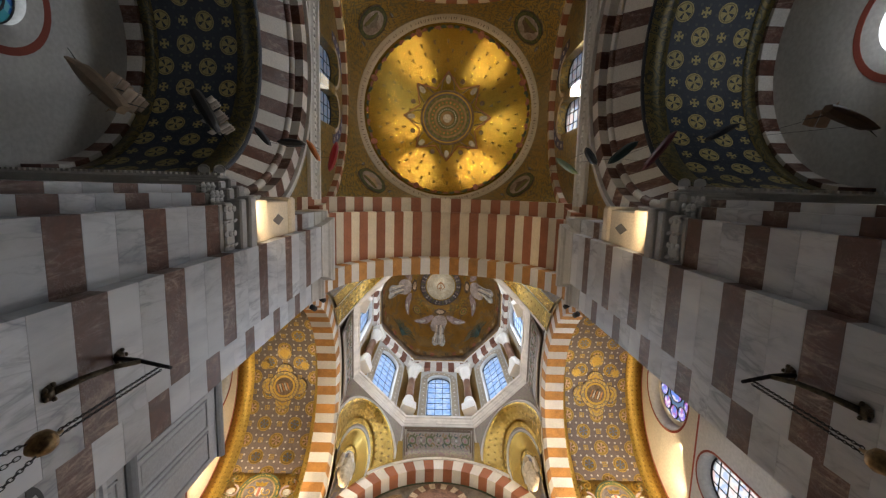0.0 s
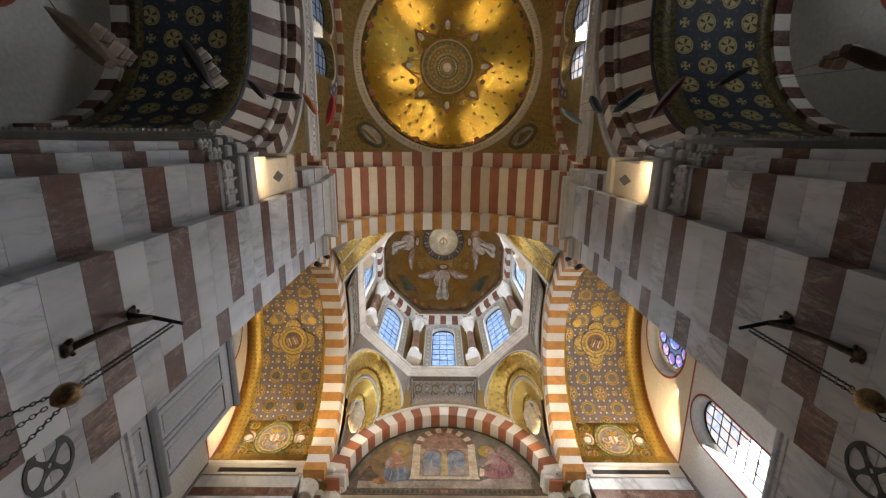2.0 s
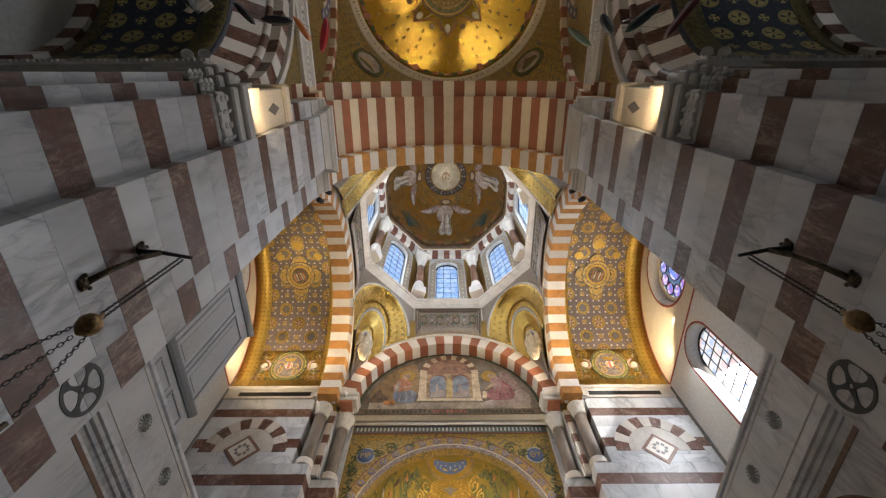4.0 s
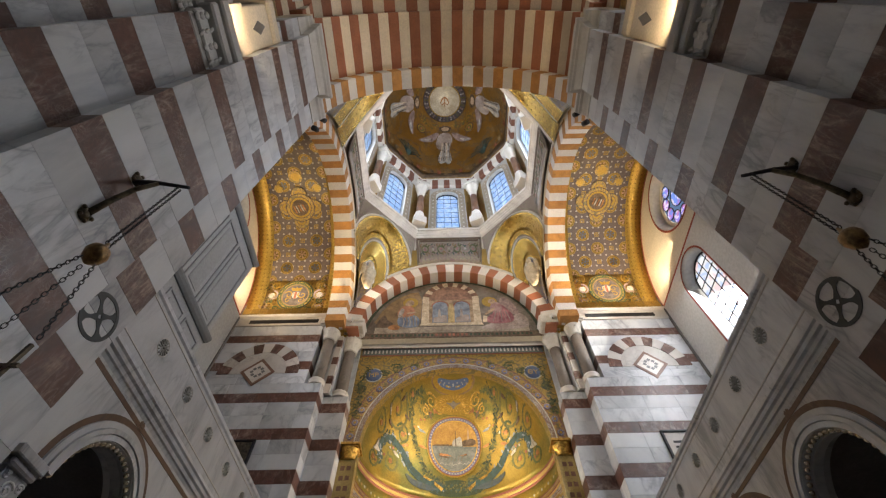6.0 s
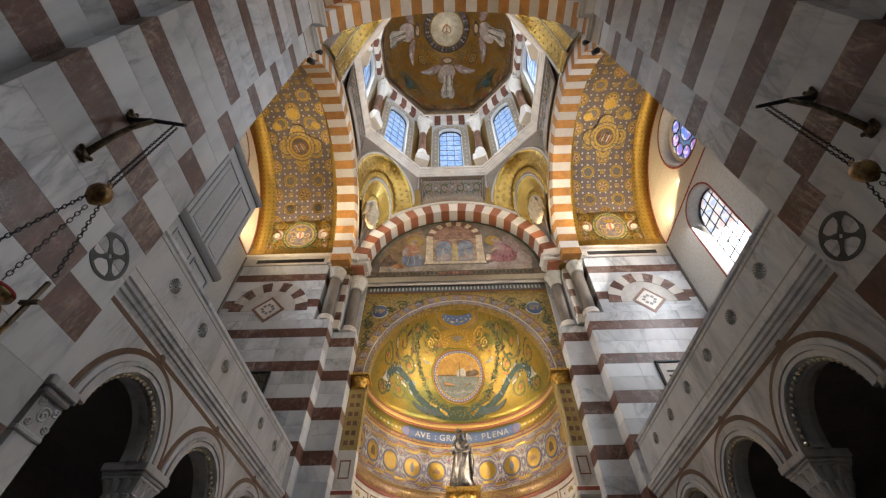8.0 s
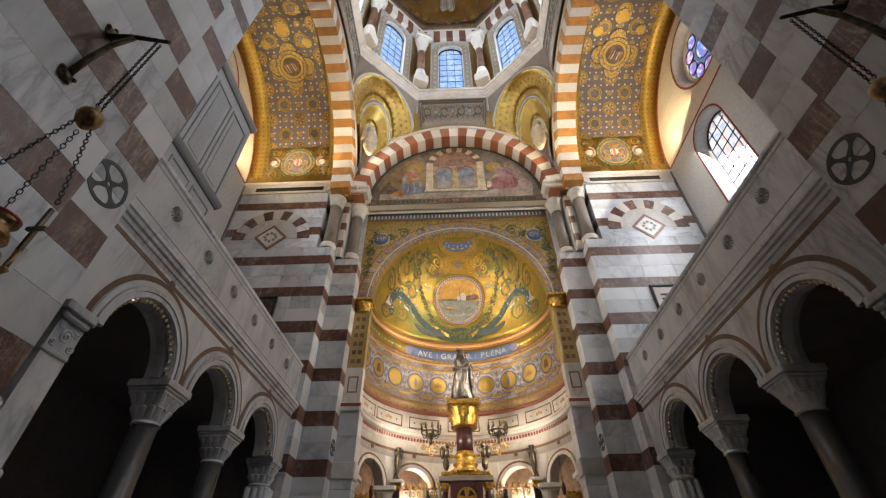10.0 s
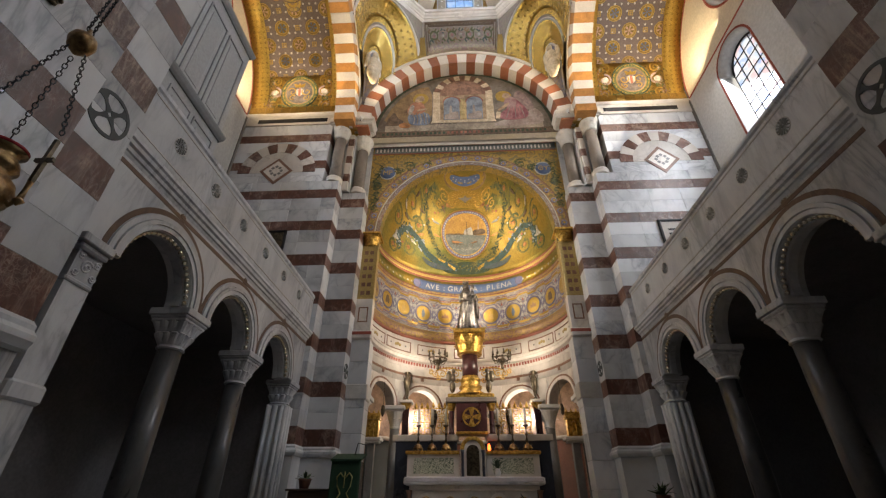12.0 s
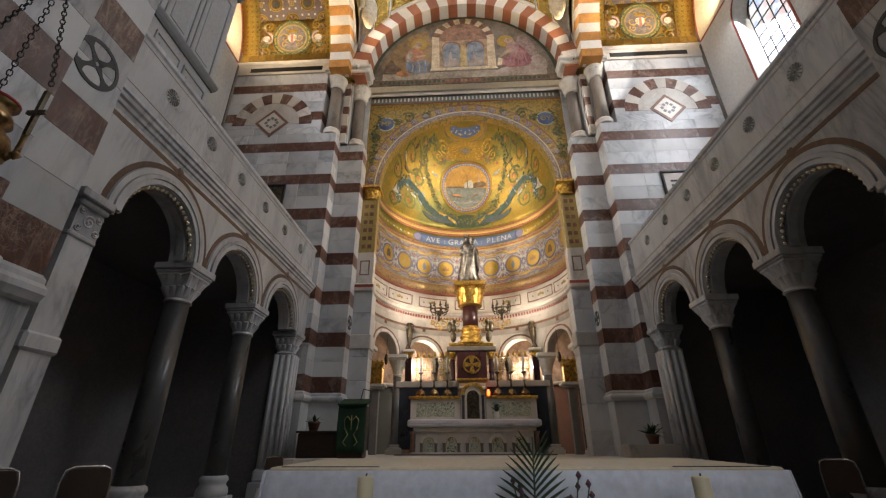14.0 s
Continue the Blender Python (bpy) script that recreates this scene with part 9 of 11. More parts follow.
# hanging lamps on wall brackets
M["red_glass"] = material("red_glass", 0.15, 0.0, (0.35, 0.03, 0.04))
for s in SIDES:
    br = thing("lamp_bracket", "dark bronze wall bracket with scrolled foot on the striped pier", "bracket", s * 3.55, 1.82, 4.7, "lamp brackets")
    part("arm", tube("arm", [(0, 0, 0.75), (-s * 0.25, 0, 0.72), (-s * 0.69, 0, 0.56)], 0.03, M["iron"], 8, 0.6), br)
    part("brace", tube("brace", [(-s * 0.02, 0, 0.02), (-s * 0.06, 0, 0.3), (-s * 0.14, 0, 0.55), (-s * 0.3, 0, 0.69)], 0.035, M["bronze"], 8, 0.7), br)
    for z in (0.0, 0.8):
        part("wall_plate", lathe_mesh("wall_plate", [(0.075, 0), (0.075, 0.01), (0.055, 0.02), (0.05, 0.03), (0.02, 0.04)], M["bronze"], 12), br, m=pose(0, 0, z, 0, -s * 90))
        for k in range(5):
            a = 2 * math.pi * k / 5 + 0.3
            part("scroll_knob", lathe_mesh("scroll_knob", [(0.001, -0.02), (0.022, -0.008), (0.022, 0.01), (0.001, 0.02)], M["bronze"], 8), br, m=pose(-s * 0.02, 0.07 * math.cos(a), z + 0.07 * math.sin(a)))
    hl = thing("sanctuary_lamp", "bulbous brass sanctuary lamp with red glass rim hung on chains", "lamp", s * 2.95, 1.82, 2.3, "sanctuary lamps")
    for e in (-0.02, 0.02):
        part("chain", chain("chain", (0, e, 1.82), (0, e, 2.95), M["iron"], 0.04, 0.005), hl)
    part("ball", lathe_mesh("ball", [(0.015, -0.12), (0.035, -0.1), (0.07, -0.06), (0.088, 0.0), (0.078, 0.05), (0.045, 0.08), (0.02, 0.11), (0.01, 0.16)], M["brass"], 20), hl, m=pose(0, 0, 1.69))
    for k in range(3):
        a = 2 * math.pi * k / 3 + 0.5
        x, y = 0.2 * math.cos(a), 0.2 * math.sin(a)
        part("chain", chain("chain", (0.06 * math.cos(a), 0.06 * math.sin(a), 1.58), (x, y, 0.85), M["iron"], 0.045, 0.0045), hl)
        bm = bmesh.new()
        add_box(bm, x - 0.012, x + 0.012, y - 0.012, y + 0.012, 0.46, 0.8)
        add_box(bm, x - 0.06, x + 0.06, y - 0.01, y + 0.01, 0.62, 0.645)
        part("cross_link", bm, hl, mat=M["bronze"])
        part("bracket_arm", tube("bracket_arm", [(0.12 * math.cos(a), 0.12 * math.sin(a), 0.34), (0.17 * math.cos(a), 0.17 * math.sin(a), 0.28), (x, y, 0.34), (x, y, 0.46)], 0.016, M["brass"], 6), hl)
        part("knob", lathe_mesh("knob", [(0.001, -0.035), (0.03, 0), (0.001, 0.035)], M["brass"], 8), hl, m=pose(x, y, 0.32))
    part("bowl", lathe_mesh("bowl", [(r_ * 0.66, 0.12 + z_ * 0.78) for r_, z_ in [(0.02, 0.0), (0.06, 0.03), (0.1, 0.06), (0.17, 0.12), (0.235, 0.22), (0.25, 0.3), (0.22, 0.38), (0.16, 0.43), (0.15, 0.47), (0.19, 0.5), (0.17, 0.56), (0.13, 0.6), (0.14, 0.64), (0.18, 0.66)]], M["brass"], 28), hl)
    part("glass_rim", lathe_mesh("glass_rim", [(0.08, 0.63), (0.115, 0.64), (0.12, 0.655), (0.08, 0.665)], M["red_glass"], 24), hl)
    # inlaid consecration crosses
    cc = setting("trim_consecration_cross", "dark inlaid cross in a ring")
    ring_strip("cross_ring", cc, "x", 2.96, 4.59, 0.222, 0.262, s * 3.842, s * 3.87, M["inlay_dark"], 0, 360, 40)
    for k in range(4):
        a = math.pi / 4 + k * math.pi / 2
        ca, sa = math.cos(a), math.sin(a)
        loc = [(0.02, 0.045), (0.07, 0.03), (0.12, 0.019), (0.17, 0.026), (0.225, 0.07), (0.225, -0.07), (0.17, -0.026), (0.12, -0.019), (0.07, -0.03), (0.02, -0.045)]
        part("cross_arm", extrude("cross_arm", "x", [(2.96 + u * ca - w * sa, 4.59 + u * sa + w * ca) for u, w in loc], s * 3.844, s * 3.87, M["inlay_dark"]), cc)
    ring_strip("cross_ring", cc, "x", 12.48, 4.5, 0.19, 0.22, s * 3.69, s * 3.72, M["inlay_dark"], 0, 360, 28)
    for k in range(4):
        a = k * math.pi / 2
        ca, sa = math.cos(a), math.sin(a)
        part("cross_arm", extrude("cross_arm", "x", [(12.48 + u * ca - w * sa, 4.5 + u * sa + w * ca) for u, w in ((0.01, 0.03), (0.18, 0.07), (0.18, -0.07), (0.01, -0.03))], s * 3.691, s * 3.72, M["inlay_dark"]), cc)

# spotlights on ledges and walls
def spotlight(x, y, z, tx, ty, tz, body, r=0.07, ln=0.2, label="white cylindrical spotlight on the cornice"):
    sp = thing("spotlight", label, "spotlight", x, y, z, "spotlights")
    aim = (Vector((tx, ty, tz)) - Vector((x, y, z))).to_track_quat("Z", "Y").to_matrix().to_4x4()
    part("housing", lathe_mesh("housing", [(r * 0.6, -ln / 2), (r, -ln / 3), (r, ln / 2), (r * 0.86, ln / 2), (r * 0.82, ln / 2 - 0.04)], body, 16), sp, m=aim)
    part("lens", lathe_mesh("lens", [(r * 0.82, ln / 2 - 0.05), (r * 0.5, ln / 2 - 0.045)], M["iron"], 16), sp, m=aim)
    part("yoke", tube("yoke", [(0, 0, -r * 1.7), (0, 0, -r * 0.6)], 0.015, M["iron"], 6), sp)


M["white_paint"] = material("white_enamel_paint", 0.4, 0.0, (0.7, 0.7, 0.68))
for s in SIDES:
    spotlight(s * 4.66, -0.2, 9.28, s * 2.5, -3, 6, M["white_paint"], 0.1, 0.26)
    spotlight(s * 4.37, -0.2, 9.28, s * 2.0, -3, 6, M["white_paint"], 0.1, 0.26)
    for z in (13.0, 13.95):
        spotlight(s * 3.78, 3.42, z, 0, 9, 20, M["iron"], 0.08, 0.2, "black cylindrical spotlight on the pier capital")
    spotlight(s * 4.02, 11.42, 14.08, 0, 7, 16, M["white_paint"], 0.08, 0.16, "small white spotlight on the front capital")

# votive ships and boats hung on wires
wire = M["iron"]
def boat(x, y, z, x2, y2, z2, colour, width=0.12, label=""):
    """A slender hull between two points."""
    a, b = Vector((x, y, z)), Vector((x2, y2, z2))
    ln = (b - a).length
    t = thing("model_boat", label, "model boat", *((a + b) / 2), "hanging model boats")
    bm = bmesh.new()
    rows_ = []
    for i in range(9):
        f = i / 8 - 0.5
        w = width * math.sqrt(max(0.0, 1 - (2 * f) ** 2)) + 0.004
        sheer = 0.10 * ln * (2 * f) ** 2 * 0.5
        rows_.append([bm.verts.new(p) for p in ((f * ln, -w, 0.05 + sheer), (f * ln, -w * 0.7, -0.05 + sheer), (f * ln, 0, -0.09 + sheer), (f * ln, w * 0.7, -0.05 + sheer), (f * ln, w, 0.05 + sheer), (f * ln, 0, 0.02 + sheer))])
    for i in range(8):
        for k in range(6):
            bm.faces.new((rows_[i][k], rows_[i][(k + 1) % 6], rows_[i + 1][(k + 1) % 6], rows_[i + 1][k]))
    bm.faces.new(rows_[0])
    bm.faces.new(rows_[-1][::-1])
    q = (b - a).to_track_quat("X", "Z").to_matrix().to_4x4()
    mt = stone("boat_paint", colour, 0.2, 6, 0.45, 0.1)
    part("hull", bm, t, m=q, mat=mt)
    part("thwart", tube("thwart", [(0, -width, 0.05), (0, width, 0.05)], 0.012, M["iron"], 6), t, m=q)
    for f in (-0.3, 0.3):
        part("wire", tube("wire", [q @ Vector((f * ln, 0, 0.03)), Vector((0, 0, 2.2))], 0.004, wire, 5), t)


boat(-4.43, -1.29, 11.0, -4.09, -0.89, 11.0, (0.03, 0.03, 0.035), 0.07, "slender dark model canoe hung on wires in the arch")
boat(-3.93, -0.99, 11.0, -3.3, -0.95, 11.0, (0.02, 0.02, 0.022), 0.09, "black model rowing boat hung on wires")
boat(-3.26, -1.04, 11.0, -2.99, -0.58, 11.0, (0.75, 0.22, 0.04), 0.06, "orange and blue model boat hung on wires")
boat(-2.6, -1.01, 11.0, -2.77, -0.36, 11.0, (0.6, 0.03, 0.04), 0.08, "red model boat hung on wires")
boat(2.38, -0.8, 11.0, 2.88, -0.46, 11.0, (0.22, 0.32, 0.22), 0.07, "pale green model boat hung on wires")
boat(3.03, -1.05, 11.0, 3.29, -0.68, 11.0, (0.02, 0.03, 0.04), 0.09, "dark model boat with a blue hull hung on wires")
boat(3.19, -0.64, 10.0, 3.75, -1.1, 10.0, (0.02, 0.05, 0.05), 0.09, "dark green model boat hung on wires")
boat(3.92, -0.54, 10.0, 4.51, -1.33, 10.0, (0.12, 0.02, 0.03), 0.07, "long maroon model boat hung on wires")
boat(4.82, -1.08, 9.5, 5.43, -1.43, 9.5, (0.05, 0.05, 0.06), 0.06, "small dark model boat hung in the chapel")


def model_ship(x, y, z, rz, ln, hull_c, sail_c, sails, label, tilt=0.0):
    t = thing("model_ship", label, "model ship", x, y, z, "hanging model ships", rz=rz)
    bm = bmesh.new()
    rows_ = []
    for i in range(11):
        f = i / 10 - 0.5
        w = 0.13 * ln * (max(0.02, 1 - abs(2 * f + 0.15) ** 2.5)) ** 0.5 + 0.004
        sh = 0.12 * ln * (2 * f) ** 2
        rows_.append([bm.verts.new(p) for p in ((f * ln, -w, 0.1 * ln + sh * 0.6), (f * ln, -w * 0.9, 0.02 * ln), (f * ln, -w * 0.35, -0.09 * ln + sh * 0.5), (f * ln, w * 0.35, -0.09 * ln + sh * 0.5), (f * ln, w * 0.9, 0.02 * ln), (f * ln, w, 0.1 * ln + sh * 0.6))])
    for i in range(10):
        for k in range(6):
            bm.faces.new((rows_[i][k], rows_[i][(k + 1) % 6], rows_[i + 1][(k + 1) % 6], rows_[i + 1][k]))
    bm.faces.new(rows_[0])
    bm.faces.new(rows_[-1][::-1])
    part("hull", bm, t, mat=stone("ship_hull_wood", hull_c, 0.2, 8, 0.5, 0.2))
    cloth = stone("sail_cloth", sail_c, 0.08, 6, 0.8, 0.2)
    part("bowsprit", tube("bowsprit", [(ln * 0.45, 0, ln * 0.16), (ln * 0.8, 0, ln * 0.3)], 0.012 * ln, M["iron"], 6, 0.5), t)
    for i, f in enumerate((-0.28, 0.05, 0.33)[:sails]):
        part("mast", tube("mast", [(f * ln, 0, 0), (f * ln, 0, ln * 0.85)], 0.012 * ln, M["iron"], 6, 0.5), t)
        for k, (z0, z1, w) in enumerate(((0.18, 0.45, 0.24), (0.48, 0.66, 0.18), (0.68, 0.8, 0.12))):
            def sheet(u, v, o, f=f, z0=z0, z1=z1, w=w):
                return (f * ln + ln * 0.05 * math.sin(math.pi * v) + o, (u - 0.5) * 2 * w * ln * (1.05 - 0.15 * v), ln * (z0 + (z1 - z0) * v))
            part("sail", shell_mesh("sail", sheet, 6, 4, cloth, 0.008, True), t)
    for f in (-0.3, 0.3):
        part("wire", tube("wire", [(f * ln, 0, 0.1 * ln), (0, 0, 2.6)], 0.004, wire, 5), t)
    return t


model_ship(-6.6, -1.75, 9.3, 225, 1.25, (0.34, 0.25, 0.17), (0.42, 0.33, 0.25), 2, "large model ship with tan sails hung in the chapel")
model_ship(-4.55, -1.3, 9.2, 60, 0.85, (0.02, 0.02, 0.022), (0.62, 0.58, 0.52), 3, "black-hulled model ship with white sails hung in the arch")
model_ship(6.95, -1.45, 8.8, 20, 0.95, (0.12, 0.07, 0.04), (0.35, 0.22, 0.14), 1, "brown model ship hung in the chapel")

# wall boards above the galleries
def wall_frame(x0, x1, z0, z1, label, fieldmat):
    fr = thing("picture_frame", label, "picture frame", (x0 + x1) / 2, 11.6, z0)
    w = x1 - x0
    bm = bmesh.new()
    for p in ((-w / 2, w / 2, 0, 0.07), (-w / 2, w / 2, z1 - z0 - 0.07, z1 - z0), (-w / 2, -w / 2 + 0.07, 0, z1 - z0), (w / 2 - 0.07, w / 2, 0, z1 - z0)):
        add_box(bm, p[0], p[1], -0.09, -0.001, p[2], p[3], 0.01)
    part("frame", bm, fr, mat=M["iron"])
    bm = bmesh.new()
    add_box(bm, -w / 2 + 0.07, w / 2 - 0.07, -0.05, -0.002, 0.07, z1 - z0 - 0.07)
    part("panel", bm, fr, mat=fieldmat)
    return fr


fr = wall_frame(6.1, 7.3, 7.6, 9.0, "black-framed notice board on the striped wall", M["pale"])
for i in range(5):
    bm = bmesh.new()
    add_box(bm, -0.35, 0.35 - 0.12 * (i % 2), -0.058, -0.05, 0.35 + 0.16 * i, 0.42 + 0.16 * i)
    part("writing_bar", bm, fr, mat=M["iron"])
wall_frame(-6.9, -6.0, 7.9, 8.95, "dark framed panel on the striped wall over the gallery", M["bronze"])

# ---- high altar ----
AY = 14.2
M["porphyry"] = marble("dark_red_porphyry", (0.045, 0.015, 0.016), (0.10, 0.04, 0.036), (0.025, 0.01, 0.01), 3, 0.25)
M["blue_marble"] = marble("dark_blue_marble", (0.03, 0.036, 0.055), (0.10, 0.11, 0.13), (0.018, 0.02, 0.03), 1.5, 0.25)
M["lace"] = gold_field("green_and_white_mosaic_panel", tint=(0.62, 0.62, 0.50), pitch=0.0, metal=0.1, scroll=15.0, scroll_colour=(0.03, 0.05, 0.03))
al = thing("high_altar", "white marble high altar with mosaic panels and gilded retable", "altar", 0, AY, 0.85)
def ap(name, x0, x1, y0, y1, z0, z1, mt, label="", bevel=0.01, parent=None):
    return box(name, x0, x1, y0, y1, z0 - 0.85, z1 - 0.85, mt, parent or al, label, bevel)
ap("step", -2.4, 2.4, -0.3, 1.4, 0.85, 0.88, M["granite_dark"], bevel=0.01)
ap("base", -1.95, 1.95, -0.02, 0.6, 0.88, 0.93, M["pale"])
ap("front_panel", -1.82, 1.82, 0.1, 0.6, 0.9, 1.62, M["pale"])
ap("under_moulding", -1.9, 1.9, 0.02, 0.6, 1.5, 1.64, M["pale"], bevel=0.03)
ap("mensa", -2.06, 2.06, -0.12, 0.7, 1.64, 1.84, M["white"], bevel=0.04)
cl_ = stone("white_altar_cloth", (0.62, 0.60, 0.66), 0.05, 3, 0.85, 0.2)
ap("altar_cloth", -2.0, 2.0, -0.135, 0.6, 1.70, 1.85, cl_, bevel=0.03)
for i in range(5):
    x = -1.4 + 0.7 * i
    f = part("niche", extrude("niche", "y", [(x - 0.145, 0.08)] + [(x + 0.145 * math.cos(math.pi - math.pi * k / 12), 0.33 + 0.145 * math.sin(math.pi * k / 12)) for k in range(13)] + [(x + 0.145, 0.08)], 0.08, 0.12, M["lace"]), al)
    ring_strip("niche_arch", f, "y", x, 0.33, 0.175, 0.26, 0.03, 0.12, M["pale"], 0, 180, 16)
    ring_strip("niche_arch", f, "y", x, 0.33, 0.145, 0.172, 0.045, 0.12, M["gilt"], 0, 180, 16)
    for e in (-1, 1):
        part("colonnette", lathe_mesh("colonnette", [(0.06, 0.08), (0.045, 0.12), (0.042, 0.27), (0.065, 0.33)], M["colonnette"], 10), al, m=pose(x + e * 0.22, 0.05, 0))
for e in (-1, 1):
    part("corner_column", lathe_mesh("corner_column", [(0.09, 0.08), (0.065, 0.14), (0.06, 0.54), (0.1, 0.66)], M["brown_marble"], 12), al, m=pose(e * 1.9, 0.06, 0))
    ap("retable", e * 0.42, e * 2.06, 0.6, 1.1, 1.84, 2.5, M["pale"])
    ap("retable_panel", e * 0.6, e * 1.86, 0.59, 0.62, 1.96, 2.4, M["lace"], bevel=0)
    ap("retable_ledge", e * 0.42, e * 2.12, 0.52, 1.1, 2.5, 2.6, M["gilt"], bevel=0.02)
    ap("upper_retable", e * 0.5, e * 2.5, 0.95, 1.25, 1.0, 2.92, M["blue_marble"])
    ap("white_plinth", e * 0.45, e * 2.62, 0.9, 1.3, 2.92, 3.12, M["pale"], bevel=0.02)
    # flanking pillar with urn
    pl = thing("urn_pillar", "dark red pillar with gilt capital carrying a bronze urn", "pillar", e * 2.22, AY + 1.05, 3.12, "urn pillars")
    bm = bmesh.new()
    add_box(bm, -0.11, 0.11, -0.11, 0.11, 0, 0.85, 0.01)
    part("shaft", bm, pl, mat=M["porphyry"])
    part("capital", acanthus_capital("capital", 0.12, 0.22, 0.18, M["gilt"]), pl, m=pose(0, 0, 0.8))
    bm = bmesh.new()
    add_box(bm, -0.22, 0.22, -0.22, 0.22, 1.0, 1.1, 0.02)
    part("slab", bm, pl, mat=M["pale"])
    ur = thing("urn", "slender dark bronze urn with two handles", "urn", e * 2.22, AY + 1.05, 4.22, "bronze urns")
    part("body", lathe_mesh("body", [(0.08, 0), (0.085, 0.04), (0.035, 0.1), (0.05, 0.18), (0.1, 0.42), (0.125, 0.64), (0.1, 0.76), (0.055, 0.84), (0.055, 0.91), (0.1, 0.97), (0.09, 0.98)], M["bronze"], 18), ur)
    for g in (-1, 1):
        part("handle", tube("handle", [(g * 0.05, 0, 0.92), (g * 0.12, 0, 0.94), (g * 0.15, 0, 0.84), (g * 0.11, 0, 0.7)], 0.012, M["bronze"], 6), ur)
# tabernacle
tb = thing("tabernacle", "round-arched marble tabernacle with a bronze door", "tabernacle", 0, AY + 0.55, 1.85)
part("body", extrude("body", "y", [(-0.4, 0)] + [(0.4 * math.cos(math.pi - math.pi * k / 14), 0.78 + 0.4 * math.sin(math.pi * k / 14)) for k in range(15)] + [(0.4, 0)], 0, 0.5, M["pale"]), tb)
ring_strip("arch", tb, "y", 0, 0.78, 0.27, 0.39, -0.05, 0.02, M["gilt"], 0, 180, 20)
part("door", extrude("door", "y", [(-0.2, 0.05)] + [(0.2 * math.cos(math.pi - math.pi * k / 12), 0.72 + 0.2 * math.sin(math.pi * k / 12)) for k in range(13)] + [(0.2, 0.05)], -0.02, 0.02, M["bronze"]), tb)
for e in (-1, 1):
    part("colonnette", lathe_mesh("colonnette", [(0.06, 0), (0.045, 0.05), (0.042, 0.66), (0.07, 0.76)], M["blue_marble"], 12), tb, m=pose(e * 0.32, -0.06, 0))
# cross block and statue column
pd = thing("statue_pedestal", "dark red marble pedestal with a gilt cross disc and gilded column", "pedestal", 0, AY + 0.85, 3.1)
bm = bmesh.new()
add_box(bm, -0.5, 0.5, -0.3, 0.3, 0.05, 0.95, 0.01)
part("block", bm, pd, mat=M["porphyry"])
bm = bmesh.new()
add_box(bm, -0.52, 0.52, -0.33, 0.33, -0.02, 0.06, 0.02)
part("gilt_foot", bm, pd, mat=M["gilt"])
bm = bmesh.new()
add_box(bm, -0.85, 0.85, -0.36, 0.36, 0.95, 1.12, 0.03)
part("cornice", bm, pd, mat=M["colonnette"])
bm = bmesh.new()
add_box(bm, -0.78, 0.78, -0.34, 0.34, 1.12, 1.24, 0.03)
part("gilt_cornice", bm, pd, mat=M["gilt"])
ring_strip("disc_rim", pd, "y", 0, 0.5, 0.25, 0.3, -0.33, -0.29, M["gilt"], 0, 360, 32)
for k in range(4):
    a = k * math.pi / 2
    ca, sa = math.cos(a), math.sin(a)
    part("cross_arm", extrude("cross_arm", "y", [(u * ca - w * sa, 0.5 + u * sa + w * ca) for u, w in ((0.02, 0.03), (0.26, 0.1), (0.26, -0.1), (0.02, -0.03))], -0.33, -0.29, M["gilt"]), pd)
for e in (-1, 1):
    part("side_column", lathe_mesh("side_column", [(0.11, 0), (0.085, 0.06), (0.08, 0.74), (0.13, 0.92)], M["porphyry"], 14), pd, m=pose(e * 0.66, -0.15, 0.0))
    part("side_capital", lathe_mesh("side_capital", [(0.085, 0.7), (0.1, 0.78), (0.15, 0.9), (0.15, 0.94)], M["gilt"], 14), pd, m=pose(e * 0.66, -0.15, 0.0))
part("gilt_base", lathe_mesh("gilt_base", [(0.44, 1.24), (0.44, 1.31), (0.36, 1.34), (0.35, 1.42), (0.40, 1.46), (0.40, 1.52), (0.33, 1.56), (0.33, 1.68), (0.37, 1.71), (0.37, 1.76), (0.3, 1.8), (0.3, 1.86)], M["gilt"], 28), pd)
part("column_shaft", lathe_mesh("column_shaft", [(0.28, 1.86), (0.27, 2.62)], M["porphyry"], 24), pd)
part("gilt_capital", acanthus_capital("gilt_capital", 0.4, 0.85, 0.56, M["gilt"], 10), pd, m=pose(0, 0, 2.6))
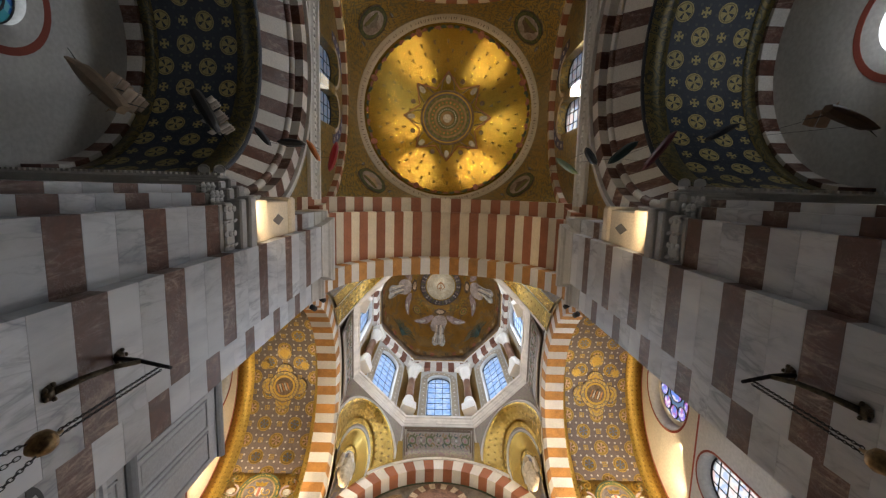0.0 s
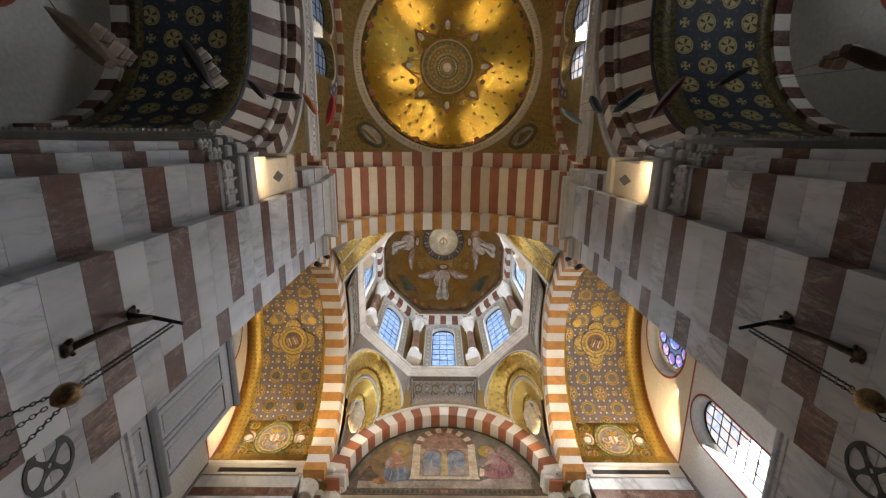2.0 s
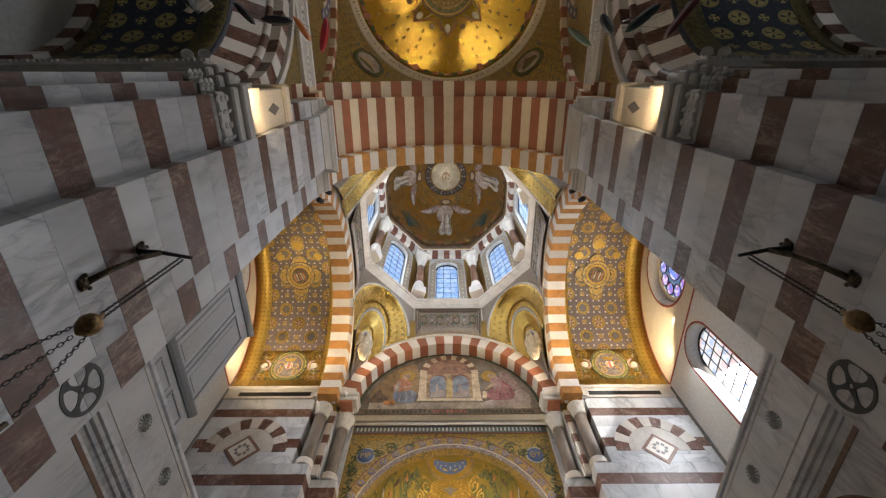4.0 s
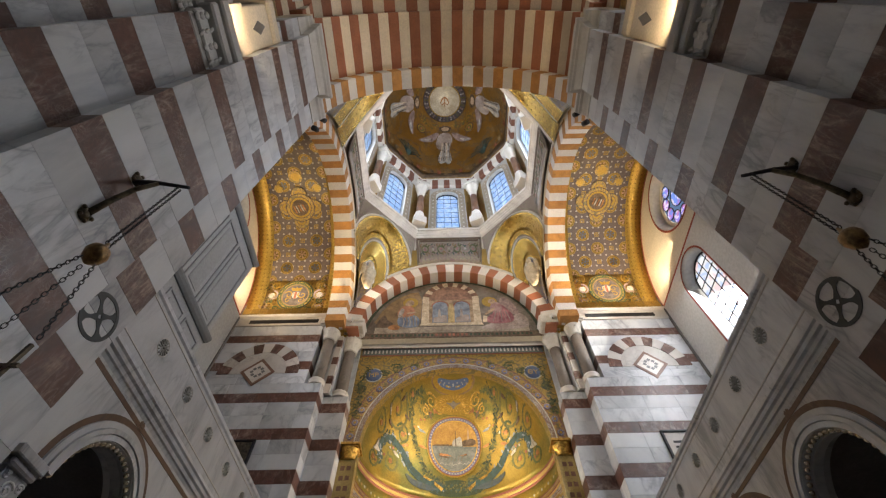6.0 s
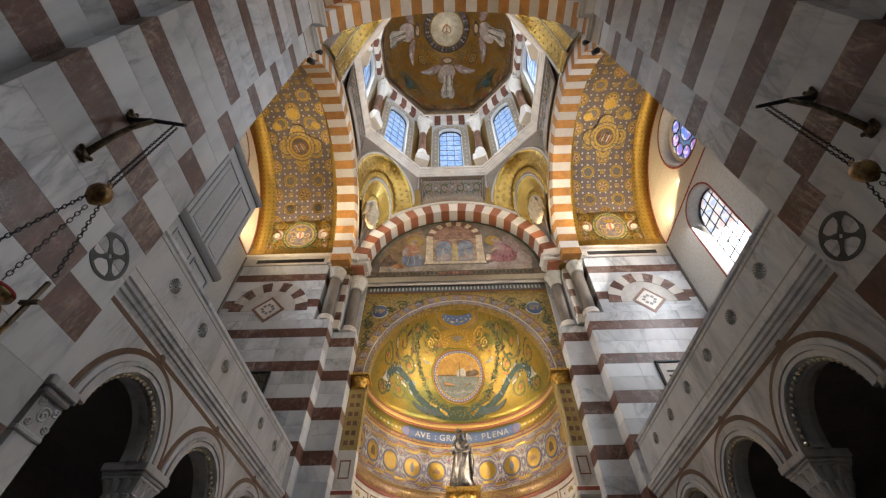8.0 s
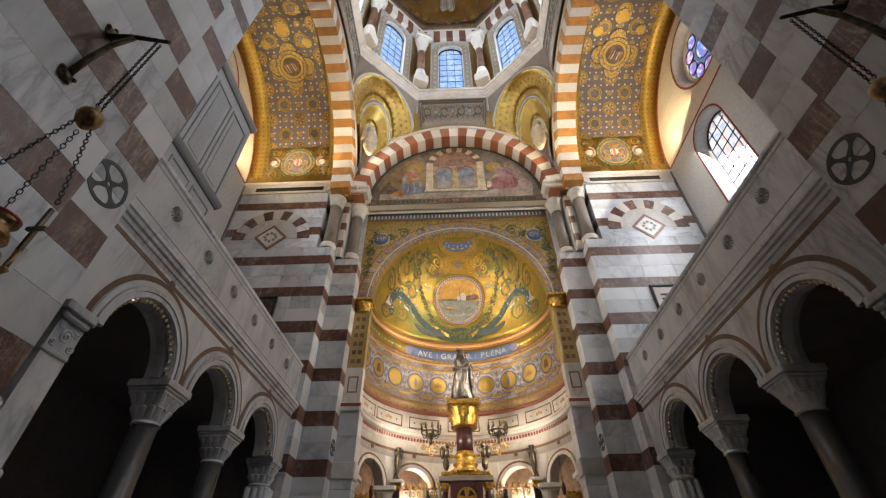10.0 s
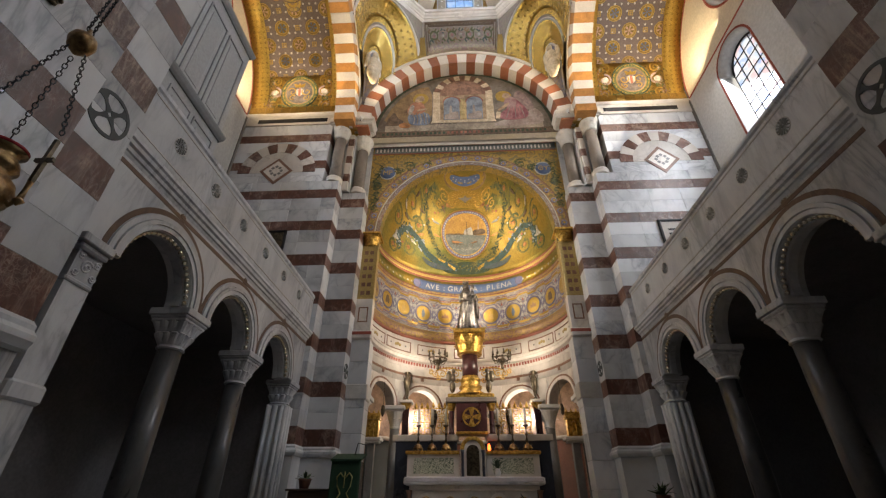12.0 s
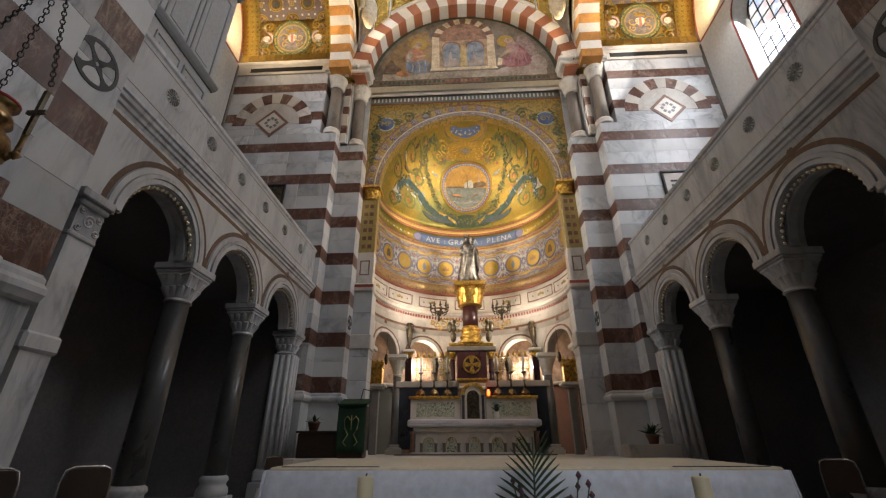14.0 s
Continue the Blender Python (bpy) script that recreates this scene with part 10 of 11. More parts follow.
for e in (-1, 1):
    bm = bmesh.new()
    for (x, z, sx, sz) in ((0.62, 1.5, 0.11, 0.2), (0.6, 1.82, 0.09, 0.16), (0.58, 2.05, 0.07, 0.08), (0.74, 1.85, 0.1, 0.2)):
        bmesh.ops.create_uvsphere(bm, u_segments=10, v_segments=7, radius=1, matrix=Matrix.Translation((e * x, -0.1, z)) @ Matrix.Diagonal((sx, 0.1, sz, 1)))
    part("kneeling_ornament", bm, pd, mat=M["bronze"])
    # bracket of gilt scrollwork and its candelabrum
    line = [(e * (0.3 + 0.9 * t), -0.05, 2.05 + 0.12 * math.sin(3 * t)) for t in [i / 10 for i in range(11)]]
    part("scroll_arm", tube("scroll_arm", line, 0.025, M["gilt"], 6), pd)
    for cxs, czs, r, hd in ((0.5, 1.96, 0.13, 1), (0.74, 2.0, 0.12, -1), (0.97, 1.96, 0.13, 1), (1.2, 1.97, 0.12, -1), (1.38, 2.03, 0.09, 1), (0.46, 1.74, 0.1, -1), (1.12, 1.82, 0.09, 1)):
        part("scroll", tube("scroll", [(e * (x), -0.05, z) for x, z in spiral(cxs, czs, r, 1.4, 1.0, 18, hd)], 0.022, M["gilt"], 5), pd)
    cd = part("candelabrum", lathe_mesh("candelabrum", [(0.03, 0), (0.05, 0.06), (0.03, 0.12), (0.06, 0.2), (0.12, 0.26), (0.13, 0.3)], M["bronze"], 12), pd, "dark bronze many-armed candelabrum", m=pose(e * 1.13, -0.05, 2.1) @ Matrix.Diagonal((1.25, 1.25, 1.15, 1)))
    ring_pts = [(0.26 * math.cos(2 * math.pi * k / 16), 0.26 * math.sin(2 * math.pi * k / 16), 0.34) for k in range(17)]
    part("ring", tube("ring", ring_pts, 0.018, M["bronze"], 6), cd)
    for k in range(9):
        a = 2 * math.pi * k / 9
        x, y = 0.26 * math.cos(a), 0.26 * math.sin(a)
        part("branch", tube("branch", [(0.08 * math.cos(a), 0.08 * math.sin(a), 0.24), (0.2 * math.cos(a), 0.2 * math.sin(a), 0.2), (x, y, 0.34), (x, y, 0.42)], 0.012, M["bronze"], 5), cd)
        part("candle_holder", lathe_mesh("candle_holder", [(0.012, 0.4), (0.04, 0.43), (0.02, 0.46), (0.018, 0.56)], M["bronze"], 8), cd, m=pose(x, y, 0))
# statue
st = thing("statue", "tarnished silver statue of a crowned robed woman with a child", "statue", 0, AY + 0.85, 6.55)
bm = bmesh.new()
nseg = 36
prof = [(0.36, 0.0, 0.30, 0.0), (0.40, 0.03, 0.34, 0.0), (0.37, 0.25, 0.31, -0.01), (0.33, 0.5, 0.28, -0.02), (0.31, 0.75, 0.26, -0.02), (0.31, 0.95, 0.25, 0.0), (0.30, 1.12, 0.24, 0.02), (0.25, 1.25, 0.2, 0.03), (0.28, 1.42, 0.2, 0.01), (0.27, 1.55, 0.18, -0.02), (0.17, 1.66, 0.14, -0.05), (0.075, 1.72, 0.08, -0.07), (0.07, 1.78, 0.075, -0.07)]
rows_ = []
for j, (rx_, z, ry_, cx_) in enumerate(prof):
    row = []
    for i in range(nseg):
        a = 2 * math.pi * i / nseg
        deep = max(0.0, 1 - z / 1.5)
        fold = 1 + (0.16 * math.sin(9 * a + 3.2 * z) + 0.09 * math.sin(17 * a - 4 * z)) * deep + 0.05 * math.sin(5 * a + 7 * z)
        row.append(bm.verts.new((cx_ + rx_ * fold * math.cos(a), ry_ * fold * math.sin(a), z)))
    rows_.append(row)
for j in range(len(prof) - 1):
    for i in range(nseg):
        bm.faces.new((rows_[j][i], rows_[j][(i + 1) % nseg], rows_[j + 1][(i + 1) % nseg], rows_[j + 1][i]))
bm.faces.new(rows_[0][::-1])
bm.faces.new(rows_[-1])


def blob(x, y, z, sx, sy, sz, tilt=0.0):
    bmesh.ops.create_uvsphere(bm, u_segments=14, v_segments=10, radius=1, matrix=Matrix.Translation((x, y, z)) @ Matrix.Rotation(radians(tilt), 4, "Y") @ Matrix.Diagonal((sx, sy, sz, 1)))


# head, veil, child, arms and the falling mantle
for q in ((-0.07, -0.02, 1.87, 0.085, 0.10, 0.12), (-0.07, 0.03, 1.85, 0.12, 0.11, 0.15), (-0.13, 0.04, 1.68, 0.1, 0.1, 0.16, 20), (0.0, 0.05, 1.68, 0.1, 0.1, 0.16, -20),
          (0.17, -0.14, 1.47, 0.1, 0.1, 0.17, -8), (0.17, -0.16, 1.74, 0.072, 0.078, 0.09), (0.1, -0.22, 1.42, 0.05, 0.05, 0.15, 60), (0.24, -0.2, 1.33, 0.06, 0.07, 0.16, 20),
          (-0.27, -0.08, 1.38, 0.085, 0.11, 0.21, 12), (-0.14, -0.2, 1.25, 0.18, 0.07, 0.065, 18), (0.08, -0.2, 1.22, 0.16, 0.08, 0.07, -14), (0.29, -0.04, 1.3, 0.1, 0.13, 0.24, -10),
          (0.32, -0.06, 0.9, 0.09, 0.13, 0.38, -3), (0.34, -0.07, 0.62, 0.06, 0.09, 0.16), (-0.1, -0.22, 0.72, 0.05, 0.06, 0.5, 10), (0.05, -0.23, 0.66, 0.045, 0.06, 0.52, 16), (-0.22, -0.16, 0.55, 0.05, 0.07, 0.45, 4)):
    blob(*q)
for cx_, cy_, cz_, r_, h_ in ((-0.07, 0.0, 1.97, 0.1, 0.17), (0.17, -0.15, 1.81, 0.065, 0.1)):
    bmesh.ops.create_cone(bm, cap_ends=True, segments=14, radius1=r_, radius2=r_ * 1.08, depth=h_ * 0.35, matrix=Matrix.Translation((cx_, cy_, cz_ + h_ * 0.15)))
    for k in range(8):
        a = 2 * math.pi * k / 8
        bmesh.ops.create_cone(bm, cap_ends=True, segments=5, radius1=r_ * 0.3, radius2=0.004, depth=h_ * 0.8, matrix=Matrix.Translation((cx_ + r_ * math.cos(a), cy_ + r_ * math.sin(a), cz_ + h_ * 0.6)))
fig = part("figure", bm, st, m=Matrix.Diagonal((1.0, 1.0, 1.02, 1)), mat=M["silver"])
for p in fig.data.polygons:
    p.use_smooth = True

# candlesticks, grille, vases, vigil light on the retable
M["wax"] = material("ivory_wax", 0.45, 0.0, (0.62, 0.55, 0.38))
M["old_wax"] = stone("grey_old_wax", (0.36, 0.33, 0.27), 0.1, 9.0, 0.5, 0.1)
cs = None
for x in (-1.75, -1.3, -0.85, 0.85, 1.3, 1.75):
    if cs is None:
        cs = thing("candlestick", "tall gilt candlestick with a white candle on the retable", "candlestick", x, AY + 0.8, 2.6, "altar candlesticks")
        part("foot", lathe_mesh("foot", [(0.10, 0.05), (0.16, 0.07), (0.165, 0.1), (0.12, 0.14), (0.13, 0.17), (0.09, 0.2), (0.05, 0.22), (0.035, 0.27)], M["brass"], 9), cs)
        for k in range(3):
            a = 2 * math.pi * k / 3 + 0.5
            part("claw_foot", lathe_mesh("claw_foot", [(0.03, 0), (0.045, 0.03), (0.03, 0.07), (0.015, 0.1)], M["brass"], 8), cs, m=pose(0.13 * math.cos(a), 0.13 * math.sin(a), 0))
        part("stem", lathe_mesh("stem", [(0.03, 0.24), (0.055, 0.3), (0.03, 0.36), (0.024, 0.46), (0.05, 0.5), (0.024, 0.55), (0.024, 0.66), (0.035, 0.72), (0.09, 0.76), (0.09, 0.79)], M["bronze"], 12), cs)
        part("candle", lathe_mesh("candle", [(0.043, 0.77), (0.04, 1.30), (0.004, 1.32)], M["old_wax"], 12), cs)
    else:
        copy_thing(cs, pose(x, AY + 0.8, 2.6))
for e in (-1, 1):
    gr = thing("altar_grille", "gilt wrought scroll grille above the retable", "grille", e * 1.4, AY + 1.18, 3.12, "gilt grilles")
    for z in (0.04, 0.42, 0.86):
        part("rail", tube("rail", [(-0.62, 0, z), (0.62, 0, z)], 0.02, M["gilt"], 6), gr)
    for i in range(6):
        x = -0.5 + 0.2 * i
        for z, h in ((0.14, 1), (0.32, -1), (0.52, 1), (0.74, -1)):
            part("scroll", tube("scroll", [(px, 0, pz) for px, pz in spiral(x, z, 0.1, 1.3, 0.8, 14, h)], 0.018, M["gilt"], 5), gr)
        part("upright", tube("upright", [(x + 0.1, 0, 0.02), (x + 0.1, 0, 0.9)], 0.016, M["gilt"], 5), gr)
        part("finial", lathe_mesh("finial", [(0.02, 0.85), (0.06, 0.92), (0.05, 0.97), (0.004, 1.08)], M["gilt"], 8), gr, m=pose(x, 0, 0))
    for x in (0.55, 1.1):
        vz = thing("vase", "small dark bronze vase in front of the grille", "vase", e * (x + 0.15), AY + 1.1, 3.12, "bronze vases")
        part("body", lathe_mesh("body", [(0.07, 0), (0.03, 0.08), (0.04, 0.3), (0.1, 0.55), (0.09, 0.66), (0.04, 0.72), (0.06, 0.8)], M["bronze"], 14), vz)
vg = thing("vigil_light", "small glowing red vigil light on the retable", "lamp", 0.52, AY + 0.62, 2.6)
M["vigil"] = material("glowing_red_glass", 0.3, 0.0, (0.6, 0.05, 0.02))
M["vigil"].node_tree.nodes["Principled BSDF"].inputs["Emission Color"].default_value = (1, 0.12, 0.02, 1)
M["vigil"].node_tree.nodes["Principled BSDF"].inputs["Emission Strength"].default_value = 6.0
part("glass", lathe_mesh("glass", [(0.035, 0), (0.05, 0.05), (0.05, 0.13), (0.02, 0.2)], M["vigil"], 14), vg)


# plants
LEAF = [stone("leaf_green", (0.05, 0.10, 0.03), 0.25, 8, 0.5, 0.1), stone("leaf_dark_green", (0.03, 0.06, 0.025), 0.25, 8, 0.5, 0.1)]
def leaf_mesh(name, ln, w, droop, mat):
    v, f = [], []
    for i in range(6):
        t = i / 5
        hw = w * math.sin(math.pi * min(1, t * 0.92 + 0.08)) / 2
        z = ln * (0.5 * t - droop * t * t)
        v += [(ln * 0.8 * t, -hw, z), (ln * 0.8 * t, 0, z + 0.12 * w), (ln * 0.8 * t, hw, z)]
    for i in range(5):
        for e in (0, 1):
            b = 3 * i + e
            f.append((b, b + 1, b + 4, b + 3))
    return mesh_from(name, v, f, mat)


def potted_plant(x, y, z, label, n=26, ln=0.4, pot=True, seed=1):
    rg = random.Random(seed)
    t = thing("potted_plant", label, "plant", x, y, z, "potted plants")
    part("pot", lathe_mesh("pot", [(0.1, 0), (0.14, 0.16), (0.16, 0.2), (0.14, 0.21), (0.12, 0.17)], stone("terracotta", (0.16, 0.07, 0.045), 0.15, 8), 16), t)
    ms = [leaf_mesh("leaf", ln, 0.07, d, LEAF[i % 2]) for i, d in enumerate((0.3, 0.55, 0.15))]
    for i in range(n):
        part("leaf", ms[i % 3], t, m=pose(0, 0, 0.18, rg.uniform(-20, 20), rg.uniform(-50, 10), i * 137.5) @ Matrix.Diagonal((k := rg.uniform(0.6, 1.1), k, k, 1)))
    return t


pb = thing("plinth_block", "low white marble plinth against the pier", "plinth", 4.1, 11.35, 0.85)
bm = bmesh.new()
add_box(bm, -0.6, 0.6, -0.3, 0.22, 0, 0.28, 0.02)
part("block", bm, pb, mat=M["pale"])
potted_plant(4.2, 11.35, 1.13, "leafy green plant in a clay pot on a plinth", n=46, ln=0.36, seed=3)
chst = thing("side_cabinet", "low dark wooden cabinet against the pier", "cabinet", -3.85, 11.4, 0.85)
bm = bmesh.new()
M["dark_wood"] = stone("dark_wood", (0.05, 0.032, 0.022), 0.2, 6, 0.5, 0.2)
add_box(bm, -0.5, 0.55, -0.25, 0.2, 0.0, 0.55, 0.02)
part("body", bm, chst, mat=M["dark_wood"])
bm = bmesh.new()
add_box(bm, -0.55, 0.6, -0.3, 0.2, 0.55, 0.6, 0.01)
part("top", bm, chst, mat=M["dark_wood"])
potted_plant(-4.05, 11.35, 1.45, "small green plant on the dark cabinet", n=18, ln=0.3, seed=5)
palm = thing("altar_plant", "small green plant in a white vase on the altar", "plant", 0.72, AY + 0.15, 1.85)
part("vase", lathe_mesh("vase", [(0.06, 0), (0.09, 0.1), (0.07, 0.2), (0.08, 0.22)], M["white_paint"], 14), palm)
lm2 = leaf_mesh("leaf", 0.36, 0.08, 0.35, LEAF[1])
for i in range(16):
    part("leaf", lm2, palm, m=pose(0, 0, 0.2, 0, -20 - 3 * i, i * 137.5))

# lectern with a green cloth
lec = thing("lectern", "lectern draped with a green cloth with a pale yellow monogram", "lectern", -2.95, 11.0, 0.85)
M["green_cloth"] = stone("green_cloth", (0.018, 0.055, 0.03), 0.15, 5, 0.9, 0.3)
def drape(u, v, o):
    return (-0.34 + 0.68 * u + 0.02 * math.sin(6 * u), -0.24 - o + 0.012 * math.sin(14 * u) * (1 - v), 0.12 + 1.06 * v)
part("front_cloth", shell_mesh("front_cloth", drape, 16, 8, M["green_cloth"], -0.012, True), lec)
bm = bmesh.new()
add_box(bm, -0.3, 0.3, -0.2, 0.2, 0.0, 1.15, 0.02)
part("body", bm, lec, mat=M["dark_wood"])
top = extrude("top", "x", [(-0.3, 1.14), (0.25, 1.3), (0.25, 1.34), (-0.3, 1.18)], -0.36, 0.36, M["green_cloth"])
part("top", top, lec)
yel = stone("pale_yellow_thread", (0.36, 0.34, 0.12), 0.1, 20, 0.8)
for e in (-1, 1):
    part("monogram", tube("monogram", [(e * 0.03, -0.262, 0.82), (e * 0.1, -0.262, 0.9), (e * 0.17, -0.262, 0.82), (e * 0.15, -0.262, 0.64), (e * 0.07, -0.262, 0.5), (e * 0.17, -0.262, 0.34), (e * 0.1, -0.262, 0.26)], 0.016, yel, 6), lec)
part("monogram", tube("monogram", [(0, -0.262, 0.92), (0, -0.262, 0.6)], 0.014, yel, 6), lec)
part("microphone", tube("microphone", [(0.1, 0.1, 1.3), (0.16, 0.05, 1.55), (0.36, -0.02, 1.5)], 0.012, M["iron"], 6), lec)

# nave altar table, candles, flowers
TZ = 1.022
tab = thing("altar_table", "altar table covered by a long white cloth", "table", -0.01, 2.6, 0)
M["linen"] = stone("white_linen", (0.62, 0.64, 0.72), 0.04, 2.5, 0.85, 0.15)
M["cream_linen"] = stone("cream_linen", (0.55, 0.48, 0.36), 0.05, 2.5, 0.85, 0.15)
HX, HY = 1.11, 0.44
bm = bmesh.new()
add_box(bm, -HX + 0.02, HX - 0.02, -HY + 0.02, HY - 0.02, 0, TZ - 0.02, 0.01)
part("body", bm, tab, mat=M["pale"])
bm = bmesh.new()
add_box(bm, -HX, HX, -HY, HY, TZ - 0.02, TZ, 0.008)
for v in bm.verts:
    if v.co.y > 0 and v.co.z > TZ - 0.01:
        v.co.z += 0.014
part("top_cloth", bm, tab, mat=M["cream_linen"])
def skirt(u, v, o):
    x = -HX + 2 * HX * u
    return (x * (1 + 0.05 * (1 - v)), -HY - 0.01 - o - 0.05 * (1 - v) * (0.6 + 0.4 * math.sin(9 * x)), TZ - 0.012 - 0.75 * (1 - v))
part("front_cloth", shell_mesh("front_cloth", skirt, 60, 10, M["linen"], 0.012, True), tab)
for x0, x1 in ((-1.06, -0.62), (0.66, 1.06)):
    bm = bmesh.new()
    add_box(bm, x0, x1, -HY + 0.01, -HY + 0.03, TZ - 0.004, TZ + 0.003)
    part("dark_edging", bm, tab, "narrow dark edging strip", mat=M["iron"])
for e in (-1, 1):
    def sk2(u, v, o, e=e):
        y = -HY + 2 * HY * u
        return (e * (HX + 0.01 + o + 0.06 * (1 - v) * (1 + 0.4 * math.sin(11 * y))), y * (1 + 0.05 * (1 - v)), TZ - 0.012 - 0.75 * (1 - v))
    part("side_cloth", shell_mesh("side_cloth", sk2, 30, 8, M["linen"], 0.012, True), tab)
for x, y in ((-0.63, 1.92), (0.63, 1.92)):
    cn = thing("pillar_candle", "thick ivory pillar candle on a tall stand before the table", "candle", x, y, 0, "pillar candles")
    part("stand", lathe_mesh("stand", [(0.14, 0), (0.12, 0.03), (0.03, 0.06), (0.025, 0.5), (0.05, 0.55), (0.08, 0.6), (0.08, 0.62)], M["brass"], 16), cn)
    part("wax", lathe_mesh("wax", [(0.031, 0.62), (0.031, 0.995), (0.028, 1.003), (0.02, 0.995), (0.016, 0.992)], M["wax"], 20), cn)
    part("wick", tube("wick", [(0, 0, 0.99), (0.003, 0, 1.012)], 0.003, M["iron"], 5), cn)
fl = thing("flower_arrangement", "green palm frond with dark sprigs in a vase before the table", "flowers", 0.08, 2.0, 0)
part("vase", lathe_mesh("vase", [(0.1, 0), (0.14, 0.2), (0.1, 0.45), (0.13, 0.6), (0.12, 0.62)], M["grey"], 18), fl)
stemc = [(0.0, 0, 0.6), (-0.065, -0.01, 0.78), (-0.055, -0.01, 1.0), (-0.05, -0.01, 1.14)]
part("frond_stem", tube("frond_stem", stemc, 0.006, LEAF[0], 6, 0.4), fl)
lv = []
for i in range(7):
    t = i / 6
    hw = 0.0062 * math.sin(math.pi * (0.12 + 0.86 * t)) ** 0.6
    lv += [(0.17 * t, 0.004 * t, -hw - 0.015 * t * t), (0.17 * t, -0.003, -0.015 * t * t), (0.17 * t, 0.004 * t, hw - 0.015 * t * t)]
frond = mesh_from("leaflet", lv, [(3 * i + e, 3 * i + e + 1, 3 * i + e + 4, 3 * i + e + 3) for i in range(6) for e in (0, 1)], LEAF[1])
for i in range(13):
    t = i / 12
    for e in (0, 180):
        k = 1.1 - 0.42 * t
        part("leaflet", frond, fl, m=pose(-0.07 + 0.02 * t, -0.01, 0.78 + 0.28 * t + (0.006 if e else 0), 0, -27 - 38 * t ** 1.2, e) @ Matrix.Diagonal((k, k, k, 1)))
rg = random.Random(9)
lf = leaf_mesh("leaf", 0.07, 0.03, 0.3, LEAF[1])
bud = lathe_mesh("bud", [(0.002, -0.014), (0.012, 0), (0.002, 0.016)], stone("dark_pink_petal", (0.12, 0.05, 0.07), 0.2, 9), 7)
for sx, top_ in ((-0.14, 0.98), (-0.11, 0.96), (0.12, 1.0), (0.16, 0.97)):
    part("sprig", tube("sprig", [(0.0, 0, 0.6), (sx * 0.7, 0, 0.8), (sx, 0, top_)], 0.003, LEAF[1], 5), fl)
    for i in range(5):
        t = 0.6 + 0.4 * i / 4
        part("bud", bud, fl, m=pose(sx * t + rg.uniform(-0.02, 0.02), rg.uniform(-0.02, 0.02), 0.6 + (top_ - 0.6) * t))
for i in range(34):
    part("leaf", lf, fl, m=pose(rg.uniform(-0.1, 0.12), rg.uniform(-0.08, 0.05), rg.uniform(0.66, 0.86), rg.uniform(-40, 40), rg.uniform(-60, 10), rg.uniform(0, 360)))

# chairs with rounded backs
M["chrome"] = material("chromed_steel", 0.25, 1.0, (0.55, 0.55, 0.56))
def chair(x, y, rz, top=0.93):
    c = thing("chair", "dark upholstered stacking chair with rounded chrome back frame", "chair", x, y, 0, "stacking chairs", rz=rz)
    arc = [(-0.21, 0.2, 0.45), (-0.215, 0.22, 0.8), (-0.19, 0.225, top - 0.03), (-0.13, 0.23, top), (0.13, 0.23, top), (0.19, 0.225, top - 0.03), (0.215, 0.22, 0.8), (0.21, 0.2, 0.45)]
    part("back_frame", tube("back_frame", arc, 0.011, M["chrome"], 8), c)
    pts = [(-0.2, 0.55), (0.2, 0.55), (0.205, 0.8), (0.17, top - 0.03), (0.12, top - 0.015), (-0.12, top - 0.015), (-0.17, top - 0.03), (-0.205, 0.8)]
    part("backrest", extrude("backrest", "y", pts, 0.205, 0.235, M["dark_wood"]), c)
    bm = bmesh.new()
    add_box(bm, -0.21, 0.21, -0.22, 0.2, 0.43, 0.48, 0.02)
    part("seat", bm, c, mat=M["dark_wood"])
    for e in (-1, 1):
        for y0 in (-0.19, 0.2):
            part("leg", tube("leg", [(e * 0.2, y0, 0.44), (e * 0.22, y0 * 1.08, 0.0)], 0.011, M["chrome"], 8), c)
    return c


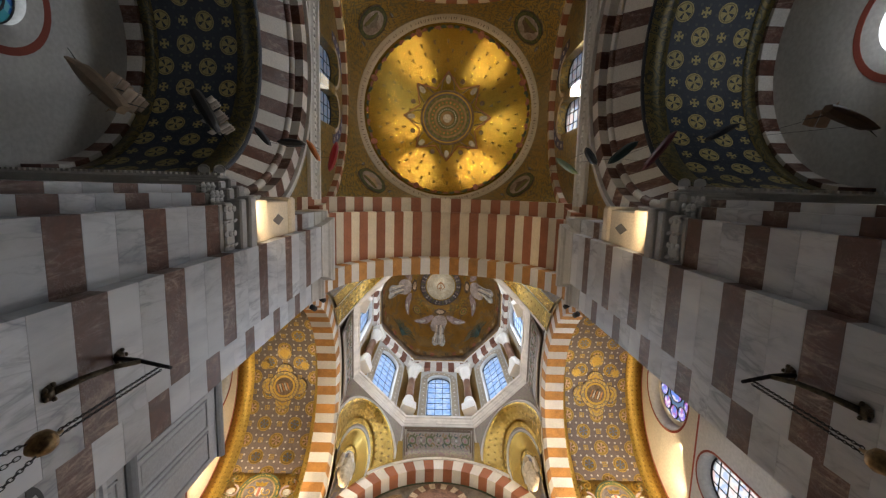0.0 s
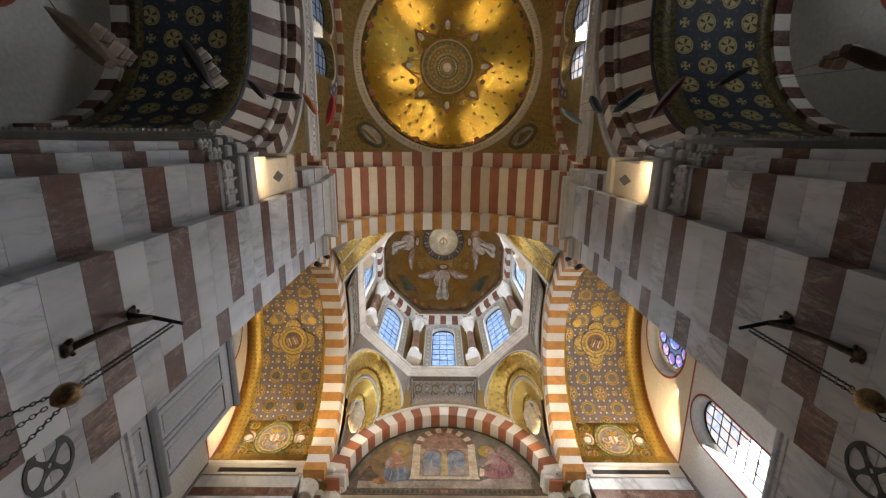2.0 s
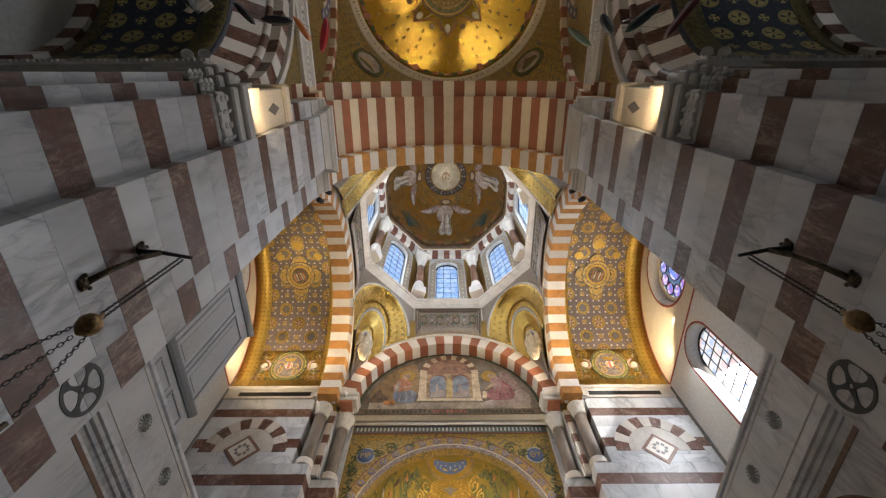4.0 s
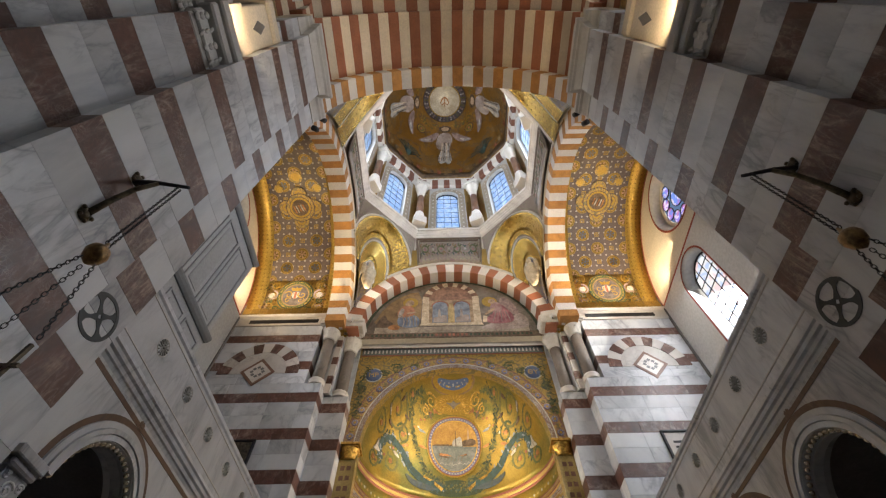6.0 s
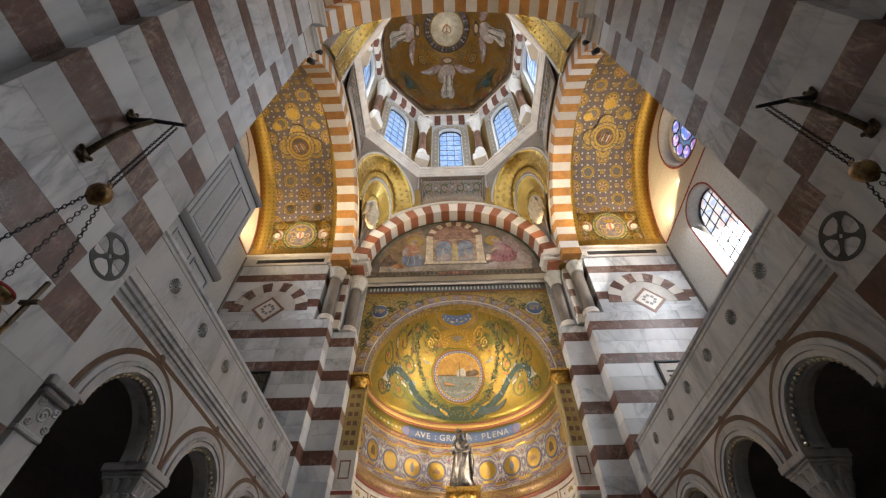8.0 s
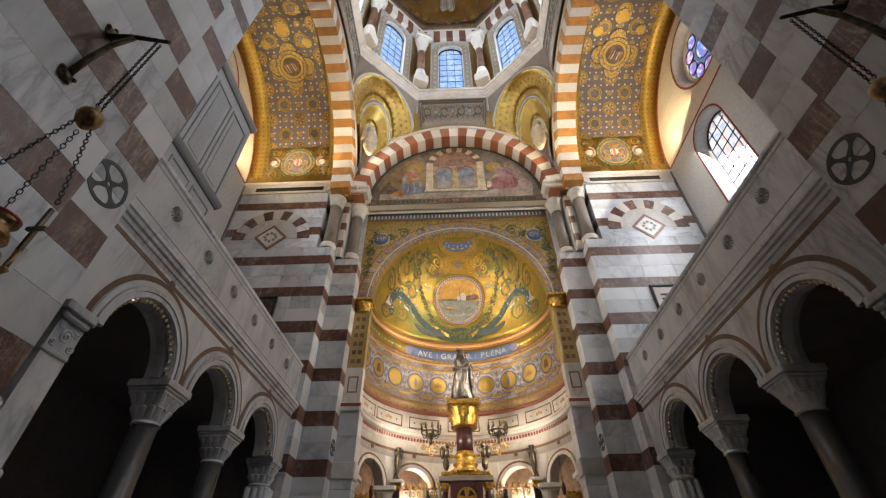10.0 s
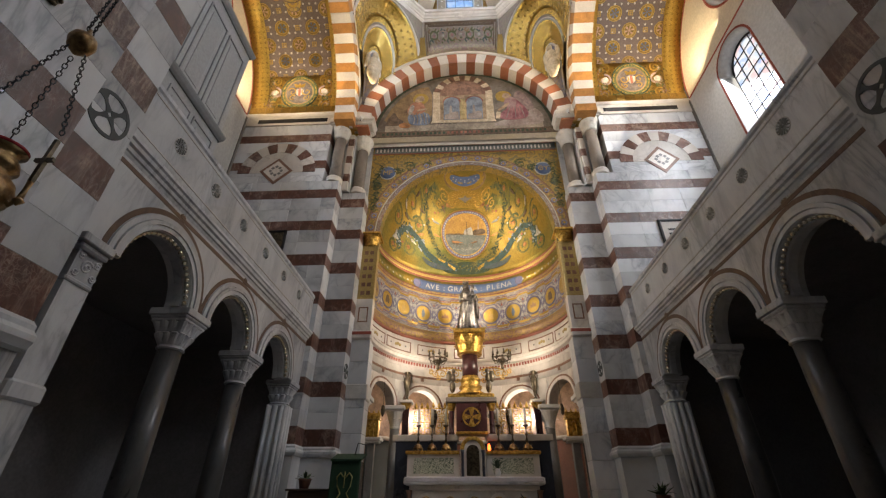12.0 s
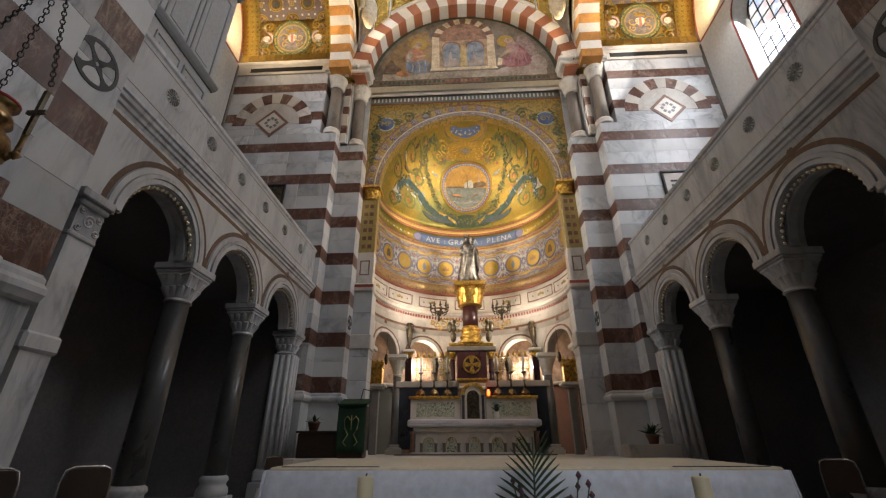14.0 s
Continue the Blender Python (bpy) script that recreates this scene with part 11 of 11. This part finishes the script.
chair(-3.78, 4.5, 60)
chair(-4.25, 3.95, 55)
chair(4.42, 6.45, -60)
chair(-3.35, 8.0, 70, 0.95)

# gilded reliquaries and glass lamps in the ambulatory
for e in (-1, 1):
    rq = thing("reliquary", "gilded house-shaped reliquary on a white bracket", "reliquary", e * 3.26, 14.9, 3.0, "gilded reliquaries")
    bm = bmesh.new()
    add_box(bm, -0.34, 0.34, -0.25, 0.25, -0.1, 0.0, 0.02)
    add_box(bm, -0.28, 0.28, -0.2, 0.2, -0.17, -0.1, 0.03)
    part("bracket", bm, rq, mat=M["arch_white"])
    bm = bmesh.new()
    add_box(bm, -0.2, 0.2, -0.15, 0.15, 0.0, 0.54, 0.01)
    part("body", bm, rq, mat=M["gilt"])
    part("roof", extrude("roof", "x", [(-0.19, 0.54), (0.19, 0.54), (0.04, 0.76), (-0.04, 0.76)], -0.24, 0.24, M["gilt"]), rq)
    for i in range(3):
        ring_strip("arcade_arch", rq, "y", -0.13 + 0.13 * i, 0.4, 0.045, 0.06, -0.18, -0.14, M["gilt"], 0, 180, 10)
        part("roof_finial", lathe_mesh("roof_finial", [(0.02, 0.74), (0.035, 0.79), (0.004, 0.87)], M["gilt"], 8), rq, m=pose(-0.16 + 0.16 * i, 0, 0))
    for i in range(4):
        part("arcade", lathe_mesh("arcade", [(0.026, 0.03), (0.02, 0.07), (0.02, 0.34), (0.035, 0.4)], M["gilt"], 8), rq, m=pose(-0.195 + 0.13 * i, -0.17, 0))
    bm = bmesh.new()
    add_box(bm, -0.11, 0.11, -0.1, 0.14, -2.15, -0.17, 0.01)
    part("post", bm, rq, mat=M["grey"])
    gl = thing("hanging_lamp", "slim bronze lamp hanging in the apse arch", "lamp", e * 2.85, CA + 1.35, 3.55, "apse hanging lamps")
    part("body", lathe_mesh("body", [(0.01, 0), (0.05, 0.06), (0.07, 0.2), (0.05, 0.32), (0.02, 0.36)], M["bronze"], 12), gl)
    part("chain", chain("chain", (0, 0, 0.36), (0, 0, 1.1), M["bronze"], 0.05, 0.005), gl)
